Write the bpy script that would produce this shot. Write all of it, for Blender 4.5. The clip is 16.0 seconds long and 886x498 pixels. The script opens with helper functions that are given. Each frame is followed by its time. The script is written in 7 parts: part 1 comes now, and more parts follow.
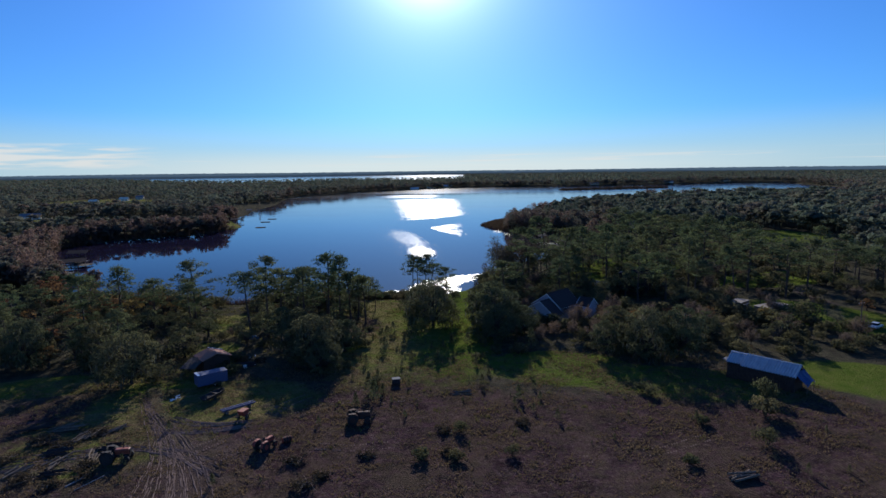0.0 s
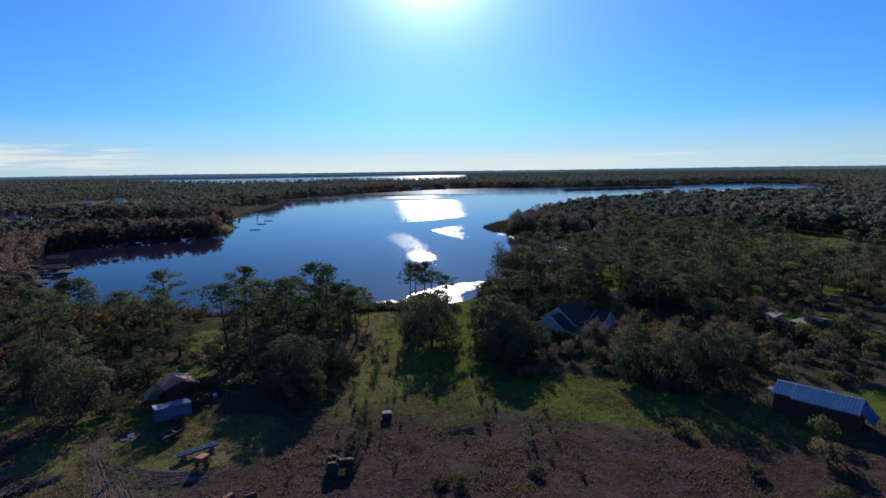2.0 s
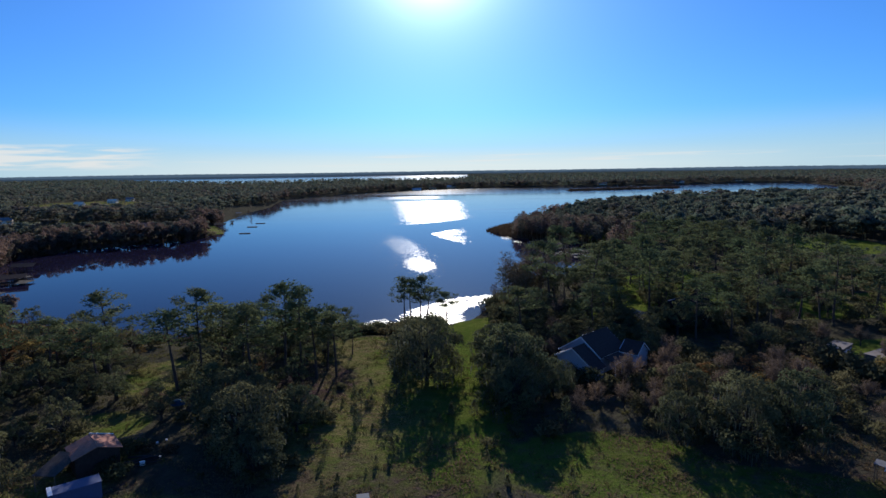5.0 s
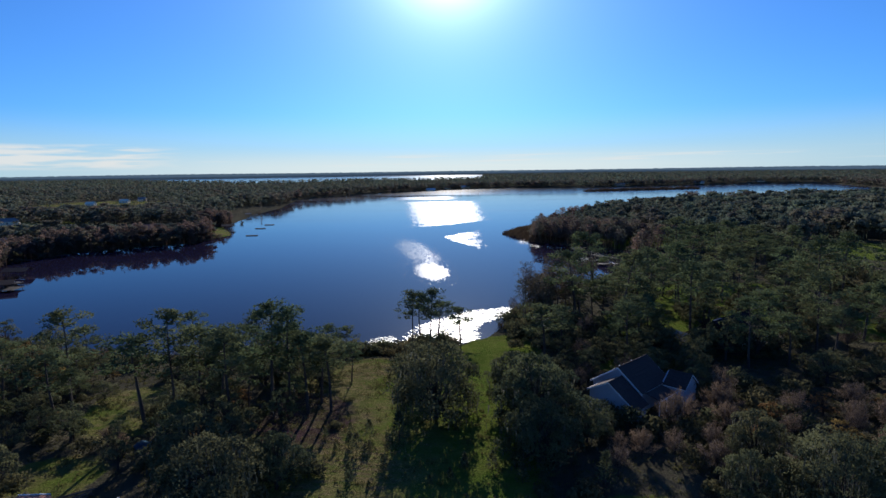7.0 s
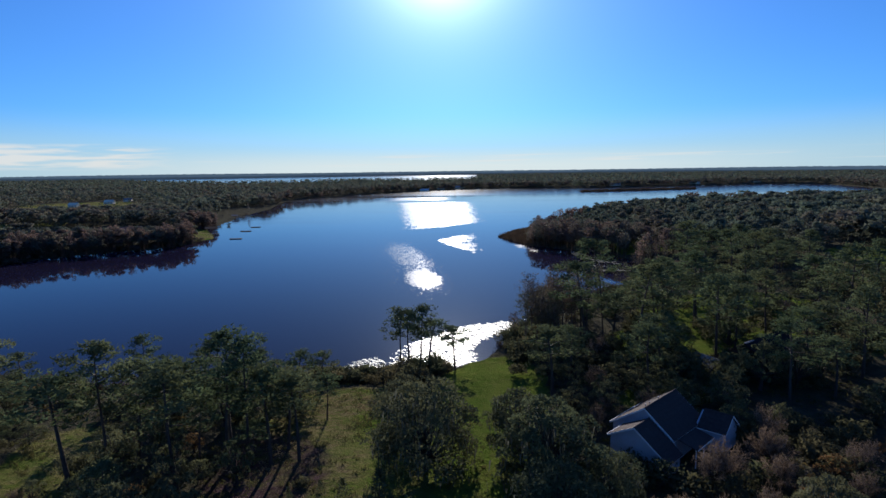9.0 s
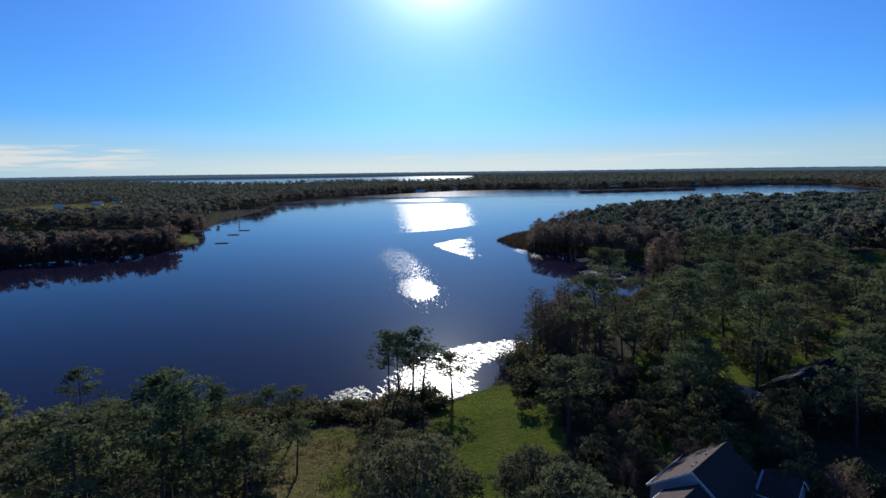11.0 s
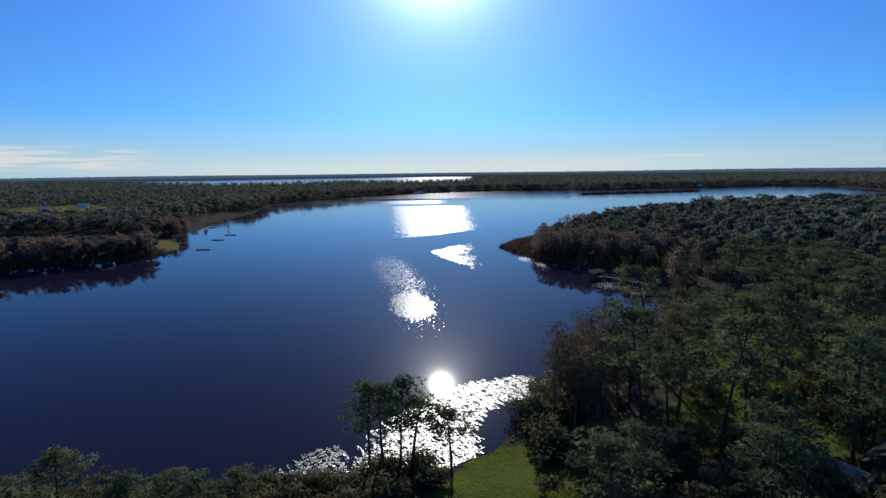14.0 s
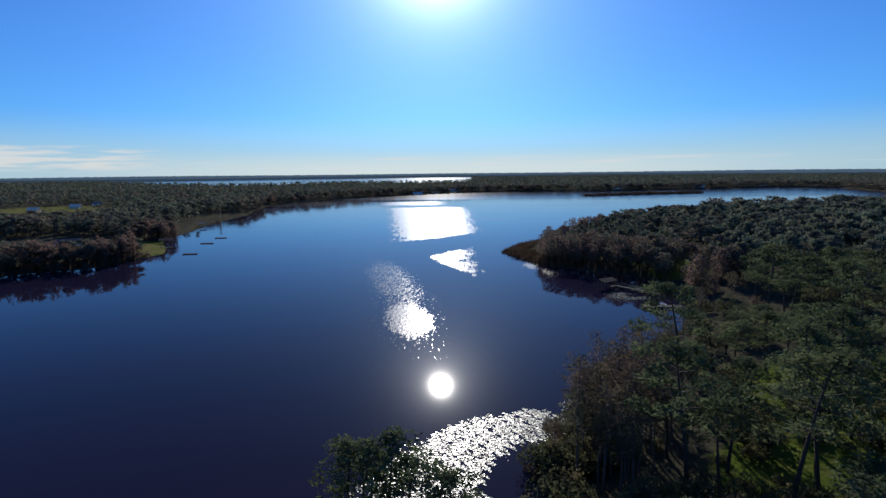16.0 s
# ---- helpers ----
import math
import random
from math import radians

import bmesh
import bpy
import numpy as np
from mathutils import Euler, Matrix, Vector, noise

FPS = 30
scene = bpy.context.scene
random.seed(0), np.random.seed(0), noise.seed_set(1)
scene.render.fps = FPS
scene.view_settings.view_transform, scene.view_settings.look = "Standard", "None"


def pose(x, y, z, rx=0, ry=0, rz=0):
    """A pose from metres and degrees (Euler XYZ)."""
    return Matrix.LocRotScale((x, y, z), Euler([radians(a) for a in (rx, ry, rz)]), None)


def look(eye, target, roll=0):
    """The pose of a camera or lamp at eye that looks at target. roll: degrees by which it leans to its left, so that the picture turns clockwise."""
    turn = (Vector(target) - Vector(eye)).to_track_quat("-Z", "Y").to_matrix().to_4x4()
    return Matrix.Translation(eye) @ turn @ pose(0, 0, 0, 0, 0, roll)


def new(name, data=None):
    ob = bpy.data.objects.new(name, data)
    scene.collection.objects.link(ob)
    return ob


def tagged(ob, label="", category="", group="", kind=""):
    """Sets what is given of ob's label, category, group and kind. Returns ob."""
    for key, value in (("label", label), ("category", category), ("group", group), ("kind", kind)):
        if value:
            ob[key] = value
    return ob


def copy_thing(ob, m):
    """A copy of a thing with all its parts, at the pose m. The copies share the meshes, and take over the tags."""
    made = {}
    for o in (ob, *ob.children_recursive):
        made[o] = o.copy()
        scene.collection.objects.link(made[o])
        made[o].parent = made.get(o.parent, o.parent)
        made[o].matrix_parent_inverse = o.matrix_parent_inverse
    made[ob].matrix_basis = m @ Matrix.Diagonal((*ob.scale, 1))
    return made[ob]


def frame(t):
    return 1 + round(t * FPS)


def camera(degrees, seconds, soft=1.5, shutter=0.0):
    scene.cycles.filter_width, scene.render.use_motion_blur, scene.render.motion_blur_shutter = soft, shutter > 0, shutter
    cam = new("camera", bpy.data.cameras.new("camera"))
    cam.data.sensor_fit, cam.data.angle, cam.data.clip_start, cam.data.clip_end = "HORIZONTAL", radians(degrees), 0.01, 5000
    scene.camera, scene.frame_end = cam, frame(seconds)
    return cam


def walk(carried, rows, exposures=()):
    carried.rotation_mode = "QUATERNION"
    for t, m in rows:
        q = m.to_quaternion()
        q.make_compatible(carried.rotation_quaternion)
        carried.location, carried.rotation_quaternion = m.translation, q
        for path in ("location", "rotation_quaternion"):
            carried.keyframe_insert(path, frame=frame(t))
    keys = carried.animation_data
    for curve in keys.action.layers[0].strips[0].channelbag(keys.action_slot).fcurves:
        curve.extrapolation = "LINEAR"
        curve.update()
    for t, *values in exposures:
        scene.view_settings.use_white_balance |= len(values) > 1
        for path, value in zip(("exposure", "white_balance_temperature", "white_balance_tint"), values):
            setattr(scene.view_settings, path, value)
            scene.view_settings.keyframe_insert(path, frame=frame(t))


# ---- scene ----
cam = camera(73.9, 16.0)
METRES, EYE, TILT, LEAN, TURN = 135.6, 40.0, 0.33, -2.45, 0.0
ROWS = [
    (0.0, 0.0, 0.0, 0.0, -0.44, -8.03, 3.14),
    (0.5, 0.0011, 0.0293, -0.0004, -0.38, -8.03, 3.15),
    (1.0, 0.0023, 0.0588, -0.0009, -0.31, -8.02, 3.16),
    (1.5, 0.0037, 0.0886, -0.0015, -0.26, -8.0, 3.19),
    (2.0, 0.0052, 0.1185, -0.002, -0.25, -7.99, 3.21),
    (2.5, 0.0064, 0.1487, -0.0024, -0.22, -7.99, 3.24),
    (3.0, 0.0074, 0.1793, -0.0027, -0.23, -7.99, 3.25),
    (3.5, 0.0088, 0.2106, -0.0031, -0.21, -7.98, 3.26),
    (6.0, 0.0128, 0.369, -0.0032, 0.36, -7.99, 3.26),
    (6.5, 0.0133, 0.4008, -0.0031, 1.33, -7.93, 3.22),
    (7.0, 0.0138, 0.4327, -0.0029, 1.34, -7.93, 3.22),
    (7.5, 0.0141, 0.4625, -0.003, 1.19, -7.94, 3.22),
    (8.0, 0.014, 0.4946, -0.0034, 1.08, -7.93, 3.21),
    (8.5, 0.0141, 0.5275, -0.0038, 0.96, -7.94, 3.19),
    (9.0, 0.014, 0.5595, -0.0034, 0.74, -7.95, 3.19),
    (11.5, 0.014, 0.72, -0.0041, 0.4, -7.87, 3.19),
    (12.0, 0.014, 0.7502, -0.0039, 0.38, -7.85, 3.17),
    (12.5, 0.0145, 0.7812, -0.0037, 0.34, -7.85, 3.17),
    (13.0, 0.0146, 0.8114, -0.0039, 0.34, -7.82, 3.16),
    (13.5, 0.0146, 0.8428, -0.004, 0.31, -7.8, 3.15),
    (14.0, 0.0146, 0.8736, -0.0039, 0.26, -7.82, 3.17),
    (14.5, 0.0147, 0.9053, -0.0043, 0.24, -7.8, 3.13),
    (15.0, 0.0144, 0.9374, -0.0044, 0.26, -7.8, 3.11),
    (15.5, 0.0141, 0.9692, -0.0046, 0.24, -7.78, 3.1),
    (16.0, 0.0135, 0.9997, -0.0042, 0.23, -7.76, 3.07),
]
walk(cam, [(t, pose(0, 0, EYE, TILT, LEAN, TURN) @ pose(METRES * x, METRES * y, METRES * z, 90 + pitch, roll, yaw)) for t, x, y, z, yaw, pitch, roll in ROWS],
     ((0.0, 0.0), (2.5, 0.08), (7.0, 0.06), (9.0, 0.03), (12.5, -0.04), (16.0, -0.10)))

# ---- sun and sky ----
SUN_ELEV, SUN_AZ = 20.5, -0.7          # degrees; azimuth from +y towards +x

world = bpy.data.worlds.new("world")
scene.world = world
world.use_nodes = True
wn, wl = world.node_tree.nodes, world.node_tree.links
wn.clear()
sky = wn.new("ShaderNodeTexSky")
sky.sky_type, sky.sun_disc = "NISHITA", False
sky.sun_elevation, sky.sun_rotation = radians(SUN_ELEV), radians(SUN_AZ)
sky.altitude, sky.air_density, sky.dust_density, sky.ozone_density = 0.0, 1.0, 0.08, 4.0
tint = wn.new("ShaderNodeMix")
tint.data_type, tint.blend_type = "RGBA", "MULTIPLY"
tint.inputs[0].default_value = 1.0
tint.inputs[7].default_value = (0.355, 0.81, 1.50, 1)
wl.new(sky.outputs[0], tint.inputs[6])
# the pale haze band over the horizon, thin cirrus streaks and one low wedge of cloud
tc = wn.new("ShaderNodeTexCoord")
sep = wn.new("ShaderNodeSeparateXYZ")
wl.new(tc.outputs["Generated"], sep.inputs[0])


def wspan(value, lo, hi, a=0.0, b=1.0):
    n = wn.new("ShaderNodeMapRange")
    n.interpolation_type = "SMOOTHSTEP"
    wl.new(value, n.inputs[0])
    for i, v in zip((1, 2, 3, 4), (lo, hi, a, b)):
        n.inputs[i].default_value = v
    return n.outputs[0]


def wmath(op, a, b):
    n = wn.new("ShaderNodeMath")
    n.operation = op
    for i, v in enumerate((a, b)):
        if isinstance(v, (int, float)):
            n.inputs[i].default_value = v
        else:
            wl.new(v, n.inputs[i])
    return n.outputs[0]


def wmix(fac, a, color):
    n = wn.new("ShaderNodeMix")
    n.data_type = "RGBA"
    wl.new(fac, n.inputs[0])
    wl.new(a, n.inputs[6])
    n.inputs[7].default_value = (*color, 1)
    return n.outputs[2]


def wnoise(scale, detail, stretch):
    m = wn.new("ShaderNodeMapping")
    m.inputs["Scale"].default_value = stretch
    n = wn.new("ShaderNodeTexNoise")
    n.inputs["Scale"].default_value, n.inputs["Detail"].default_value = scale, detail
    wl.new(tc.outputs["Generated"], m.inputs[0])
    wl.new(m.outputs[0], n.inputs["Vector"])
    return n.outputs[0]


# the bright aureole round the sun
dot = wn.new("ShaderNodeVectorMath")
dot.operation = "DOT_PRODUCT"
wl.new(tc.outputs["Generated"], dot.inputs[0])
dot.inputs[1].default_value = (math.sin(radians(SUN_AZ)) * math.cos(radians(SUN_ELEV)), math.cos(radians(SUN_AZ)) * math.cos(radians(SUN_ELEV)), math.sin(radians(SUN_ELEV)))
away = wmath("ARCCOSINE", dot.outputs["Value"], 0.0)
glow = wmath("MULTIPLY", wmath("EXPONENT", wmath("MULTIPLY", away, -6.2), 0.0), 10.6)
core = wmath("MULTIPLY", wmath("EXPONENT", wmath("MULTIPLY", away, -30.0), 0.0), 110.0)
ring = wn.new("ShaderNodeMix")
ring.data_type, ring.blend_type = "RGBA", "ADD"
ring.inputs[0].default_value = 1.0
wl.new(tint.outputs[2], ring.inputs[6])
shade = wn.new("ShaderNodeVectorMath")
shade.operation = "SCALE"
shade.inputs[0].default_value = (0.60, 0.86, 1.22)
wl.new(glow, shade.inputs["Scale"])
bright = wn.new("ShaderNodeVectorMath")
bright.operation = "ADD"
wl.new(shade.outputs[0], bright.inputs[0])
wl.new(core, bright.inputs[1])
wl.new(bright.outputs[0], ring.inputs[7])
haze = wspan(sep.outputs[2], 0.10, 0.0, 0.0, 0.75)
air = wmix(haze, ring.outputs[2], (6.2, 8.1, 9.3))
# warmer where the low haze lies under the sun
air = wmix(wmath("MULTIPLY", wspan(sep.outputs[2], 0.042, 0.002, 0.0, 0.62), wspan(away, 0.75, 0.34)), air, (10.0, 10.4, 10.0))
rag = wnoise(2.2, 7, (5.0, 5.0, 60.0))
up = wmath("SUBTRACT", sep.outputs[2], wmath("MULTIPLY", wmath("SUBTRACT", rag, 0.5), 0.014))
wedge = wmath("MULTIPLY", wspan(up, 0.043, 0.036), wspan(up, 0.004, 0.012))
wedge = wmath("MULTIPLY", wedge, wspan(wmath("ADD", sep.outputs[0], wmath("MULTIPLY", rag, 0.25)), -0.29, -0.36))
wedge = wmath("MULTIPLY", wedge, wspan(rag, 0.36, 0.58))
streak = wmath("MULTIPLY", wspan(wnoise(1.6, 6, (3.0, 3.0, 90.0)), 0.52, 0.68), wmath("MULTIPLY", wspan(sep.outputs[2], 0.030, 0.020), wspan(sep.outputs[2], 0.002, 0.012)))
cover = wmath("MULTIPLY", wmath("MAXIMUM", wedge, wmath("MULTIPLY", streak, 0.6)), 0.8)
cloud_out = wmix(cover, air, (9.6, 9.6, 9.4))
bg = wn.new("ShaderNodeBackground")
bg.inputs[1].default_value = 0.08
wl.new(cloud_out, bg.inputs[0])
wo = wn.new("ShaderNodeOutputWorld")
wl.new(bg.outputs[0], wo.inputs[0])

sun_data = bpy.data.lights.new("sun", "SUN")
sun_data.energy, sun_data.angle, sun_data.color = 5.0, radians(0.53), (1.0, 0.95, 0.90)
sun = new("sun", sun_data)
_e, _a = radians(SUN_ELEV), radians(SUN_AZ)
sun_way = Vector((math.sin(_a) * math.cos(_e), math.cos(_a) * math.cos(_e), math.sin(_e)))
sun.matrix_basis = look(sun_way * 300, (0, 0, 0))

# ---- materials ----


class Nodes:
    """A small builder for a node material."""

    def __init__(self, name):
        self.mat = bpy.data.materials.new(name)
        self.mat.use_nodes = True
        self.n, self.l = self.mat.node_tree.nodes, self.mat.node_tree.links
        self.bsdf = self.n["Principled BSDF"]
        self.out = self.n["Material Output"]

    def put(self, target, value):
        if isinstance(value, bpy.types.NodeSocket):
            self.l.new(value, target)
        else:
            target.default_value = (*value, 1) if isinstance(value, tuple) and len(value) == 3 and target.type == "RGBA" else value

    def coord(self, which="Object"):
        return self.n.new("ShaderNodeTexCoord").outputs[which]

    def mapped(self, scale=(1, 1, 1), rot=(0, 0, 0), which="Object"):
        m = self.n.new("ShaderNodeMapping")
        m.inputs["Scale"].default_value, m.inputs["Rotation"].default_value = scale, [radians(a) for a in rot]
        self.l.new(self.coord(which), m.inputs[0])
        return m.outputs[0]

    def noise(self, scale, detail=4, rough=0.55, vec=None, distort=0.0):
        t = self.n.new("ShaderNodeTexNoise")
        t.inputs["Scale"].default_value, t.inputs["Detail"].default_value = scale, detail
        t.inputs["Roughness"].default_value, t.inputs["Distortion"].default_value = rough, distort
        self.l.new(vec if vec is not None else self.coord(), t.inputs["Vector"])
        return t.outputs[0]

    def wave(self, scale, vec, distortion=2.0, detail=2.0, dscale=1.0):
        t = self.n.new("ShaderNodeTexWave")
        t.inputs["Scale"].default_value, t.inputs["Distortion"].default_value = scale, distortion
        t.inputs["Detail"].default_value, t.inputs["Detail Scale"].default_value = detail, dscale
        self.l.new(vec, t.inputs["Vector"])
        return t.outputs["Fac"]

    def span(self, value, a, b, c=0.0, d=1.0):
        t = self.n.new("ShaderNodeMapRange")
        self.put(t.inputs[0], value)
        for i, v in zip((1, 2, 3, 4), (a, b, c, d)):
            t.inputs[i].default_value = v
        return t.outputs[0]

    def maths(self, op, a, b=0.0):
        t = self.n.new("ShaderNodeMath")
        t.operation = op
        self.put(t.inputs[0], a)
        self.put(t.inputs[1], b)
        return t.outputs[0]

    def mix(self, fac, a, b, blend="MIX"):
        t = self.n.new("ShaderNodeMix")
        t.data_type, t.blend_type = "RGBA", blend
        self.put(t.inputs[0], fac)
        self.put(t.inputs[6], a)
        self.put(t.inputs[7], b)
        return t.outputs[2]

    def attr(self, name):
        t = self.n.new("ShaderNodeAttribute")
        t.attribute_name = name
        return t.outputs["Fac"]

    def rand(self):
        return self.n.new("ShaderNodeObjectInfo").outputs["Random"]

    def island(self):
        return self.n.new("ShaderNodeNewGeometry").outputs["Random Per Island"]

    def bump(self, height, strength=0.5, distance=0.05):
        t = self.n.new("ShaderNodeBump")
        t.inputs["Strength"].default_value, t.inputs["Distance"].default_value = strength, distance
        self.l.new(height, t.inputs["Height"])
        self.l.new(t.outputs[0], self.bsdf.inputs["Normal"])

    def set(self, color=None, rough=None, metal=None, spec=None):
        for key, v in (("Base Color", color), ("Roughness", rough), ("Metallic", metal), ("Specular IOR Level", spec)):
            if v is not None:
                self.put(self.bsdf.inputs[key], v)
        return self.mat


def plain(name, color, rough=0.7, metal=0.0, vary=0.35, scale=3.0, bump=0.3, dist=0.01):
    """A worn, slightly blotched surface."""
    m = Nodes(name)
    a = m.noise(scale, 5)
    b = m.noise(scale * 9, 3)
    f = m.maths("ADD", m.maths("MULTIPLY", a, 0.65), m.maths("MULTIPLY", b, 0.35))
    dark = tuple(c * (1 - vary) for c in color)
    lite = tuple(min(1, c * (1 + vary)) for c in color)
    col = m.mix(m.span(f, 0.3, 0.7), dark, lite)
    m.bump(b, bump, dist)
    return m.set(col, m.span(a, 0.3, 0.7, max(0.05, rough - 0.12), min(1, rough + 0.12)), metal)


def foliage(name, color, other, translucent=0.3, far=False):
    """Leaves: tone varies from tree to tree and leaf to leaf; thin enough to let some light through."""
    m = Nodes(name)
    tone = m.attr("tone") if far else m.rand()
    col = m.mix(tone, color, other)
    leaf = m.span(m.island(), 0, 1, 0.88, 1.12) if far else m.span(m.island(), 0, 1, 0.8, 1.2)
    mixed = m.mix(1.0, col, (1, 1, 1), "MULTIPLY")
    v = m.n.new("ShaderNodeVectorMath")
    v.operation = "SCALE"
    m.l.new(mixed, v.inputs[0])
    m.l.new(leaf, v.inputs["Scale"])
    m.set(v.outputs[0], 0.9, spec=0.0)
    tr = m.n.new("ShaderNodeBsdfTranslucent")
    m.l.new(v.outputs[0], tr.inputs[0])
    ms = m.n.new("ShaderNodeMixShader")
    ms.inputs[0].default_value = translucent
    m.l.new(m.bsdf.outputs[0], ms.inputs[1])
    m.l.new(tr.outputs[0], ms.inputs[2])
    m.l.new(ms.outputs[0], m.out.inputs[0])
    return m.mat


def ground_material():
    m = Nodes("ground")
    big, mid, fine = m.noise(0.035, 5, 0.6), m.noise(0.35, 5, 0.65), m.noise(3.5, 4, 0.7)
    clod = m.noise(11.0, 2)
    lawn, dirt, track = m.attr("lawn"), m.attr("dirt"), m.attr("track")
    litter = m.mix(m.span(mid, 0.35, 0.65), (0.062, 0.055, 0.043), (0.112, 0.100, 0.070))
    litter = m.mix(m.span(fine, 0.5, 0.75, 0, 0.7), litter, (0.055, 0.085, 0.02))
    green = m.mix(m.span(mid, 0.35, 0.68), (0.076, 0.130, 0.018), (0.142, 0.166, 0.036))
    green = m.mix(m.span(fine, 0.45, 0.8, 0, 0.6), green, (0.20, 0.165, 0.07))
    rows = m.noise(1.0, 4, 0.65, m.mapped((0.35, 1.3, 1), (0, 0, 38)))
    hay = m.maths("MULTIPLY", m.span(rows, 0.40, 0.60, 0.35, 1.0), m.span(m.noise(0.07, 5, 0.65), 0.36, 0.54, 0.0, 0.92))
    sx = m.n.new("ShaderNodeSeparateXYZ")
    m.l.new(m.coord(), sx.inputs[0])
    green = m.mix(m.maths("MULTIPLY", hay, m.span(sx.outputs[0], 1, -9)), green, m.mix(m.span(fine, 0.35, 0.65), (0.13, 0.10, 0.05), (0.33, 0.25, 0.13)))
    soil = m.mix(m.span(mid, 0.35, 0.65), (0.028, 0.0168, 0.0205), (0.098, 0.0575, 0.065))
    soil = m.mix(m.span(m.noise(1.7, 5, 0.75), 0.50, 0.66, 0, 0.85), soil, (0.172, 0.122, 0.114))
    olive = m.mix(m.span(fine, 0.35, 0.65), (0.034, 0.032, 0.021), (0.125, 0.094, 0.062))
    weeds = m.mix(m.span(m.noise(0.8, 6, 0.75), 0.48, 0.60, 0, 0.65), soil, olive)
    weeds = m.mix(m.maths("MULTIPLY", m.span(m.noise(0.09, 5, 0.7), 0.50, 0.62, 0, 0.8), 0.65), weeds, olive)
    sand = m.mix(m.span(fine, 0.3, 0.7), (0.072, 0.052, 0.046), (0.20, 0.152, 0.132))
    edge = m.span(m.maths("ADD", lawn, m.maths("MULTIPLY", m.maths("SUBTRACT", mid, 0.5), 1.3)), 0.35, 0.65)
    dedge = m.span(m.maths("ADD", m.maths("ADD", dirt, m.maths("MULTIPLY", m.maths("SUBTRACT", mid, 0.5), 1.1)), m.maths("MULTIPLY", m.maths("SUBTRACT", m.noise(0.5, 6, 0.75), 0.5), 1.8)), 0.16, 0.86)
    col = m.mix(edge, litter, green)
    col = m.mix(dedge, col, weeds)
    # tractor tread: close ridges in patches that turn with the machine's way
    bend = m.n.new("ShaderNodeVectorMath")
    bend.operation = "MULTIPLY_ADD"
    nz = m.n.new("ShaderNodeTexNoise")
    nz.inputs["Scale"].default_value, nz.inputs["Detail"].default_value = 0.05, 2
    m.l.new(m.coord(), nz.inputs["Vector"])
    m.l.new(nz.outputs["Color"], bend.inputs[0])
    bend.inputs[1].default_value = (4, 4, 0)
    m.l.new(m.coord(), bend.inputs[2])
    warp = m.n.new("ShaderNodeMapping")
    warp.inputs["Rotation"].default_value = (0, 0, radians(62))
    m.l.new(bend.outputs[0], warp.inputs[0])
    tread = m.wave(1.25, warp.outputs[0], 0.6, 3, 1.2)
    patch = m.maths("MULTIPLY", m.span(m.noise(0.10, 3), 0.47, 0.55), dirt)
    treadc = m.maths("MULTIPLY", m.maths("MULTIPLY", m.span(tread, 0.45, 0.85), patch), 0.5)
    col = m.mix(treadc, col, (0.19, 0.15, 0.11))
    tedge = m.span(m.maths("ADD", track, m.maths("MULTIPLY", m.maths("SUBTRACT", fine, 0.5), 0.9)), 0.25, 0.7, 0, 0.6)
    col = m.mix(tedge, col, sand)
    col = m.mix(m.span(big, 0.4, 0.65, 0, 0.35), col, m.mix(0.5, col, (0.03, 0.02, 0.012)))
    h = m.maths("ADD", m.maths("MULTIPLY", fine, 0.6), m.maths("MULTIPLY", clod, 0.4))
    h = m.maths("ADD", h, m.maths("MULTIPLY", m.maths("MULTIPLY", tread, patch), 0.6))
    h = m.maths("ADD", h, m.maths("MULTIPLY", m.noise(1.2, 5, 0.7), 1.6))
    m.bump(h, 1.0, 0.45)
    return m.set(col, 1.0, spec=0.0)


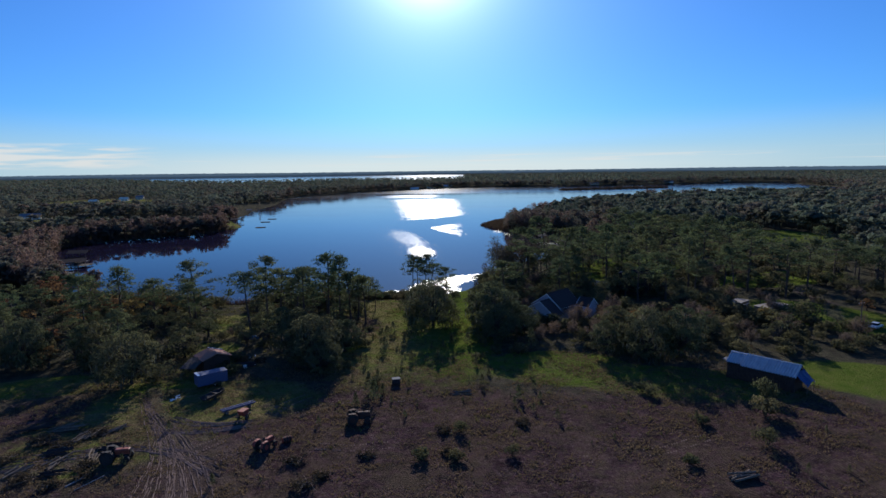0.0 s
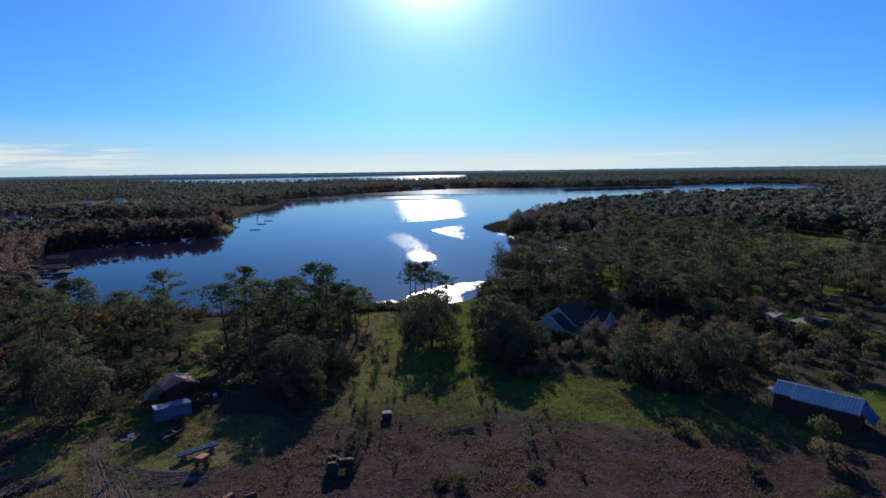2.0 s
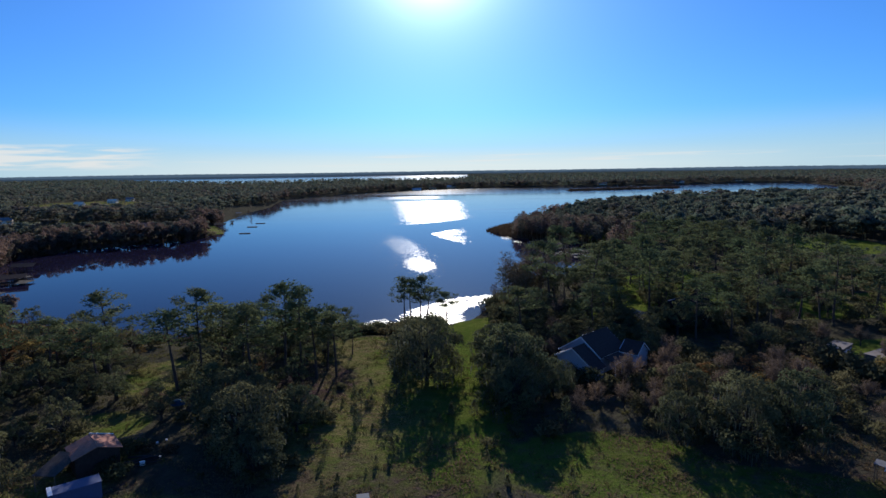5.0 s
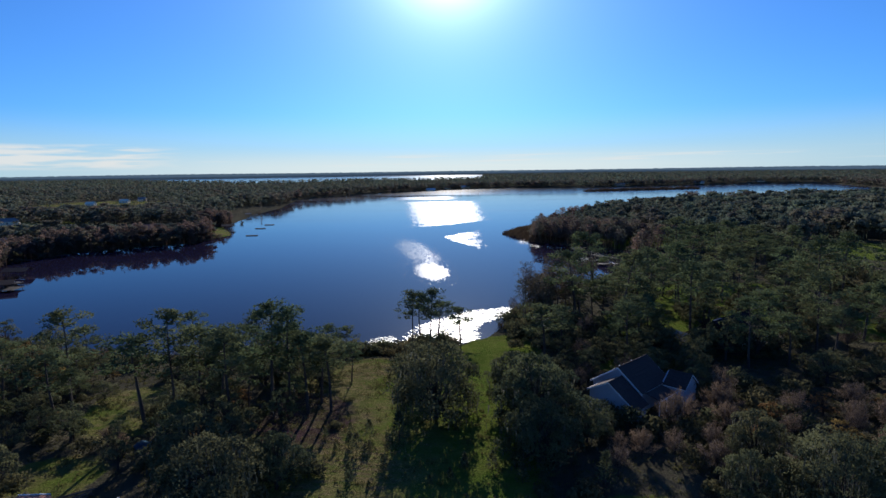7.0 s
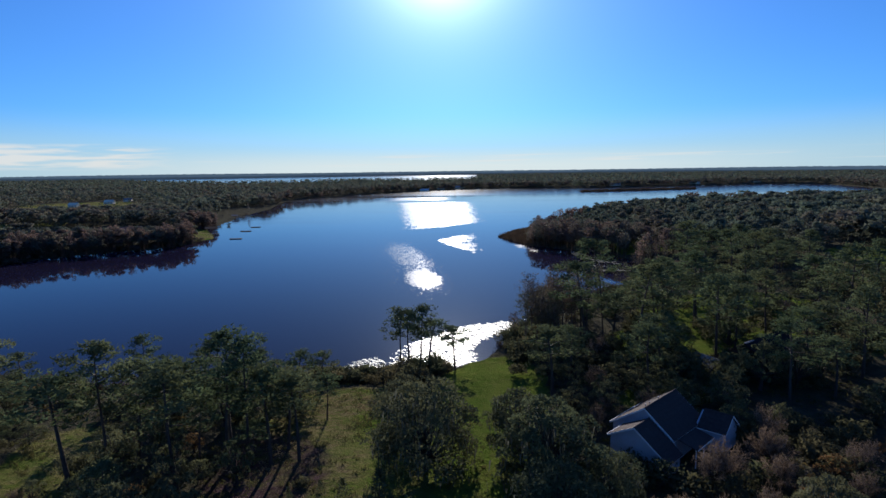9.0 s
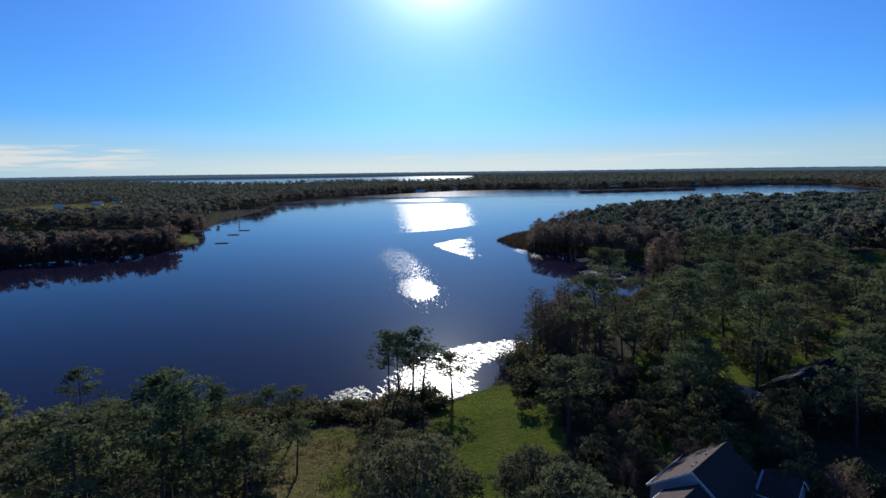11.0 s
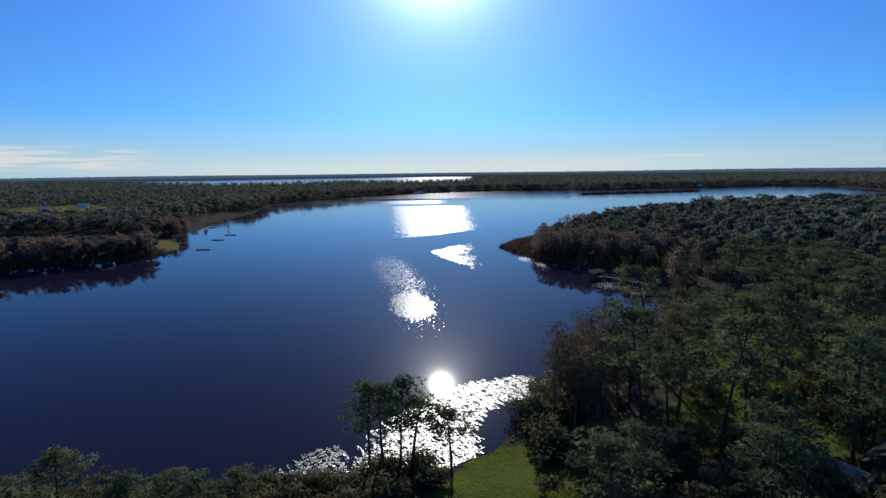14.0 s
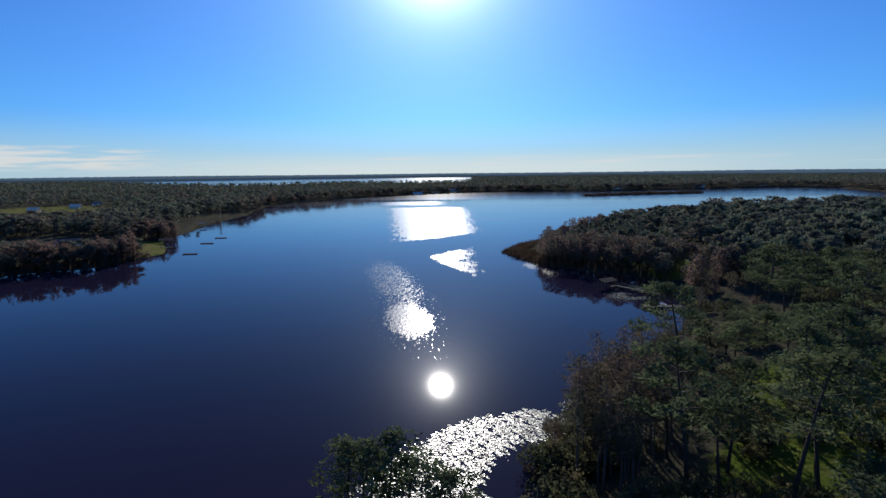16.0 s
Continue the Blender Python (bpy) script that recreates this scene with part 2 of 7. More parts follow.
def water_material():
    """A calm dark lake; the wind ruffles it in patches farther out."""
    m = Nodes("lake_water")
    sepn = m.n.new("ShaderNodeSeparateXYZ")
    m.l.new(m.coord(), sepn.inputs[0])
    x, y = sepn.outputs[0], sepn.outputs[1]
    edge = m.maths("MULTIPLY", m.maths("SUBTRACT", m.noise(0.06, 5, 0.65), 0.5), 1.5)
    edge3 = m.maths("MULTIPLY", m.maths("SUBTRACT", m.noise(0.30, 4, 0.7), 0.5), 1.6)
    edge2 = m.maths("MULTIPLY", m.maths("SUBTRACT", m.noise(0.02, 4, 0.6), 0.5), 1.2)

    def lane(cx, cy, rx, ry, lean, soft=0.12, rag=1.0, shear=0.0):
        """A ruffled patch with a ragged edge."""
        u = m.maths("DIVIDE", m.maths("ADD", m.maths("SUBTRACT", x, cx), m.maths("MULTIPLY", m.maths("SUBTRACT", y, cy), shear)), rx)
        v = m.maths("DIVIDE", m.maths("ADD", m.maths("SUBTRACT", y, cy), m.maths("MULTIPLY", m.maths("SUBTRACT", x, cx), lean)), ry)
        d = m.maths("ADD", m.maths("MULTIPLY", u, u), m.maths("MULTIPLY", v, v))
        d = m.maths("ADD", d, m.maths("MULTIPLY", m.maths("ADD", m.maths("ADD", edge, edge2), edge3), rag))
        return m.span(d, 1 + soft, 1 - soft)

    def side(tilt, start, soft, rag):
        """One ragged side of a ruffled belt: 1 beyond the line y = start + tilt * x."""
        v = m.maths("SUBTRACT", y, m.maths("MULTIPLY", x, tilt))
        v = m.maths("ADD", v, m.maths("MULTIPLY", m.maths("ADD", edge, edge3), rag))
        return m.span(v, start - soft, start + soft)

    def both(a, b):
        return m.maths("MULTIPLY", a, b)

    def but(a):
        return m.maths("SUBTRACT", 1.0, a)

    reach = m.maths("ADD", x, m.maths("MULTIPLY", m.maths("ADD", edge, edge3), 14.0))
    skew = m.maths("ADD", reach, m.maths("MULTIPLY", m.maths("SUBTRACT", y, 520.0), 0.115))
    belt = both(both(side(1.0, 523, 7, 10), but(side(0.0, 862, 12, 20))), m.maths("MULTIPLY", m.span(skew, -43, -16), m.span(reach, 37, 8)))
    grit = m.maths("SUBTRACT", m.noise(1.0, 3, 0.65, m.mapped((1.2, 0.085, 1))), 0.5)
    belt = m.span(m.maths("ADD", belt, m.maths("MULTIPLY", grit, 1.6)), 0.42, 0.58)
    wide = m.maths("MAXIMUM", belt, both(both(side(0.0, 908, 8, 12), but(side(0.0, 1005, 10, 12))), m.maths("MULTIPLY", m.span(reach, -120, -75), m.span(reach, 12, -16))))
    wedge = both(both(side(-2.8, 411, 7, 7), but(side(1.6, 446, 6, 8))), m.span(reach, 23, 4))
    wedge = m.span(m.maths("ADD", wedge, m.maths("MULTIPLY", grit, 1.4)), 0.42, 0.58)
    wide = m.maths("MAXIMUM", wide, wedge)
    wide = m.maths("MAXIMUM", wide, m.span(m.maths("ADD", y, m.maths("MULTIPLY", edge2, 60.0)), 1030, 1075, 0, 0.6))
    core = m.maths("MAXIMUM", lane(-9.6, 306, 6.6, 19, 0.0, 0.6, 0.5, 0.14), m.maths("MULTIPLY", lane(-20.5, 370, 8.6, 48, 0.0, 0.6, 0.5, 0.2), 0.43))
    halo = lane(-25, 365, 14, 78, 0.0, 0.8, 0.5, 0.2)
    fleck = m.noise(1.0, 2, 0.6, m.mapped((2.8, 0.42, 1)))
    near = m.span(m.maths("ADD", fleck, m.maths("ADD", m.maths("MULTIPLY", core, 0.34), m.maths("MULTIPLY", halo, 0.09))), 0.68, 0.74)
    near = m.maths("MULTIPLY", near, m.span(halo, 0.02, 0.12))
    ripple = m.noise(0.9, 3, 0.6, m.mapped((1, 0.55, 1)))
    swell = m.noise(0.35, 2, 0.5)
    hgt = m.maths("ADD", m.maths("MULTIPLY", ripple, 0.6), m.maths("MULTIPLY", swell, 0.4))
    b = m.n.new("ShaderNodeBump")
    b.inputs["Distance"].default_value = 0.13
    m.l.new(m.maths("MAXIMUM", m.span(wide, 0, 1, 0.0006, 0.4), m.span(near, 0, 1, 0.0006, 0.55)), b.inputs["Strength"])
    m.l.new(hgt, b.inputs["Height"])
    m.l.new(b.outputs[0], m.bsdf.inputs["Normal"])
    m.bsdf.inputs["IOR"].default_value = 1.19
    # long wavelets: the calm surface tilts more across than along the view
    m.l.new(m.span(m.maths("MAXIMUM", wide, near), 0, 0.3, 0.72, 0.0), m.bsdf.inputs["Anisotropic"])
    way = m.n.new("ShaderNodeCombineXYZ")
    way.inputs[0].default_value = 1.0
    m.l.new(way.outputs[0], m.bsdf.inputs["Tangent"])
    drift = m.span(m.noise(1.0, 4, 0.6, m.mapped((0.006, 0.022, 1), (0, 0, 14))), 0.50, 0.66, 0.0, 0.05)
    drift = m.maths("MULTIPLY", drift, m.span(y, 330, 620))
    calm = m.maths("ADD", drift, m.span(y, 330, 900, 0.034, 0.085))
    return m.set((0.013, 0.011, 0.027), m.maths("MAXIMUM", calm, m.maths("MAXIMUM", m.span(wide, 0, 1, 0.034, 0.20), m.span(near, 0, 1, 0.034, 0.19))), spec=0.17)


M_GROUND, M_WATER = ground_material(), water_material()
M_BARK = plain("pine_bark", (0.065, 0.046, 0.036), 0.9, 0, 0.45, 2.5, 0.8, 0.04)
M_OAKBARK = plain("oak_bark", (0.042, 0.036, 0.031), 0.9, 0, 0.45, 2.5, 0.8, 0.04)
M_CYPBARK = plain("cypress_bark", (0.115, 0.088, 0.076), 0.9, 0, 0.35, 2.5, 0.8, 0.04)
M_PINE = foliage("pine_needles", (0.096, 0.130, 0.066), (0.130, 0.146, 0.072), 0.40)
M_OAK = foliage("oak_leaves", (0.096, 0.114, 0.062), (0.132, 0.128, 0.068), 0.40)
M_CYPRESS = foliage("cypress_leaves", (0.150, 0.104, 0.078), (0.108, 0.118, 0.070), 0.36)
M_TWIG = foliage("bare_twigs", (0.168, 0.130, 0.105), (0.204, 0.145, 0.101), 0.35)
M_SHRUB = foliage("shrub_leaves", (0.084, 0.094, 0.050), (0.140, 0.118, 0.064), 0.42)
M_BRUSH = M_SHRUB.copy()
M_BRUSH.name = "brush_leaves"
M_BRUSH_MIX = M_BRUSH.node_tree
for _n in list(M_BRUSH_MIX.nodes):
    if _n.bl_idname == "ShaderNodeObjectInfo":
        _g = M_BRUSH_MIX.nodes.new("ShaderNodeTexNoise")
        _g.inputs["Scale"].default_value = 0.25
        _c = M_BRUSH_MIX.nodes.new("ShaderNodeTexCoord")
        M_BRUSH_MIX.links.new(_c.outputs["Object"], _g.inputs["Vector"])
        for _l in list(_n.outputs["Random"].links):
            M_BRUSH_MIX.links.new(_g.outputs[0], _l.to_socket)
M_MOSS = foliage("hanging_moss", (0.10, 0.11, 0.085), (0.13, 0.13, 0.10), 0.4)
M_FAR = foliage("far_leaves", (0.122, 0.158, 0.114), (0.160, 0.116, 0.096), 0.40, far=True)
M_FARCYP = foliage("far_cypress_leaves", (0.122, 0.134, 0.102), (0.212, 0.146, 0.118), 0.48, far=True)
M_AUTUMN = foliage("autumn_leaves", (0.19, 0.095, 0.055), (0.20, 0.15, 0.055), 0.45)
M_REED = foliage("reeds", (0.074, 0.050, 0.037), (0.094, 0.066, 0.042), 0.25)
M_GRASS = foliage("grass_blades", (0.062, 0.085, 0.022), (0.16, 0.12, 0.055), 0.4)


def mesh_from(name, verts, faces, material, attrs=None, smooth=False, normals=None):
    """A mesh of equal-sided faces from numpy arrays, quickly."""
    verts, faces = np.asarray(verts, np.float32), np.asarray(faces, np.int32)
    me = bpy.data.meshes.new(name)
    k = faces.shape[1]
    me.vertices.add(len(verts))
    me.vertices.foreach_set("co", verts.ravel())
    me.loops.add(faces.size)
    me.loops.foreach_set("vertex_index", faces.ravel())
    me.polygons.add(len(faces))
    me.polygons.foreach_set("loop_start", np.arange(0, faces.size, k, dtype=np.int32))
    if smooth:
        me.polygons.foreach_set("use_smooth", np.ones(len(faces), bool))
    for key, values in (attrs or {}).items():
        a = me.attributes.new(key, "FLOAT", "POINT")
        a.data.foreach_set("value", np.asarray(values, np.float32))
    if normals is not None:
        a = me.attributes.new("custom_normal", "FLOAT_VECTOR", "POINT")
        a.data.foreach_set("vector", np.asarray(normals, np.float32).ravel())
    me.update(calc_edges=True)
    me.materials.append(material)
    return me


def part(name, bm, material, parent, label=""):
    """Links a bmesh (or a mesh) as one object under a thing or a part."""
    if isinstance(bm, bmesh.types.BMesh):
        me = bpy.data.meshes.new(name)
        bmesh.ops.recalc_face_normals(bm, faces=bm.faces)
        bm.to_mesh(me)
        bm.free()
        me.materials.append(material)
    else:
        me = bm
    ob = new(name, me)
    ob.parent = parent
    if label:
        tagged(ob, label)
    return ob


def thing(name, m, label, category, group="", kind=""):
    ob = new(name)
    ob.matrix_basis = m
    return tagged(ob, label, category, group, kind)


# ---- the lie of the land ----
WATER_Z = -2.5
LAKE = [(-22, 194), (-12, 197), (2, 199.5), (9, 205), (14, 216), (20.5, 224.5), (26, 243), (33, 258), (48, 272), (64, 290),
        (76, 312), (86, 340), (80, 366), (62, 383), (48, 400), (40, 425), (34, 448), (46, 478), (120, 545), (220, 635), (330, 665), (450, 700),
        (620, 880), (760, 1120), (850, 1420), (750, 1500), (499, 1400), (288, 1355), (110, 1385), (20, 1345), (-147, 1150),
        (-240, 960), (-226, 850), (-206, 757), (-203, 645), (-193, 600), (-186, 545), (-180, 512), (-161, 476), (-152, 456), (-155, 438), (-158, 409),
        (-180, 395), (-206, 373), (-217, 338), (-200, 300), (-180, 258), (-135, 212), (-80, 188)]
FAR_LAKE = [(-2500, 4200), (-1900, 3500), (-1350, 2800), (-800, 2300), (-660, 2350), (-420, 2620), (-110, 2560), (80, 2700), (150, 3300), (200, 4840), (-900, 4850), (-1800, 4560)]


def shore_distance(x, y, poly):
    """Signed distance to a shoreline, positive on land."""
    x, y = np.asarray(x, float), np.asarray(y, float)
    best, inside = np.full(x.shape, 1e18), np.zeros(x.shape, bool)
    for (ax, ay), (bx, by) in zip(poly, poly[1:] + poly[:1]):
        dx, dy = bx - ax, by - ay
        u = np.clip(((x - ax) * dx + (y - ay) * dy) / (dx * dx + dy * dy), 0, 1)
        best = np.minimum(best, (x - ax - u * dx) ** 2 + (y - ay - u * dy) ** 2)
        if ay != by:
            inside ^= ((ay > y) != (by > y)) & (x < (y - ay) * dx / dy + ax)
    return np.where(inside, -1, 1) * np.sqrt(best)


def sst(a, b, v):
    u = np.clip((v - a) / (b - a), 0, 1)
    return u * u * (3 - 2 * u)


def bumps(x, y):
    """Soft unevenness from a few crossing waves."""
    return (np.sin(x * 0.31 + 1.7 * np.sin(y * 0.11)) * np.sin(y * 0.27 + 1.3 * np.sin(x * 0.13))
            + 0.5 * np.sin(x * 0.83 + y * 0.41) * np.sin(y * 0.71 - x * 0.37))


def shore(x, y):
    wob = 1.6 * np.sin(x * 0.21 + 1.2 * np.sin(y * 0.17)) + 1.1 * np.sin(y * 0.33 + x * 0.12)
    d = np.minimum(shore_distance(x, y, LAKE), shore_distance(x, y, FAR_LAKE))
    # a low marshy spit in the lake's far arm
    spit = 9 - np.abs((y - 1150) - (x - 250) * 0.33) - 200 * sst(240, 220, x) - 200 * sst(470, 500, x)
    return np.maximum(d, spit) + wob * sst(2, 10, np.abs(d) + 2.0)


def land(x, y):
    x, y = np.asarray(x, float), np.asarray(y, float)
    d = shore(x, y)
    z = -0.8 + 1.0 * sst(15, 60, x) + 0.10 * bumps(x, y) * sst(4, 20, d) + 2.0 * sst(400, 1500, np.abs(x) + 0.3 * y) * 0.5
    up = sst(0, 16, d)
    return np.where(d > 0, WATER_Z + (z - WATER_Z) * up, WATER_Z - np.minimum(2.0, -d * 0.18))


def z_at(x, y):
    return float(land(np.array([x]), np.array([y]))[0])


def blot(x, y, cx, cy, rx, ry, turn=0.0, soft=0.25):
    c, s = math.cos(radians(turn)), math.sin(radians(turn))
    u, v = (x - cx) * c + (y - cy) * s, -(x - cx) * s + (y - cy) * c
    return 1 - sst(1 - soft, 1 + soft, np.hypot(u / rx, v / ry))


def along(x, y, pts, width):
    best = np.full(x.shape, 1e9)
    for (ax, ay), (bx, by) in zip(pts, pts[1:]):
        dx, dy = bx - ax, by - ay
        u = np.clip(((x - ax) * dx + (y - ay) * dy) / (dx * dx + dy * dy), 0, 1)
        best = np.minimum(best, np.hypot(x - ax - u * dx, y - ay - u * dy))
    return 1 - sst(width * 0.5, width, best)


# grass: x, y, half widths, turn
NEAR_LAWNS = [(-8, 142, 22, 42, 0), (24, 117, 15, 11, -12), (44, 106, 22, 9, -20), (84, 103, 20, 11, -25), (-55, 155, 8, 12, 18), (-54, 133, 7, 6, 0), (-76, 110, 16, 6, 10), (-53, 108, 9, 22, -15), (-38, 98, 18, 14, 0), (-54, 86, 14, 12, 0), (104, 150, 14, 24, 30)]
SHORE_LAWNS = [(9, 182, 11, 24, -8), (-18, 170, 14, 13, 0), (194, 332, 25, 34, -20), (52, 203, 10, 7, 20), (60, 200, 12, 6, 30), (-171, 478, 17, 42, 24), (-226, 292, 9, 18, 0), (-256, 336, 26, 12, 0), (-240, 372, 24, 24, 0), (120, 205, 30, 12, 20), (-365, 545, 55, 30, 20), (-485, 868, 90, 75, 0), (98, 372, 14, 18, 0), (95, 400, 16, 22, 0), (118, 385, 20, 12, 0), (-560, 480, 80, 40, 0), (42, 178, 12, 6, 20), (62, 212, 26, 16, 20), (80, 240, 30, 18, 30)]
LAWNS = NEAR_LAWNS + SHORE_LAWNS


def span_axis(*runs):
    out = [np.arange(a, b, s) for a, b, s in runs]
    return np.concatenate(out + [np.array([runs[-1][1]], float)])


def build_ground():
    xs = span_axis((-4900, -900, 160), (-900, -264, 12), (-264, -130, 4), (-130, -65, 2.4), (-65, -18, 0.8), (-18, 80, 1.6), (80, 140, 2.4), (140, 300, 4), (300, 900, 12), (900, 4900, 160))
    ys = span_axis((-1500, -60, 120), (-60, 40, 6), (40, 62, 1.6), (62, 116, 0.8), (116, 210, 1.8), (210, 262, 2.6), (262, 520, 4), (520, 1560, 12), (1560, 4900, 90))
    gx, gy = np.meshgrid(xs, ys)
    z = land(gx, gy)
    nx, ny = len(xs), len(ys)
    idx = np.arange(nx * ny).reshape(ny, nx)
    faces = np.stack([idx[:-1, :-1], idx[:-1, 1:], idx[1:, 1:], idx[1:, :-1]], -1).reshape(-1, 4)
    x, y = gx.ravel(), gy.ravel()
    lawn = np.zeros(x.shape)
    for cx, cy, rx, ry, turn in LAWNS:
        lawn = np.maximum(lawn, blot(x, y, cx, cy, rx, ry, turn))
    dirt = (1 - sst(96, 134, y + 0.10 * np.abs(x))) * (1 - sst(70, 90, np.abs(x) + 0.35 * (y - 90)))
    dirt = np.maximum(dirt, 0.75 * blot(x, y, -24, 152, 9, 12, 20)) * (1 - blot(x, y, 86, 104, 20, 13, -20))
    dirt *= 1 - np.maximum.reduce([0.9 * blot(x, y, -53, 106, 8, 17, -15), 0.75 * blot(x, y, -38, 102, 16, 11, 10), 0.5 * blot(x, y, -52, 84, 16, 14, 0, 0.6), 0.55 * blot(x, y, 22, 110, 22, 9, -12, 0.5), 0.5 * blot(x, y, 46, 103, 24, 8, -20, 0.6)])
    track = np.maximum(along(x, y, [(122, 214), (117, 198), (114, 180), (112, 165), (104, 150)], 2.6), along(x, y, [(47, 148), (48.2, 139), (49, 132), (53, 126)], 2.2))
    r = np.random.default_rng(4)
    for k in range(11):
        o, w = r.normal(0, 1.5), r.uniform(-2.5, 2.5)
        rut = along(x, y, [(-27 + o + 2.2 * w, 60), (-33 + o + w, 72), (-39.5 + o, 82), (-45 + 0.7 * o, 90), (-51 + 0.4 * o, 99), (-55 + 0.3 * o, 108)], 1.0)
        track = np.maximum(track, rut * r.uniform(0.65, 1.0))
    for k in range(7):
        o = r.uniform(-4, 4)
        rut = along(x, y, [(-66, 72 + o), (-56, 76 + o * 0.7), (-46, 84 + 0.4 * o), (-37, 86 + o * 0.5), (-25, 80 + o)], 0.95)
        track = np.maximum(track, rut * r.uniform(0.4, 0.8))
    rough = np.random.default_rng(14).uniform(-1, 1, x.shape)
    zz = z.ravel() + 0.075 * rough * dirt * (y > 55) * (y < 130)
    me = mesh_from("ground", np.stack([x, y, zz], 1), faces, M_GROUND, {"lawn": lawn, "dirt": dirt, "track": track}, True)
    tagged(new("ground", me), "grassy and sandy ground sloping gently to the lake", "ground", kind="structure")
    w = mesh_from("lake_water", [(-4900, 150, WATER_Z), (4900, 150, WATER_Z), (4900, 4900, WATER_Z), (-4900, 4900, WATER_Z)], [(0, 1, 2, 3)], M_WATER)
    tagged(new("water", w), "calm dark blue lake with wind-ruffled glittering lanes", "lake", kind="structure")


build_ground()

# ---- trees ----
RNG = np.random.default_rng(7)


def unit(v):
    return v / (np.linalg.norm(v, axis=-1, keepdims=True) + 1e-9)


def blades(centres, out, length, width, rng, spread=1.0):
    """One thin triangle for each centre, pointing along out with some spread."""
    n = len(centres)
    d = unit(out + spread * rng.normal(size=(n, 3)))
    side = unit(np.cross(d, rng.normal(size=(n, 3))))
    ln = length * rng.uniform(0.6, 1.3, (n, 1))
    wd = width * rng.uniform(0.6, 1.3, (n, 1))
    v = np.stack([centres - side * wd, centres + side * wd, centres + d * ln], 1).reshape(-1, 3)
    return v


def cards(centres, out, length, width, rng, spread=0.5):
    """One leaf-spray triangle for each centre, facing out."""
    n = len(centres)
    face = unit(out + spread * rng.normal(size=(n, 3)))
    t = unit(np.cross(face, rng.normal(size=(n, 3))))
    b = np.cross(face, t)
    ln = length * rng.uniform(0.6, 1.4, (n, 1))
    wd = width * rng.uniform(0.6, 1.4, (n, 1))
    return np.stack([centres - t * wd - b * ln * 0.45, centres + t * wd - b * ln * 0.45, centres + b * ln * 0.6], 1).reshape(-1, 3)


def tube(points, radii, sides=6):
    """Vertices and quads of a tapered tube along points."""
    points = np.asarray(points, float)
    verts, quads = [], []
    for i, (p, r) in enumerate(zip(points, radii)):
        d = points[min(i + 1, len(points) - 1)] - points[max(i - 1, 0)]
        d = d / (np.linalg.norm(d) + 1e-9)
        a = np.cross(d, (0.31, 0.95, 0.11))
        a /= np.linalg.norm(a) + 1e-9
        b = np.cross(d, a)
        for k in range(sides):
            t = 2 * math.pi * k / sides
            verts.append(p + r * (math.cos(t) * a + math.sin(t) * b))
        if i:
            o = (i - 1) * sides
            for k in range(sides):
                quads.append((o + k, o + (k + 1) % sides, o + sides + (k + 1) % sides, o + sides + k))
    return verts, quads


class Wood:
    """Collects limbs into one mesh."""

    def __init__(self):
        self.v, self.q = [], []

    def limb(self, points, radii, sides=6):
        v, q = tube(points, radii, sides)
        o = len(self.v)
        self.v += v
        self.q += [tuple(i + o for i in f) for f in q]

    def mesh(self, name, mat):
        return mesh_from(name, np.array(self.v), np.array(self.q), mat, smooth=True)


def rounded(v, share=0.6):
    """Turns loose leaves outwards and gives them normals that follow the crown's round form."""
    t = np.array(v, float).reshape(-1, 3, 3)
    c = t.mean(1)
    mid = np.array([c[:, 0].mean(), c[:, 1].mean(), np.percentile(c[:, 2], 35)])
    o = unit((c - mid) * (1, 1, 1.2))
    g = unit(np.cross(t[:, 1] - t[:, 0], t[:, 2] - t[:, 0]))
    back = (g * o).sum(1) < 0
    t[back] = t[back][:, ::-1]
    g[back] *= -1
    return t.reshape(-1, 3), np.repeat(unit(share * o + (1 - share) * g), 3, 0)


def tri_mesh(name, v, mat):
    v, n = rounded(v)
    return mesh_from(name, v, np.arange(len(v)).reshape(-1, 3), mat, normals=n)


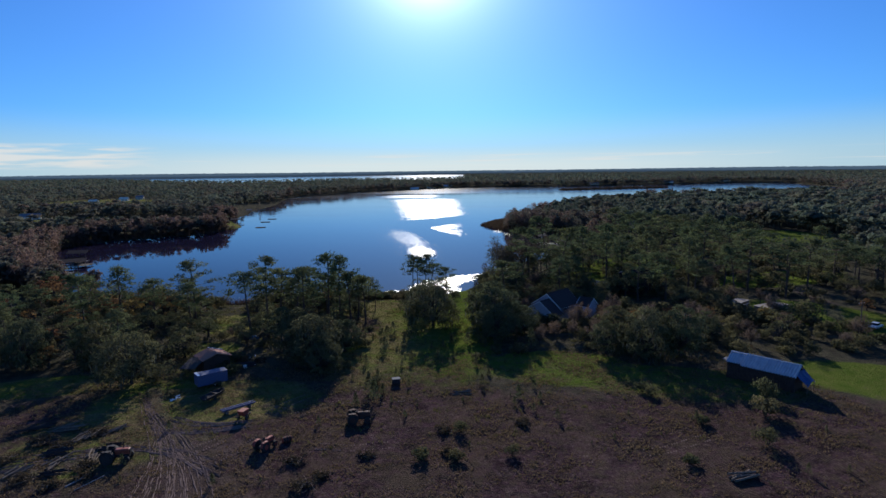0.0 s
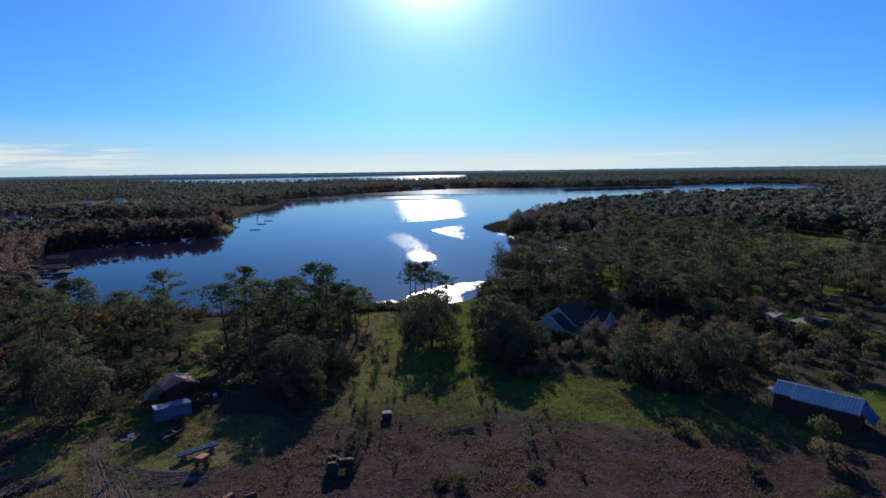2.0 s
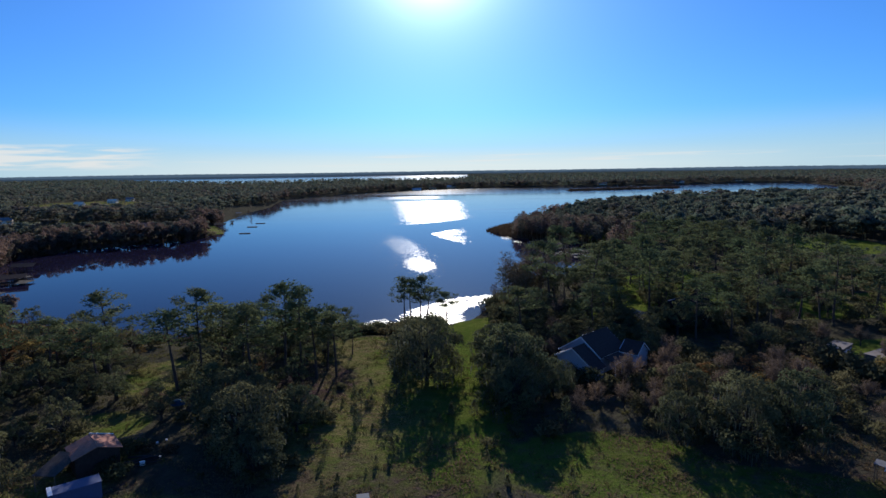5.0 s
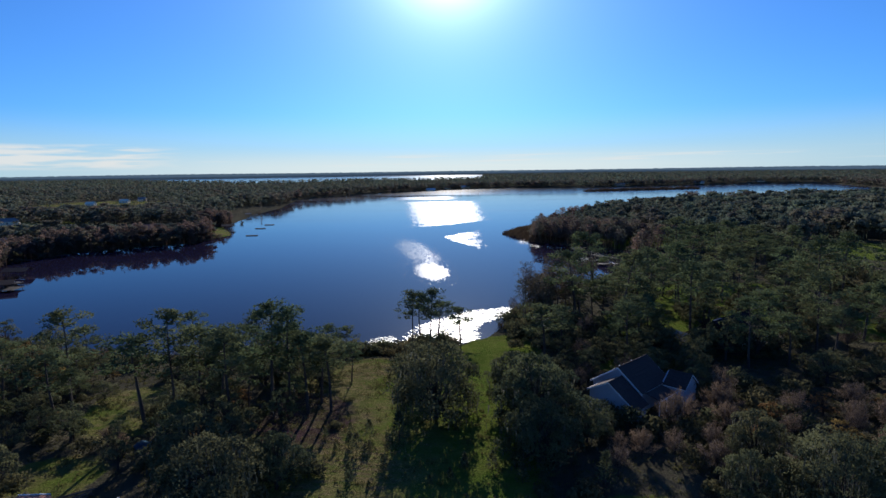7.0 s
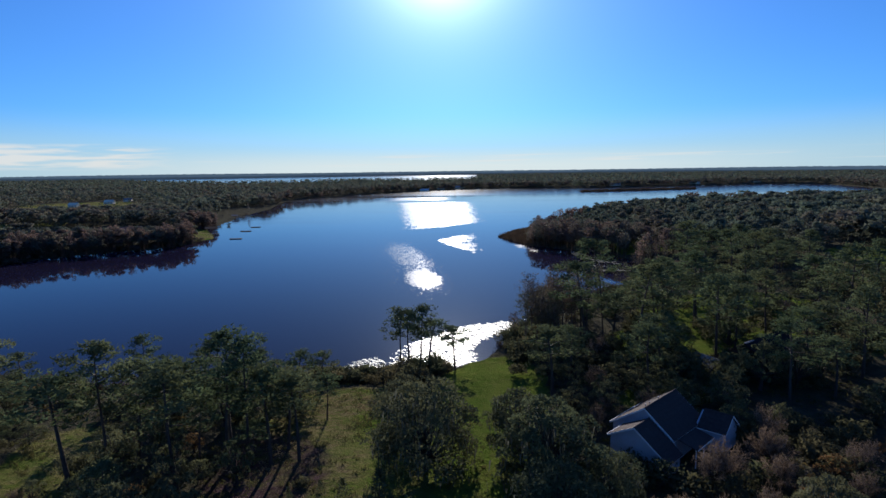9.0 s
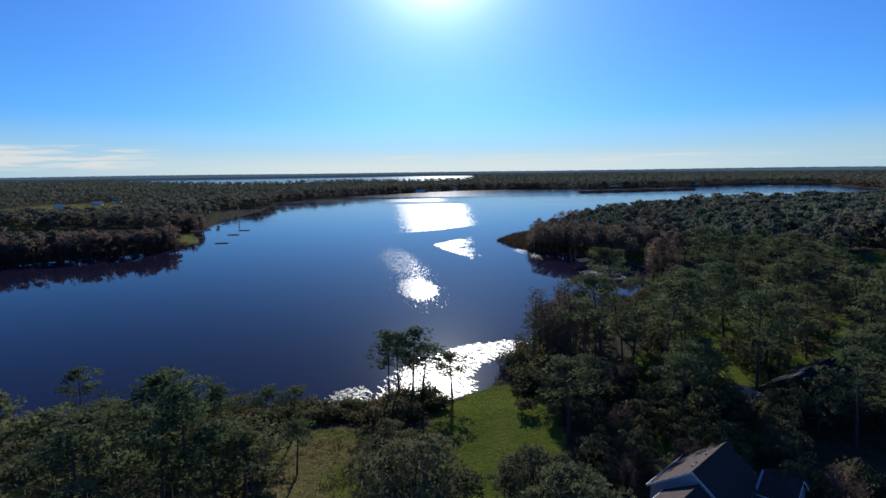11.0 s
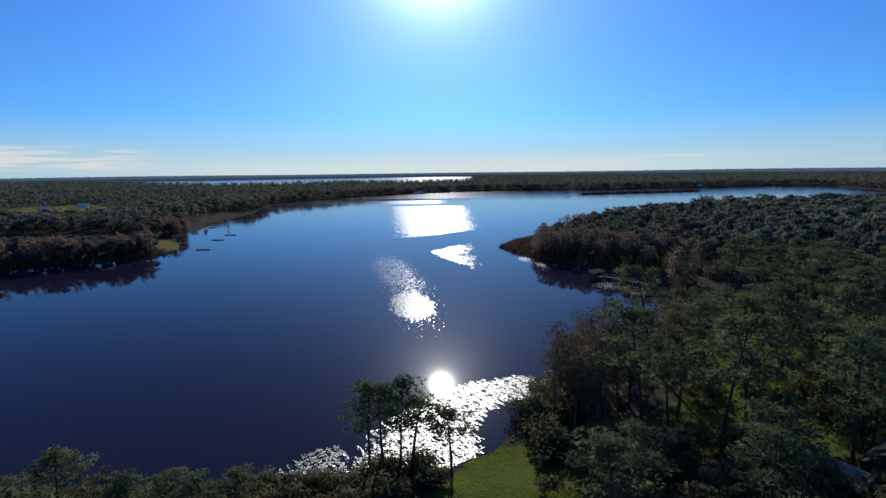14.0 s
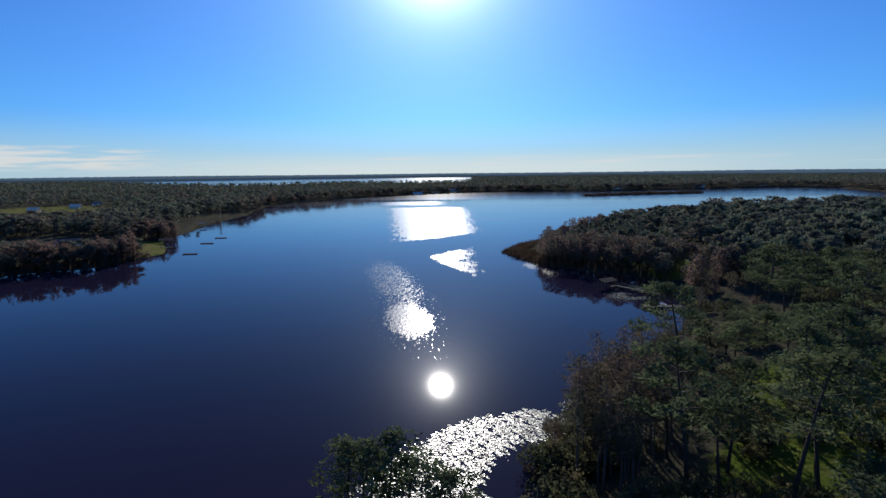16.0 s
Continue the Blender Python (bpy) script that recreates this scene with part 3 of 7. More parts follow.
def pine_meshes(seed, h=18.0, bare=0.5, limbs=14, per=46, lean=0.6, wide=3.6):
    """A tall slash pine: a long bare trunk and a loose crown of rounded needle pads."""
    r = np.random.default_rng(seed)
    wood = Wood()
    ks = np.linspace(0, 1, 9)
    bend = r.normal(0, lean, 2)
    axis = np.stack([bend[0] * ks ** 2 + 0.15 * np.sin(ks * 5 + seed), bend[1] * ks ** 2 + 0.12 * np.cos(ks * 4 + seed) - 0.12, ks * h - 0.3], 1)
    wood.limb(axis, 0.18 * (1 - 0.85 * ks) + 0.02, 7)
    needles, sprays = [], []

    def pad(c, size):
        p = unit(r.normal(size=(per, 3)))
        p[:, 2] = p[:, 2] * 0.75 + 0.10
        q = c + p * size * r.uniform(0.55, 1.0, (per, 1))
        k = per // 2
        needles.append(blades(q[:k], p[:k] + (0, 0, 0.35), 0.50, 0.085, r, 0.6))
        sprays.append(cards(q[k:], p[k:], 0.50, 0.15, r, 0.6))

    for i in range(limbs):
        k = bare + (0.97 - bare) * (i + r.uniform(0, 0.9)) / limbs
        base = np.array([np.interp(k, ks, axis[:, j]) for j in range(3)])
        a = i * 2.4 + r.uniform(-0.5, 0.5)
        u = (k - bare) / (1 - bare)
        reach = wide * (0.6 + 0.4 * math.sin(math.pi * min(1, u + 0.15))) * r.uniform(0.6, 1.15) * (0.4 + 0.6 * (1 - u) ** 0.5)
        d = np.array([math.cos(a), math.sin(a), 0.18 + 0.55 * u])
        mid = base + d * reach * 0.55 + (0, 0, -0.12)
        tip = base + d * reach + (0, 0, 0.3)
        wood.limb([base, mid, tip], [0.06, 0.04, 0.015], 4)
        pad(tip + r.normal(0, 0.2, 3), r.uniform(0.85, 1.35))
        pad(base + d * reach * r.uniform(0.55, 0.75) + r.normal(0, 0.35, 3), r.uniform(0.6, 1.0))
    for _ in range(4):
        pad(axis[-1] + r.normal(0, 0.6, 3) * (1, 1, 0.5), r.uniform(0.7, 1.1))
    return wood.mesh("trunk", M_BARK), tri_mesh("crown", np.concatenate(needles + sprays), M_PINE)


def oak_meshes(seed, h=12.0, wide=6.5, lobes=26, per=95, moss=0, leaf=0.34, mat=None, low=0.28, skirt=0):
    """A spreading live oak: a short thick trunk, crooked limbs and a lumpy crown with gaps."""
    r = np.random.default_rng(seed)
    wood = Wood()
    fork = h * low
    wood.limb([(0, 0, -0.4), (0.1, 0.05, fork * 0.5), (0.05, -0.1, fork)], [0.48, 0.36, 0.32], 8)
    cents, outs, drops = [], [], []
    for i in range(lobes + skirt):
        a = i * 2.399 + r.uniform(-0.3, 0.3)
        u = (i + 0.5) / lobes
        rad = wide * math.sqrt(min(u, 1.0)) * r.uniform(0.72, 1.1)
        top = h * (1.0 - 0.42 * (rad / wide) ** 2) * r.uniform(0.80, 1.0)
        c = np.array([rad * math.cos(a), rad * math.sin(a), max(fork + 0.5, top - r.uniform(0.8, 1.6))])
        if i >= lobes:
            a2, out_r = i * 2.399, wide * r.uniform(0.45, 0.98)
            c = np.array([out_r * math.cos(a2), out_r * math.sin(a2), h * r.uniform(0.10, 0.5)])
        elif r.random() < 0.35:
            c[2] = max(fork * 0.9, c[2] - r.uniform(1.5, 3.5))
        mid = np.array([c[0] * 0.5, c[1] * 0.5, fork + (c[2] - fork) * 0.62]) + r.normal(0, 0.3, 3)
        wood.limb([(0.05, -0.1, fork - 0.2), mid, c], [0.15, 0.08, 0.02], 4)
        size = r.uniform(0.95, 1.75) * wide / 6.0
        p = unit(r.normal(size=(per, 3)))
        p[:, 2] = np.where(p[:, 2] < -0.3, -p[:, 2], p[:, 2]) * 0.85
        cents.append(c + p * size * r.uniform(0.72, 1.06, (per, 1)))
        outs.append(p)
        if moss and r.random() < 0.8:
            drops += [c + r.normal(0, 0.8, 3) * (1, 1, 0.2) - (0, 0, 0.4) for _ in range(moss)]
    cents, outs = np.concatenate(cents), np.concatenate(outs)
    k = len(cents) // 3
    mix = r.permutation(len(cents))
    v = np.concatenate([blades(cents[mix[:k]], outs[mix[:k]], leaf, leaf * 0.35, r, 0.9), cards(cents[mix[k:]], outs[mix[k:]], leaf, leaf * 0.42, r, 1.1)])
    crown = tri_mesh("crown", v, mat or M_OAK)
    hang = None
    if moss:
        drops = np.array(drops)
        hang = tri_mesh("moss", blades(drops, np.tile((0, 0, -1.0), (len(drops), 1)), 1.5, 0.12, r, 0.08), M_MOSS)
    return wood.mesh("trunk", M_OAKBARK), crown, hang


def cypress_meshes(seed, h=15.0, dense=1.0, mat=None):
    """A straight, narrow cypress with sparse rusty winter foliage."""
    r = np.random.default_rng(seed)
    wood = Wood()
    ks = np.linspace(0, 1, 7)
    wood.limb(np.stack([0.2 * np.sin(ks * 3 + seed), 0.2 * np.cos(ks * 2.5 + seed) - 0.2, ks * h - 0.3], 1), 0.17 * (1 - 0.92 * ks) + 0.015, 6)
    cents, outs = [], []
    for i in range(34):
        k = 0.42 + 0.57 * ((i + r.random()) / 34) ** 0.8
        a = i * 2.4
        reach = (1.6 * math.sin(math.pi * min(1.0, max(0.0, (k - 0.36) * 1.35))) + 0.5) * r.uniform(0.4, 1.3)
        base = np.array([0.2 * math.sin(k * 3 + seed), 0.2 * math.cos(k * 2.5 + seed) - 0.2, k * h])
        d = np.array([math.cos(a), math.sin(a), 0.25])
        wood.limb([base, base + d * reach], [0.05, 0.014], 3)
        n = int(36 * dense)
        s = r.uniform(0.45, 1.1, (n, 1))
        cents.append(base + d * reach * s + r.normal(0, 0.24, (n, 3)))
        outs.append(np.tile(d, (n, 1)))
    cents, outs = np.concatenate(cents), np.concatenate(outs)
    return wood.mesh("trunk", M_CYPBARK), tri_mesh("crown", blades(cents, outs, 0.42, 0.105, r, 1.0), mat or M_CYPRESS)


def bare_meshes(seed, h=7.0, wide=3.6):
    """A leafless, finely twigged deciduous tree."""
    r = np.random.default_rng(seed)
    wood = Wood()
    wood.limb([(0, 0, -0.3), (0, 0, h * 0.25)], [0.2, 0.15], 6)
    cents, outs = [], []
    for i in range(30):
        a, e = i * 2.4, r.uniform(0.35, 1.35)
        d = np.array([math.cos(a) * math.cos(e), math.sin(a) * math.cos(e), math.sin(e)])
        tip = np.array([0, 0, h * 0.25]) + d * np.array([wide, wide, h * 0.75]) * r.uniform(0.75, 1.0)
        mid = np.array([0, 0, h * 0.25]) * 0.45 + tip * 0.55 + r.normal(0, 0.15, 3)
        wood.limb([(0, 0, h * 0.22), mid, tip], [0.07, 0.035, 0.01], 3)
        n = 64
        s = r.uniform(0.4, 1.05, (n, 1))
        cents.append(np.array([0, 0, h * 0.25]) * (1 - s) + tip * s + r.normal(0, 0.22, (n, 3)))
        outs.append(np.tile(d + (0, 0, 0.3), (n, 1)))
    return wood.mesh("trunk", M_OAKBARK), tri_mesh("crown", blades(np.concatenate(cents), np.concatenate(outs), 0.62, 0.040, r, 0.8), M_TWIG)


def sapling_meshes(seed, h=2.2):
    r = np.random.default_rng(seed)
    wood = Wood()
    wood.limb([(0, 0, -0.1), (0.03, 0.02, h)], [0.04, 0.01], 4)
    n = 260
    k = r.uniform(0.1, 1.0, (n, 1))
    a = r.uniform(0, 2 * math.pi, n)
    out = np.stack([np.cos(a), np.sin(a), np.full(n, 0.6)], 1)
    c = np.concatenate([out[:, :2] * (1.05 - k) * h * 0.34 * r.uniform(0.2, 1, (n, 1)), k * h], 1)
    return wood.mesh("trunk", M_BARK), tri_mesh("crown", blades(c, out, 0.32, 0.08, r, 0.5), M_OAK)


def shrub_meshes(seed, h=2.4, wide=2.0, n=900, mat=None):
    r = np.random.default_rng(seed)
    wood = Wood()
    cents, outs = [], []
    for i in range(9):
        a = i * 2.4
        c = np.array([math.cos(a), math.sin(a), 0]) * wide * r.uniform(0.1, 0.75) + (0, 0, h * r.uniform(0.45, 0.8))
        wood.limb([(0.05 * math.cos(a), 0.05 * math.sin(a), -0.1), c * 0.6 + (0, 0, 0.1), c], [0.05, 0.03, 0.01], 3)
        p = unit(r.normal(size=(n // 9, 3))) * r.uniform(0.4, 1, (n // 9, 1))
        cents.append(c + p * (wide * 0.5, wide * 0.5, h * 0.38))
        outs.append(p)
    return wood.mesh("trunk", M_OAKBARK), tri_mesh("crown", cards(np.concatenate(cents), np.concatenate(outs), 0.36, 0.14, r, 0.6), mat or M_SHRUB)


class Kind:
    """A kind of plant: a few shapes, each built once and copied to its places."""

    def __init__(self, name, label, category, group, shapes):
        self.name, self.label, self.category, self.group = name, label, category, group
        self.shapes, self.first = shapes, [None] * len(shapes)

    def plant(self, x, y, size=1.0, turn=None, shape=None, tall=None):
        s = int(RNG.integers(len(self.shapes))) if shape is None else shape
        turn = RNG.uniform(0, 360) if turn is None else turn
        place = (x, y, max(z_at(x, y), WATER_Z - 0.6) - 0.05)
        m = Matrix.LocRotScale(place, Euler((0, 0, radians(turn))), (size, size, size * (tall or RNG.uniform(0.92, 1.08))))
        if self.first[s] is None:
            ob = thing(self.name, m, self.label, self.category, self.group)
            trunk, crown, *more = self.shapes[s]
            part("trunk", trunk, None, ob)
            top = part("crown", crown, None, ob)
            if more and more[0]:
                tagged(part("moss", more[0], None, top, "pale grey hanging moss strands"), kind="stuff")
            self.first[s] = ob
            return ob
        return copy_thing(self.first[s], m)


PINE = Kind("pine_tree", "tall slender pine with a bare trunk and loose dark green crown", "tree", "lakeside pines",
            [pine_meshes(11, 18, 0.54), pine_meshes(12, 17, 0.60, 12, 46, 0.9, 3.3), pine_meshes(13, 19, 0.50, 16, 46, 0.5, 4.0),
             pine_meshes(14, 16, 0.62, 12, 46, 1.0, 3.6), pine_meshes(15, 18, 0.46, 15, 44, 0.4, 3.3)])
OAK = Kind("oak_tree", "broad dark green live oak with a lumpy spreading crown", "tree", "oaks",
           [oak_meshes(21, 11, 5.4, 20, 74, leaf=0.42, skirt=9), oak_meshes(22, 12, 4.8, 18, 76, leaf=0.42, low=0.2, skirt=9), oak_meshes(23, 10, 6.0, 22, 72, leaf=0.42, skirt=10), oak_meshes(24, 13, 5.2, 20, 74, leaf=0.42, low=0.2, skirt=9)])
MOSSOAK = Kind("oak_tree", "large dense live oak hung with grey moss, standing in grass", "tree", "moss oaks",
               [oak_meshes(31, 13.8, 7.6, 44, 120, 7, 0.38, low=0.12, skirt=38), oak_meshes(32, 13.8, 6.4, 38, 115, 6, 0.38, low=0.14, skirt=32)])
CYPRESS = Kind("cypress_tree", "straight narrow cypress with sparse rusty brown winter foliage", "tree", "shore cypresses",
               [cypress_meshes(41, 15, 0.75), cypress_meshes(42, 13, 0.55), cypress_meshes(43, 16, 0.45)])
BARE = Kind("bare_tree", "leafless rounded deciduous tree with fine brownish twigs", "tree", "bare trees",
            [bare_meshes(51), bare_meshes(52, 8, 3.4), bare_meshes(53, 6, 4.0)])
AUTUMN = Kind("maple_tree", "rounded tree in thin orange-brown autumn leaf", "tree", "autumn trees",
              [oak_meshes(81, 8, 3.6, 22, 60, leaf=0.36, mat=M_AUTUMN), oak_meshes(82, 9, 3.2, 20, 60, leaf=0.36, mat=M_AUTUMN)])
SAPLING = Kind("pine_sapling", "small dark young pine growing in rough field grass", "sapling", "field saplings",
               [sapling_meshes(61), sapling_meshes(62, 2.8), sapling_meshes(63, 1.7)])
SHRUB = Kind("shrub", "rounded olive green shrub at the wood's edge", "shrub", "shrubs",
             [shrub_meshes(71, 2.4, 2.0, 440), shrub_meshes(72, 3.2, 2.6, 560), shrub_meshes(73, 1.8, 1.6, 360)])

# places kept free of trees: x, y, half widths, turn
CLEAR_FARM = [(-6, 140, 14, 46, 0), (-55, 155, 7, 11, 18), (-54, 133, 6, 5, 0), (-78, 108, 18, 9, 5), (-50, 108, 12, 24, -15), (-38, 100, 14, 14, 0)]
CLEAR_LAWNS = [(28, 112, 26, 14, -12), (64, 106, 13, 10, -25), (90, 102, 22, 17, -20), (29, 154, 12, 13, 30), (39, 157, 5.5, 5.5, 0), (104, 150, 12, 20, 30), (92, 157, 9, 7, 0), (48.5, 138, 2.5, 10, -5), (80, 152, 16, 3.5, 20), (29, 137, 5, 4, 0)]
CLEAR_SHORE = [(7, 182, 9, 26, -8), (-14, 180, 8, 18, 0), (194, 332, 25, 34, -20), (55, 203, 9, 6, 20), (50, 188, 3.5, 4, 0), (63, 189, 8, 7, -52), (115, 188, 5, 20, 5), (-63, 177, 5.5, 18, 20)]
CLEAR_FAR = [(104, 378, 7, 11, 0), (120, 386, 14, 8, 0), (-169, 478, 17, 40, 24), (92, 352, 9, 15, 0), (-256, 336, 22, 10, 0), (-236, 368, 17, 20, 0), (-226, 292, 8, 16, 0), (-485, 868, 70, 70, 0), (-203, 602, 15, 72, 8), (-217, 735, 17, 80, 3), (-372, 535, 34, 22, 20), (-263, 380, 12, 10, 0)]
CLEAR = CLEAR_FARM + CLEAR_LAWNS + CLEAR_SHORE + CLEAR_FAR


def free(x, y, margin=0.0):
    ok = shore(x, y) > 1.5 + margin
    for cx, cy, rx, ry, turn in CLEAR:
        ok &= blot(x, y, cx, cy, rx + margin, ry + margin, turn, 0.02) < 0.5
    return ok & ~((np.abs(x) < 72) & (y < 116 - 0.0 * x))


def scatter(n, x0, x1, y0, y1, gap, rng, test):
    """Random places at least gap apart that pass the test."""
    out = []
    cand = np.stack([rng.uniform(x0, x1, n * 8), rng.uniform(y0, y1, n * 8)], 1)
    cand = cand[test(cand[:, 0], cand[:, 1])]
    cells = {}
    for x, y in cand:
        i, j = int(x // gap), int(y // gap)
        if all((x - a) ** 2 + (y - b) ** 2 > gap * gap for di in (-1, 0, 1) for dj in (-1, 0, 1) for a, b in cells.get((i + di, j + dj), ())):
            cells.setdefault((i, j), []).append((x, y))
            out.append((x, y))
            if len(out) == n:
                break
    return out


# the pines that stand out, by place and height of their tops
TALL = (18, 17, 19, 16, 18)
SHORE_PINES = ((-9.2, 196, 11.4, 0), (-7.4, 198, 10.4, 3), (-5, 198, 11.2, 1), (-3.6, 197, 10.6, 3), (2.3, 198, 9, 1), (-49, 148.5, 18.2, 3), (-45.5, 151, 18.4, 2), (-43, 155, 18.4, 0), (-38, 153, 17.8, 1), (-29.5, 153, 17.6, 2), (-27, 153, 17.6, 4), (-24, 154, 16.4, 1), (-20.2, 155, 14.5, 1), (-22.5, 158, 13.5, 3), (-64.5, 149, 15.4, 0), (-66, 156, 16, 2), (-76, 153, 16, 0), (-81, 147, 15.8, 4), (-86, 140, 15.6, 2), (-93, 150, 16, 1))
WOOD_PINES = ((-31, 158, 15.5, 0), (-35, 148, 15, 4), (-33, 176, 10, 1), (-26, 177.5, 10.2, 3), (-19, 169, 9, 0), (-54, 178, 10.5, 2), (-41, 178, 10.5, 4), (-22.5, 181, 8.5, 1), (-46.5, 173, 10, 3), (47, 203, 17.6, 2), (61.6, 219, 17.6, 0), (61, 197, 15, 4), (45, 191, 13.6, 1), (36, 206, 15, 0))
for x, y, top, k in SHORE_PINES + WOOD_PINES:
    broad = 1.5 if 195 < y < 199 and x < 3 else 1.3
    PINE.plant(x, y, broad * (top - z_at(x, y)) / TALL[k], None, k, 1 / broad)
for x, y, top in ((19.7, 213, 12.6), (26.8, 218, 12.0), (22.3, 207.6, 13.2), (24, 219, 9.5), (30.5, 224, 11.6), (37, 226, 12), (28, 212, 11), (33, 232, 10.5), (24.5, 204, 11), (26, 225, 10), (31, 217, 11.5), (21.5, 219, 9), (18.5, 209, 11.5), (20.8, 216, 11), (23.5, 213.5, 12), (25.5, 209.5, 12.5), (29.5, 229, 10.5), (34, 227, 11), (27.2, 222, 11.5), (39, 233, 11), (35.5, 221, 12), (43, 240, 11), (38, 243, 9.5), (46, 250, 11)):
    CYPRESS.plant(x, y, (top + 1.8 - z_at(x, y)) / 15, None, None, 1.0)
for x, y in scatter(22, 20, 44, 203, 240, 2.6, np.random.default_rng(113), lambda x, y: (shore(x, y) > 1.5) & (shore(x, y) < 13)):
    CYPRESS.plant(x, y, RNG.uniform(0.6, 0.85) * (1.1 if y < 222 else 0.85))
MOSSOAK.plant(-2.0, 152, 1.0, 40, 0)
MOSSOAK.plant(14, 146, 1.0, 10, 1)
for x, y, s, k, t in ((-6, 168, 0.62, 1, 1.0), (11.5, 156, 0.8, 1, 1.0), (13, 137, 0.7, 0, 1.0), (-27.5, 123, 0.82, 0, 1.0), (-33, 130, 0.8, 1, 1.0),
                      (-22, 130, 0.66, 1, 0.9), (-24, 116, 0.62, 1, 0.9), (-60.5, 111, 0.86, 0, 0.9), (-74, 123, 0.7, 1, 1.1), (-88, 121, 0.75, 0, 1.1), (-104, 112, 0.8, 1, 1.1), (36, 124, 0.55, 1, 1.1), (44, 121, 0.76, 0, 1.1), (51, 121, 0.78, 1, 1.1), (41, 133, 0.62, 1, 1.1), (21, 143, 0.5, 0, 1.1)):
    MOSSOAK.plant(x, y, s, None, k, t)

# woods along the near shore, west of the meadow
def west(x, y):
    return free(x, y) & (y > 122 + 0.15 * (x + 30)) & (x < -24) & ~((x > -62) & (y < 150) & (np.sin(x * 0.5) * np.sin(y * 0.4 + x * 0.2) < 0.1))


for x, y in scatter(135, -135, -24, 118, 205, 4.4, np.random.default_rng(101), west):
    u = RNG.random()
    if u < 0.26:
        PINE.plant(x, y, RNG.uniform(0.6, 0.85), None, None, 0.8)
    elif u < 0.80 or x > -75:
        OAK.plant(x, y, RNG.uniform(0.55, 0.9))
    else:
        AUTUMN.plant(x, y, RNG.uniform(0.7, 1.0))


# woods east of the meadow, from the field to the cove
def east(x, y):
    return free(x, y) & (y > 122 + 0.02 * x) & (x > 16)


for x, y in scatter(270, 16, 150, 118, 335, 7.4, np.random.default_rng(102), east):
    u = RNG.random()
    if blot(x, y, 146, 266, 24, 46, -28) > 0.4:
        SHRUB.plant(x, y, RNG.uniform(1.1, 1.9))
        continue
    lake = shore(np.array([x]), np.array([y]))[0]
    if lake < 14 and u < 0.6:
        CYPRESS.plant(x, y, RNG.uniform(0.55, 0.82))
    elif y < 172:
        (OAK if u < 0.24 else BARE if u < 0.70 else AUTUMN if u < 0.82 else SHRUB).plant(x, y, RNG.uniform(0.65, 1.0))
    elif u < 0.60:
        PINE.plant(x, y, RNG.uniform(1.0, 1.4), None, None, RNG.uniform(0.66, 0.82))
    elif u < 0.92:
        OAK.plant(x, y, RNG.uniform(0.5, 0.95))
    else:
        BARE.plant(x, y, RNG.uniform(0.8, 1.1))

for x, y, s in ((45, 146, 0.7), (56, 139, 0.8), (60, 150, 0.8), (39, 158, 0.7), (70, 150, 0.7), (-74, 162, 1.15), (-81, 169, 1.3), (-88, 176, 1.35), (-95, 166, 1.2), (-75, 176, 0.9), (-29.5, 178, 0.6), (-31.2, 186, 0.62), (-86, 158, 0.9), (-118, 178, 1.6), (-124, 186, 1.7), (-112, 186, 1.3), (-98, 172, 1.2), (44, 139, 0.9), (50, 146, 0.8), (-33, 176, 1.1), (-88, 165, 1.1), (-160, 232, 1.5), (-152, 224, 1.3)):
    AUTUMN.plant(x, y, s)
# the close dark wood between the shore lawn and the houses
for x, y in scatter(34, 19, 50, 160, 200, 4.2, np.random.default_rng(111), lambda x, y: free(x, y, -1.0) & (x > 21 + 0.1 * (175 - y)) & (shore(x, y) > 3)):
    OAK.plant(x, y, RNG.uniform(0.55, 0.85))
# under the western pines
for x, y in scatter(40, -95, -30, 140, 186, 5.0, np.random.default_rng(112), lambda x, y: free(x, y, -1.0)):
    (OAK if RNG.random() < 0.72 else AUTUMN).plant(x, y, RNG.uniform(0.4, 0.65))
# brush on the bank above the lily pads
for x, y in scatter(46, 12, 34, 188, 232, 1.7, np.random.default_rng(107), lambda x, y: (shore(x, y) > 0.6) & (shore(x, y) < 8) & (x > 15)):
    SHRUB.plant(x, y, RNG.uniform(0.6, 1.1))
# brush along the near shore and about the mobile homes
for x, y in scatter(95, -75, 1, 176, 200, 1.6, np.random.default_rng(108), lambda x, y: (shore(x, y) > 0.8) & (shore(x, y) < 9) & ((x < -72) | (x > -57))):
    SHRUB.plant(x, y, RNG.uniform(0.45, 0.9))
for x, y, s in ((-45.2, 117.6, 0.5), (-52.3, 118.4, 0.6), (-44.6, 122.6, 0.7), (-52.6, 124, 0.8), (-47.6, 112.6, 0.45), (-42.5, 116, 0.6), (-41.8, 107.2, 0.4), (-49.5, 104.5, 0.4), (78, 148, 1.2), (83, 146, 1.3), (88.5, 146, 1.1), (94, 148, 1.2), (76, 154, 1.3), (79, 144, 1.0), (24, 146, 0.8), (22, 151, 0.7), (31, 144, 0.9), (41, 146, 1.0), (25.6, 149.6, 0.8), (28.4, 146.9, 0.9)):
    SHRUB.plant(x, y, s)
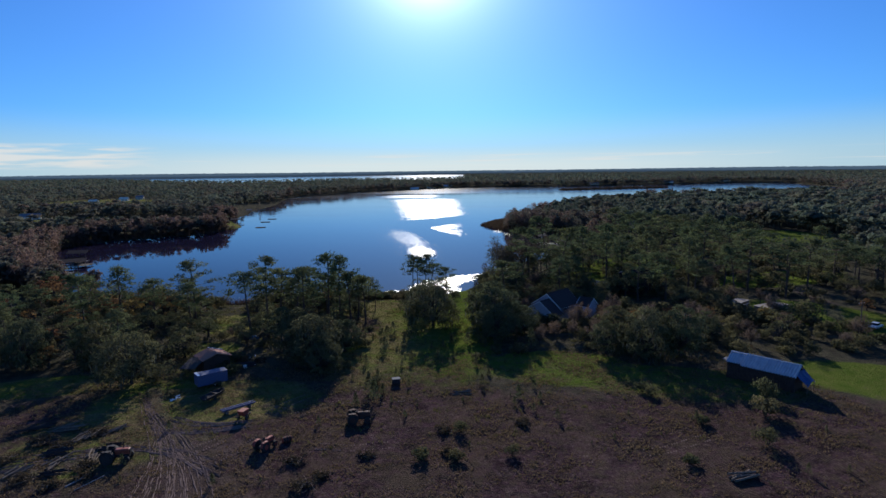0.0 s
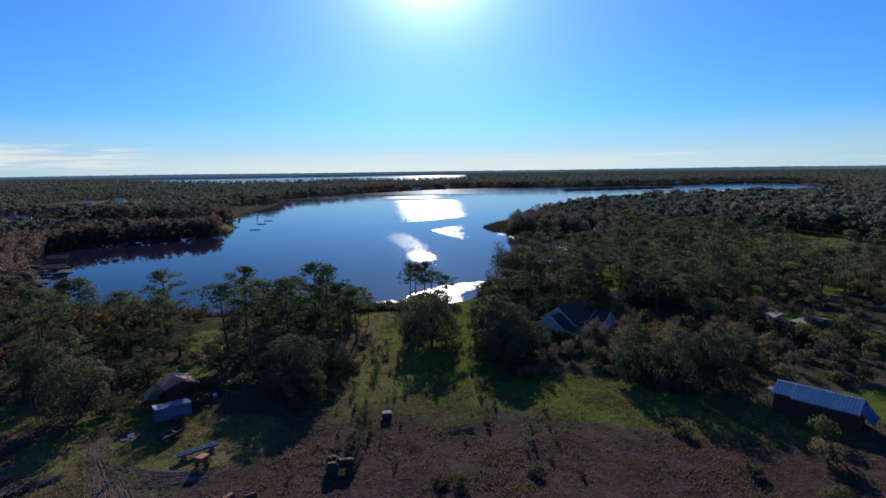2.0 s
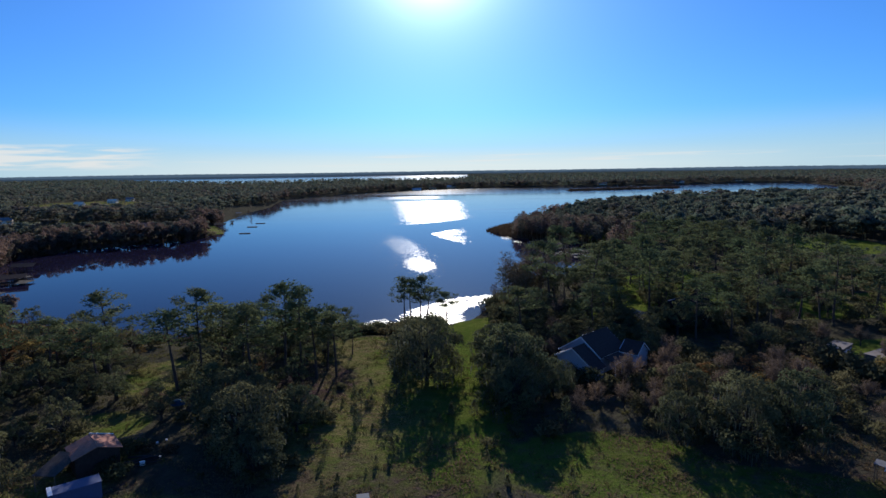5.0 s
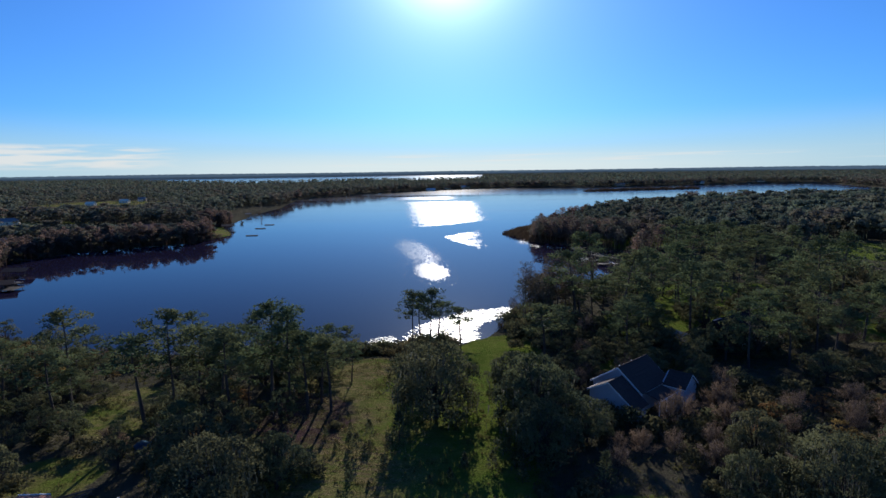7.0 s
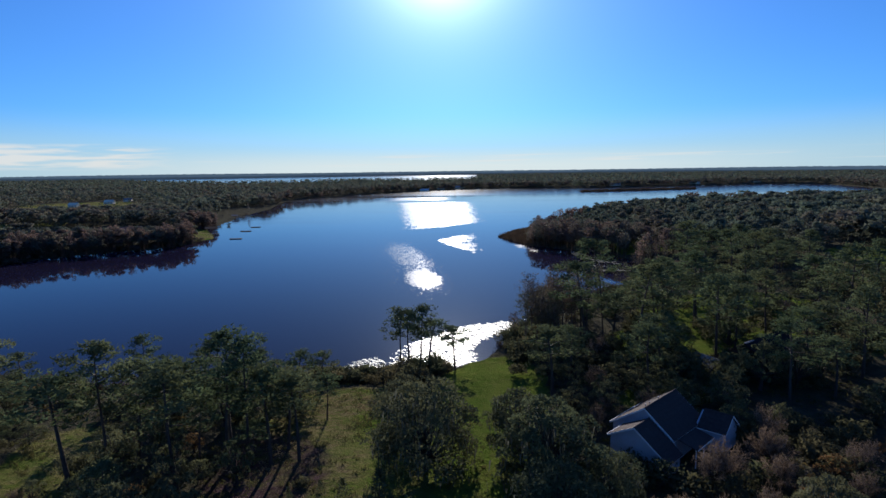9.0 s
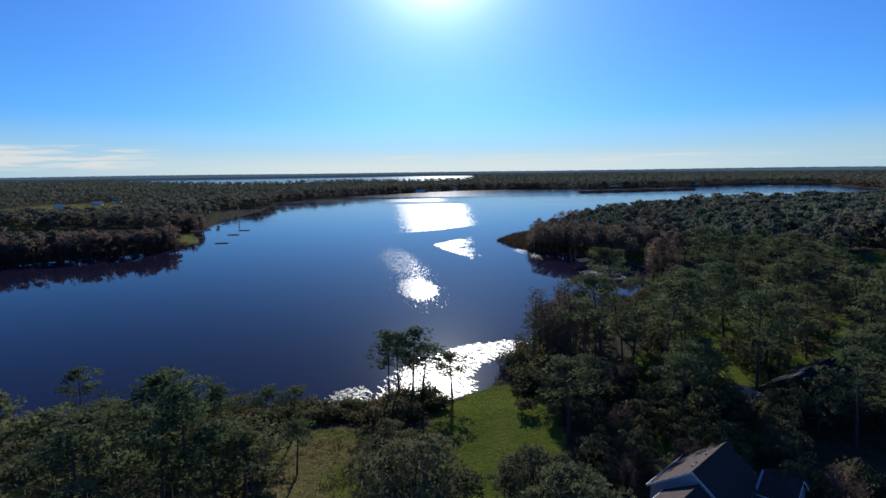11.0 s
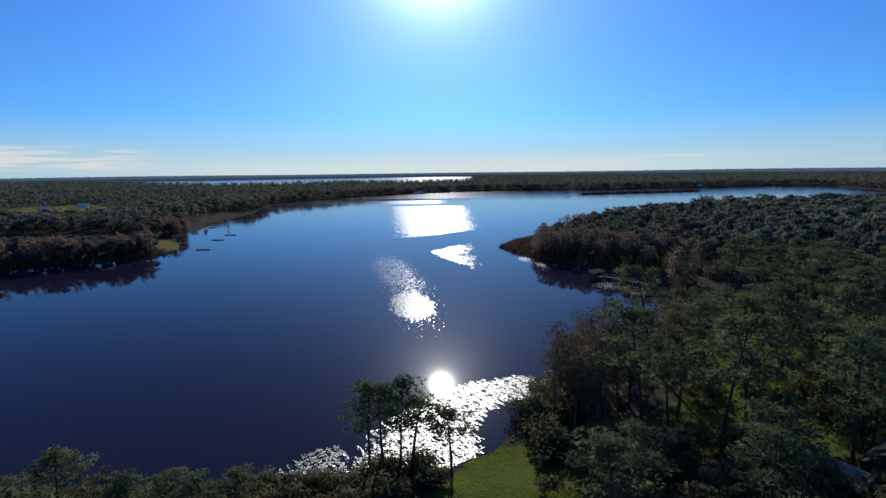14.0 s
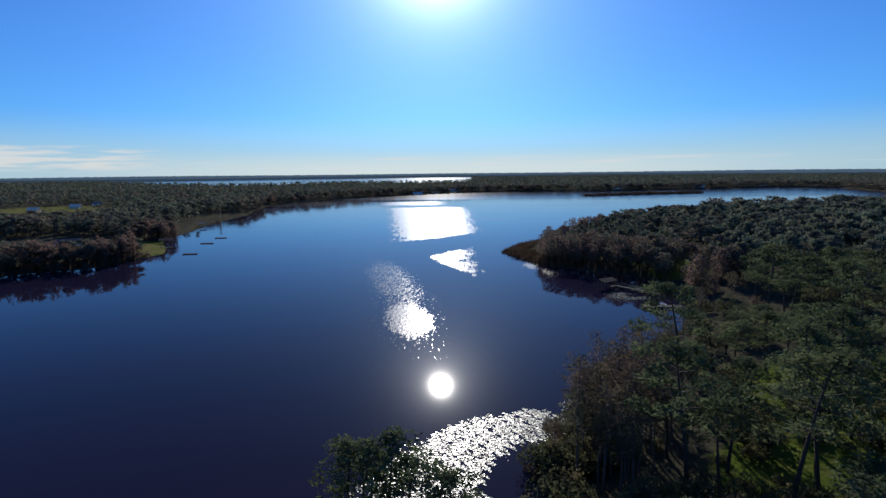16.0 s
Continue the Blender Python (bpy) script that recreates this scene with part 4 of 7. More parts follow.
for x, y, s, k in ((43.5, 150.5, 1.0, 0), (36, 146, 1.1, 1), (27.5, 137.5, 0.75, 2), (31.5, 136, 0.7, 1), (24.5, 138.5, 0.65, 0), (44, 150, 1.05, 2), (33, 166, 0.9, 1), (24, 163, 0.8, 0), (47, 157, 1.0, 1), (42, 144, 0.9, 2), (34.2, 145.2, 0.95, 1), (26.2, 166.5, 0.8, 2), (50, 141, 0.8, 0), (57, 131, 0.95, 1), (36, 133, 0.9, 2), (53, 146, 0.9, 1), (60, 142, 0.8, 0), (66, 144, 0.9, 2), (-48, 140, 0.55, 0), (-52, 143, 0.5, 2)):
    BARE.plant(x, y, s, None, k)
for x, y, s in ((57, 178, 0.95), (64, 179, 1.0), (53, 180, 0.8), (70, 182, 1.0), (60, 181.5, 0.9), (56, 184, 0.75), (46, 166, 0.8), (41, 172, 0.8), (49, 132, 0.85), (63, 136, 0.8)):
    OAK.plant(x, y, s)
# saplings and shrubs in the rough field
for x, y in scatter(60, -20, 24, 96, 150, 2.2, np.random.default_rng(103), lambda x, y: (np.abs(x + 2) < 24) & (y > 98)):
    SAPLING.plant(x, y, RNG.choice((0.5, 0.7, 0.95, 1.2, 1.5)))
for x, y in scatter(42, -60, 75, 66, 118, 4.0, np.random.default_rng(104), lambda x, y: (y < 118) & ~((x > 55) & (y > 92))):
    (SHRUB if RNG.random() < 0.15 else SAPLING).plant(x, y, RNG.uniform(0.3, 0.6))
THICK = []


def thicket(name, label):
    """Joins the brush that nobody could count into one mesh."""
    r = np.random.default_rng(116)
    bases = []
    for trunk, crown in SHRUB.shapes:
        co = np.empty(len(crown.vertices) * 3, np.float32)
        crown.vertices.foreach_get("co", co)
        bases.append(rounded(co.reshape(-1, 3)))
    out, turned = [], []
    for x, y, size in THICK:
        (base, nor), a = bases[int(r.integers(3))], r.uniform(0, 6.28)
        c, n = math.cos(a), math.sin(a)
        out.append(np.stack([(base[:, 0] * c - base[:, 1] * n) * size + x, (base[:, 0] * n + base[:, 1] * c) * size + y, base[:, 2] * size + z_at(x, y) - 0.1], 1))
        turned.append(np.stack([nor[:, 0] * c - nor[:, 1] * n, nor[:, 0] * n + nor[:, 1] * c, nor[:, 2]], 1))
    v = np.concatenate(out)
    me = mesh_from(name, v, np.arange(len(v)).reshape(-1, 3), M_BRUSH, normals=np.concatenate(turned))
    return tagged(new(name, me), label, "brush", kind="stuff")


for x, y in scatter(190, -125, 140, 118, 240, 3.5, np.random.default_rng(105), lambda x, y: free(x, y, -2.0) & (shore(x, y) < 1e9)):
    THICK.append((x, y, RNG.uniform(0.6, 1.2)))
for x, y in scatter(70, 30, 112, 120, 166, 3.2, np.random.default_rng(115), lambda x, y: free(x, y, -1.5) & (np.abs((x - 48) - (y - 138) * -0.05) > 2.0)):
    THICK.append((x, y, RNG.uniform(0.7, 1.3)))
for x, y in scatter(110, 26, 150, 168, 330, 4.5, np.random.default_rng(117), lambda x, y: free(x, y, -0.5) & (shore(x, y) > 2)):
    THICK.append((x, y, RNG.uniform(1.0, 1.8)))
thicket("undergrowth", "olive and brown brush under the trees")
for x, y, s in ((26, 84, 0.9), (34, 76, 0.8), (41, 88, 1.0), (47, 80, 0.9), (52, 90, 1.1), (58, 84, 1.0), (31, 93, 0.7), (63, 78, 0.9), (19, 92, 0.8), (10, 80, 0.8), (3, 88, 0.9), (-3, 79, 0.8), (37, 100, 0.9), (56, 97, 1.0), (70, 86, 1.1)):
    (SHRUB if RNG.random() < 0.4 else SAPLING).plant(x, y, s * RNG.uniform(0.4, 0.9))
# ---- farther woods ----
OCT = np.array([(1, 0, 0), (-1, 0, 0), (0, 1, 0), (0, -1, 0), (0, 0, 1), (0, 0, -1)], float)
OCTF = [(0, 2, 4), (2, 1, 4), (1, 3, 4), (3, 0, 4), (2, 0, 5), (1, 2, 5), (3, 1, 5), (0, 3, 5)]


def far_tree(seed, lobes, sprays, leaf, pine):
    """A tree of height 1 for the distance: a thin trunk, small dense cores and loose leaf sprays round them."""
    r = np.random.default_rng(seed)
    wide = 0.22 if pine else 0.34
    t = 0.010
    out = [np.array([(-t, 0, -0.03), (t, 0, -0.03), (0, 0, 0.85), (0, -t, -0.03), (0, t, -0.03), (0, 0, 0.85)])]
    for i in range(lobes):
        a = i * 2.4 + r.uniform(-0.4, 0.4)
        u = i / max(1, lobes - 1)
        rad = wide * (0.72 * math.sqrt(u)) * r.uniform(0.7, 1.15)
        high = r.uniform(0.52, 0.9) if pine else 0.30 + 0.52 * (1 - 0.75 * u * u) * r.uniform(0.75, 1.0)
        if i == 0:
            high = 0.88 if pine else 0.80
        c = np.array([rad * math.cos(a), rad * math.sin(a), high])
        size = wide * r.uniform(0.42, 0.62) * (7 / lobes) ** 0.3 * np.array([1, 1, 0.55 if pine else 0.80])
        v = OCT * r.uniform(0.6, 0.9, (6, 1)) * size * 0.55
        for f in OCTF:
            tri = v[list(f)]
            if np.dot(np.cross(tri[1] - tri[0], tri[2] - tri[0]), tri.sum(0)) < 0:
                tri = tri[::-1]
            out.append(c + tri)
        n = sprays // lobes
        p = unit(r.normal(size=(n, 3)) + (0, 0, 0.15))
        out.append(cards(c + p * size * r.uniform(0.6, 1.15, (n, 1)), p, leaf, leaf * 0.5, r, 1.3))
    return np.concatenate(out)


def far_cypress(seed, n=95, stout=0.13, low=0.3, leaf=0.062):
    """A slender waterside tree of height 1: a bare lower trunk and a thin upright crown."""
    r = np.random.default_rng(seed)
    t = 0.016
    out = [np.array([(-t, 0, -0.05), (t, 0, -0.05), (0, 0, 0.95), (0, -t, -0.05), (0, t, -0.05), (0, 0, 0.95)])]
    k = r.uniform(low, 1.0, (n, 1))
    a = r.uniform(0, 2 * math.pi, n)
    o = np.stack([np.cos(a), np.sin(a), np.full(n, 0.2)], 1)
    wide = stout * np.sin(np.pi * np.clip((k - low + 0.12) * 1.1, 0, 1)) + 0.02
    c = np.concatenate([o[:, :2] * wide * r.uniform(0.25, 1.1, (n, 1)), k], 1)
    out.append(cards(c, o, leaf, leaf * 0.42, r, 0.9))
    return np.concatenate(out)


def forest(name, label, places, heights, tones, shapes, rng, sink=0.0, broad=1.0, mat=M_FAR):
    vs, ts, ns = [], [], []
    places = np.asarray(places)
    zs = land(places[:, 0], places[:, 1])
    pick = rng.integers(0, len(shapes), len(places))
    for s, base in enumerate(shapes):
        sel = np.where(pick == s)[0]
        if not len(sel):
            continue
        base, nor = rounded(base, 0.82)
        a = rng.uniform(0, 2 * math.pi, len(sel))
        ca, sa = np.cos(a)[:, None], np.sin(a)[:, None]
        h = heights[sel][:, None]
        w = h * broad * rng.uniform(0.85, 1.25, (len(sel), 1))
        x = (base[:, 0] * ca - base[:, 1] * sa) * w + places[sel, 0][:, None]
        y = (base[:, 0] * sa + base[:, 1] * ca) * w + places[sel, 1][:, None]
        z = (base[:, 2][None] - sink) * h + zs[sel][:, None]
        vs.append(np.stack([x, y, z], -1).reshape(-1, 3))
        ns.append(np.stack([nor[:, 0] * ca - nor[:, 1] * sa, nor[:, 0] * sa + nor[:, 1] * ca, np.tile(nor[:, 2], (len(sel), 1))], -1).reshape(-1, 3))
        ts.append(np.repeat(tones[sel], len(base)))
    v = np.concatenate(vs)
    me = mesh_from(name, v, np.arange(len(v)).reshape(-1, 3), mat, {"tone": np.concatenate(ts)}, normals=np.concatenate(ns))
    return tagged(new(name, me), label, "woodland", kind="stuff")


def wood_places(n, x0, x1, y0, y1, rng, test):
    c = np.stack([rng.uniform(x0, x1, n * 6), rng.uniform(y0, y1, n * 6)], 1)
    return c[test(c[:, 0], c[:, 1])][:n]


def gaps(x, y):
    """Openings in the far woods."""
    return np.sin(x * 0.021 + 2 * np.sin(y * 0.013)) * np.sin(y * 0.017 + 1.5 * np.sin(x * 0.011)) < 0.62


def rest(x, y):
    near = ((x < 62) & (y > 418) & (y < 520)) | (x > -135) & (x < 150) & (y > 60) & (y < 335)
    return free(x, y) & ~near


F = np.random.default_rng(9)
MID = [far_tree(200 + i, 11, 286, 0.054, i % 3 != 1) for i in range(9)]
FARS = [far_tree(210 + i, 4, 40, 0.125, i % 3 == 0) for i in range(6)]
BEHIND = [far_tree(230 + i, 6, 96, 0.090, i % 3 != 1) for i in range(6)]
SLIM = [far_cypress(240 + i) for i in range(7)]
STAND = [far_cypress(250 + i, 330, 0.18, 0.36, 0.042) for i in range(7)]
DIST = [far_tree(220 + i, 2, 12, 0.24, False) for i in range(4)]


def tones(p, rusty=0.25, base=0.0):
    t = base + F.beta(1.2, 4, len(p))
    d = shore(p[:, 0], p[:, 1])
    return np.clip(t + (d < 22) * F.uniform(0, 1.0, len(p)) * rusty * 3, 0, 1)


def tip_height(p):
    """The trees grow lower towards the peninsula's tip."""
    return 4.0 + 0.17 * np.maximum(0, p[:, 0] - 46)


p = wood_places(2700, 30, 440, 180, 780, F, lambda x, y: rest(x, y) & (x < 150 + (y - 180) * 0.62 + 140))
tall = (10.5 + 9.5 * F.beta(1.6, 2.2, len(p))) * (1 - 0.72 * blot(p[:, 0], p[:, 1], 155, 282, 62, 50))
tall = np.where(p[:, 1] > 385, np.minimum(tall, tip_height(p) * F.uniform(0.85, 1.2, len(p))), tall)
cove = (p[:, 0] < 112) & (p[:, 1] > 338) & (p[:, 1] < 480) & (shore(p[:, 0], p[:, 1]) < 12 + 10 * F.random(len(p)))
p, tall = p[~cove], tall[~cove]
front, tone = (p[:, 0] < 190) & (p[:, 1] < 520), tones(p, 0.4)
forest("woodland", "dense mixed pine and oak wood on the peninsula", p[front], tall[front], tone[front], MID, F)
forest("woodland", "pine and oak wood behind the peninsula's shore", p[~front], tall[~front], tone[~front], BEHIND, F, 0.05, 1.3)
p = wood_places(1800, -400, -120, 100, 620, F, lambda x, y: rest(x, y) & gaps(x, y))
tall, tone = F.uniform(8, 15, len(p)), tones(p, 0.3, 0.2)
c = np.stack([F.uniform(-300, -120, 20000), F.uniform(200, 640, 20000)], 1)
d = shore(c[:, 0], c[:, 1])
q = c[(d > 2) & (d < 22) & free(c[:, 0], c[:, 1])][:420]
p, tall, tone = np.concatenate([p, q]), np.concatenate([tall, F.uniform(7, 13, len(q))]), np.concatenate([tone, F.uniform(0.3, 1.0, len(q))])
front = shore(p[:, 0], p[:, 1]) < 45
forest("woodland", "mixed rusty and green wood along the lake's far bank", p[front], tall[front], tone[front], MID, F, 0.1, 1.15)
forest("woodland", "mixed wood behind the lake's far bank", p[~front], tall[~front], tone[~front], BEHIND, F, 0.05, 1.3)
c = np.stack([F.uniform(-260, 130, 60000), F.uniform(215, 720, 60000)], 1)
d = shore(c[:, 0], c[:, 1])
p = c[(d > 0.3) & (d < 11) & ((c[:, 0] < -110) | (c[:, 1] > 330)) & free(c[:, 0], c[:, 1], -1.3) & ~((c[:, 0] > 0) & (c[:, 0] < 62) & (c[:, 1] > 418) & (c[:, 1] < 520)) & ~((c[:, 0] > 30) & (c[:, 1] > 338) & (c[:, 1] < 500))][:1700]
low = F.random(len(p)) < 0.6
forest("bank_brush", "low rusty and green brush along the farther banks", p[low], F.uniform(3.0, 6.0, low.sum()), tones(p[low], 0.5, 0.25), MID, F, 0.42, 1.3)
forest("bank_cypresses", "slender rusty cypresses along the farther banks", p[~low], F.uniform(7.0, 13.5, (~low).sum()), tones(p[~low], 0.7, 0.2), SLIM, F, 0.0, 1.0, M_FARCYP)
p = np.array(scatter(560, 36, 112, 338, 470, 2.3, F, lambda x, y: (shore(x, y) > 0.4) & (shore(x, y) < 12 + 14 * F.random(len(x))) & free(x, y, -1.2) & (x > 42 + 0.25 * np.maximum(0, y - 400))))
tall = F.uniform(9.0, 13.5, len(p)) * np.where(p[:, 1] > 405, 0.72, 1.0) * np.where(p[:, 0] < 47, 0.72, 1.0)
forest("bank_cypresses", "stand of bare-trunked rusty cypresses round the cove", p, tall, np.clip(F.normal(0.55, 0.35, len(p)) * np.clip(1.35 - shore(p[:, 0], p[:, 1]) / 30, 0.3, 1), 0, 1), STAND, F, 0.0, 1.15, M_FARCYP)
p = wood_places(6500, -1300, 1500, 250, 1500, F, lambda x, y: rest(x, y) & gaps(x, y) & (shore_distance(x, y, LAKE) > 3) & ((x < -400) | (x > 440) | (y > 620)) & (np.abs(x) < y * 0.95 + 100))
tall = F.uniform(8, 15, len(p)) * (1 - 0.55 * blot(p[:, 0], p[:, 1], -425, 740, 70, 130, 28))
forest("woodland", "distant low woods round the lake", p, tall, tones(p, 0.3, 0.12), FARS, F, 0.1, 1.4)
c = np.stack([F.uniform(-420, 1000, 60000), F.uniform(760, 1640, 60000)], 1)
d = shore(c[:, 0], c[:, 1])
p = c[(d > 3) & (d < 75) & (shore_distance(c[:, 0], c[:, 1], LAKE) > 3)][:2000]
forest("woodland", "brownish wood lining the lake's farthest shore", p, F.uniform(9, 17, len(p)), tones(p, 0.15, 0.12), FARS, F, 0.1, 1.3)
p = wood_places(8000, -4000, 4000, 1300, 4200, F, lambda x, y: (shore(x, y) > 5) & (np.abs(x) < y * 0.95) & (np.hypot(x, y) < 4350))
hh = F.uniform(8, 13, len(p))
forest("woodland", "far dark woodland reaching to the horizon", p, hh, tones(p, 0.1, 0.0), DIST, F, 0.1, 1.8)


def far_ridge(y, z0, z1, seed, mat):
    """A low wooded rise on the horizon; its material glows to imitate haze."""
    r = np.random.default_rng(seed)
    xs = np.linspace(-4700, 4700, 900)
    tops = z0 + (z1 - z0) * (0.5 + 0.5 * np.sin(xs * 0.0021 + seed) * np.sin(xs * 0.0007)) + r.uniform(0, 3.0, 900)
    xs = xs * y / 4880
    yy = np.sqrt(np.maximum(y * y - (xs * 0.98) ** 2, 150.0 ** 2))
    v = np.concatenate([np.stack([xs, yy, np.full(900, -3.0)], 1), np.stack([xs, yy, tops], 1)])
    f = [(i, i + 1, 901 + i, 900 + i) for i in range(899)]
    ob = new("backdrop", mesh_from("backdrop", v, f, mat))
    return tagged(ob, "distant wooded rise on the horizon with haze painted as blue-grey glow", "horizon", kind="structure")


# Blue-grey colour and emission stand in for haze over the distant ridges.
def hazy_ridge_material(name, glow):
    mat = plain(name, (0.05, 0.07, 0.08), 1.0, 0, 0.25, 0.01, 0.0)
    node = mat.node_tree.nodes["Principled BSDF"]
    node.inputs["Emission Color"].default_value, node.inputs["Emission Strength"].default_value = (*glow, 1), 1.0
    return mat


far_ridge(4880, 26, 31, 3, hazy_ridge_material("distant_wood_haze_glow", (0.062, 0.098, 0.140)))
far_ridge(4850, 9, 15, 5, hazy_ridge_material("nearer_wood_haze_glow", (0.030, 0.048, 0.070)))

# ---- buildings and things ----
M_TIN = plain("corrugated_metal", (0.50, 0.51, 0.53), 0.45, 0.35, 0.22, 1.2, 0.2, 0.01)
M_WOODWALL = plain("weathered_boards", (0.058, 0.038, 0.032), 0.85, 0, 0.4, 2.0, 0.5, 0.02)
M_SIDING = plain("white_siding", (0.40, 0.42, 0.47), 0.6, 0, 0.10, 1.5, 0.15, 0.01)
M_SHINGLE = plain("dark_shingles", (0.060, 0.042, 0.040), 0.85, 0, 0.35, 2.2, 0.5, 0.02)
M_DARKROOF = plain("black_shingles", (0.018, 0.018, 0.021), 0.9, 0, 0.35, 2.2, 0.5, 0.02)
M_BROWNROOF = plain("brown_shingles", (0.38, 0.17, 0.12), 0.85, 0, 0.3, 2.0, 0.5, 0.02)
M_TRIM = plain("white_trim", (0.75, 0.75, 0.74), 0.5, 0, 0.08, 3.0, 0.1, 0.005)
M_TARP = plain("blue_tarp", (0.05, 0.13, 0.36), 0.45, 0, 0.2, 1.2, 0.6, 0.05)
M_GREYROOF = plain("pale_flat_roof", (0.20, 0.20, 0.205), 0.95, 0, 0.25, 0.8, 0.2, 0.01)
M_GREENROOF = plain("green_metal_roof", (0.20, 0.20, 0.18), 0.8, 0.0, 0.2, 1.0, 0.2, 0.01)
M_RUBBER = plain("black_rubber", (0.02, 0.02, 0.02), 0.85, 0, 0.3, 4.0)
M_RED = plain("faded_red_paint", (0.27, 0.048, 0.030), 0.75, 0.0, 0.35, 2.0)
M_ORANGE = plain("orange_red_paint", (0.26, 0.055, 0.03), 0.5, 0.0, 0.3, 2.0)
M_DARKSTEEL = plain("dark_steel", (0.045, 0.040, 0.040), 0.75, 0.1, 0.4, 3.0)
M_STEEL = plain("galvanised_steel", (0.55, 0.57, 0.60), 0.35, 0.8, 0.2, 2.0)
M_WHITE = plain("white_enamel", (0.72, 0.73, 0.74), 0.4, 0, 0.12, 1.5)
M_RUSTTIN = plain("rusty_sheet_metal", (0.115, 0.098, 0.09), 0.9, 0.0, 0.4, 2.0)
M_BLUEWHITE = plain("pale_blue_panels", (0.055, 0.078, 0.165), 0.7, 0, 0.18, 1.2)
M_PLANK = plain("grey_dock_planks", (0.060, 0.052, 0.046), 0.85, 0, 0.35, 2.0, 0.5, 0.02)
M_LOG = plain("cut_timber", (0.17, 0.13, 0.10), 0.9, 0, 0.4, 3.0, 0.6, 0.03)
M_RAFT = plain("dark_float_timber", (0.035, 0.035, 0.038), 0.8, 0, 0.3, 2.0)
M_RAFT.node_tree.nodes["Principled BSDF"].inputs["Specular IOR Level"].default_value = 0.05
M_TILE = plain("terracotta_roof", (0.32, 0.15, 0.10), 0.8, 0, 0.3, 1.2)
M_CREAM = plain("cream_paint", (0.80, 0.66, 0.50), 0.7, 0, 0.1, 0.5)
M_DULLGREY = plain("dull_grey_panels", (0.16, 0.125, 0.105), 0.7, 0, 0.2, 1.2)
M_OLDPAINT = plain("worn_dark_red_paint", (0.070, 0.036, 0.030), 0.8, 0, 0.35, 3.0)

for _m in (M_GREYROOF, M_OLDPAINT, M_DARKSTEEL, M_SHINGLE, M_DARKROOF, M_BROWNROOF, M_WOODWALL, M_LOG, M_PLANK):
    _m.node_tree.nodes["Principled BSDF"].inputs["Specular IOR Level"].default_value = 0.12


def glass_material():
    m = Nodes("window_glass")
    m.bsdf.inputs["IOR"].default_value = 1.45
    return m.set((0.02, 0.025, 0.03), 0.05, 0.0, 0.6)


M_GLASS = glass_material()


def pad_material():
    m = Nodes("lily_pads")
    r = m.island()
    col = m.mix(r, (0.05, 0.085, 0.025), (0.13, 0.12, 0.045))
    return m.set(col, m.span(r, 0, 1, 0.28, 0.50), spec=0.5)


M_PAD = pad_material()


def box(sx, sy, sz, at=(0, 0, 0), bevel=0.03, turn=0.0, tilt=0.0):
    """A bevelled box whose base centre stands at at."""
    bm = bmesh.new()
    bmesh.ops.create_cube(bm, size=1.0)
    bmesh.ops.scale(bm, vec=(sx, sy, sz), verts=bm.verts)
    if bevel:
        bmesh.ops.bevel(bm, geom=bm.edges[:], offset=min(bevel, 0.3 * min(sx, sy, sz)), segments=1, affect="EDGES")
    bmesh.ops.transform(bm, matrix=pose(at[0], at[1], at[2] + sz / 2, tilt, 0, turn), verts=bm.verts)
    return bm


def rod(a, b, r, sides=8, r2=None):
    """A round bar from a to b."""
    a, b = Vector(a), Vector(b)
    bm = bmesh.new()
    bmesh.ops.create_cone(bm, cap_ends=True, segments=sides, radius1=r, radius2=r if r2 is None else r2, depth=(b - a).length)
    q = (b - a).to_track_quat("Z", "Y").to_matrix().to_4x4()
    bmesh.ops.transform(bm, matrix=Matrix.Translation((a + b) / 2) @ q, verts=bm.verts)
    return bm


def merge(*bms):
    out = bms[0]
    for b in bms[1:]:
        me = bpy.data.meshes.new("join")
        b.to_mesh(me)
        b.free()
        out.from_mesh(me)
        bpy.data.meshes.remove(me)
    return out


def prism(profile, y0, y1):
    """A solid from an (x, z) outline drawn out from y0 to y1."""
    bm = bmesh.new()
    lo = [bm.verts.new((x, y0, z)) for x, z in profile]
    hi = [bm.verts.new((x, y1, z)) for x, z in profile]
    bm.faces.new(lo)
    bm.faces.new(hi[::-1])
    for i in range(len(profile)):
        j = (i + 1) % len(profile)
        bm.faces.new((lo[j], lo[i], hi[i], hi[j]))
    return bm


def slope(x0, z0, x1, z1, y0, y1, thick=0.12):
    """One roof slope as a slab."""
    return prism([(x0, z0), (x1, z1), (x1, z1 + thick), (x0, z0 + thick)], y0, y1)


def rib_sheet(x0, z0, x1, z1, y0, y1, ribs=4, high=0.045):
    """A sheet of ribbed roofing, ribs running down the slope."""
    bm = bmesh.new()
    ys = []
    step = (y1 - y0) / ribs
    for i in range(ribs):
        o = y0 + i * step
        ys += [(o, 0), (o + step * 0.35, 0), (o + step * 0.5, high), (o + step * 0.72, high), (o + step * 0.86, 0)]
    ys.append((y1, 0))
    rows = []
    for dz in (0.0, 0.015):
        rows.append([[bm.verts.new((x, y, z + dz + h)) for y, h in ys] for x, z in ((x0, z0), (x1, z1))])
    for lay in rows:
        for i in range(len(ys) - 1):
            bm.faces.new((lay[0][i], lay[0][i + 1], lay[1][i + 1], lay[1][i]))
    return bm


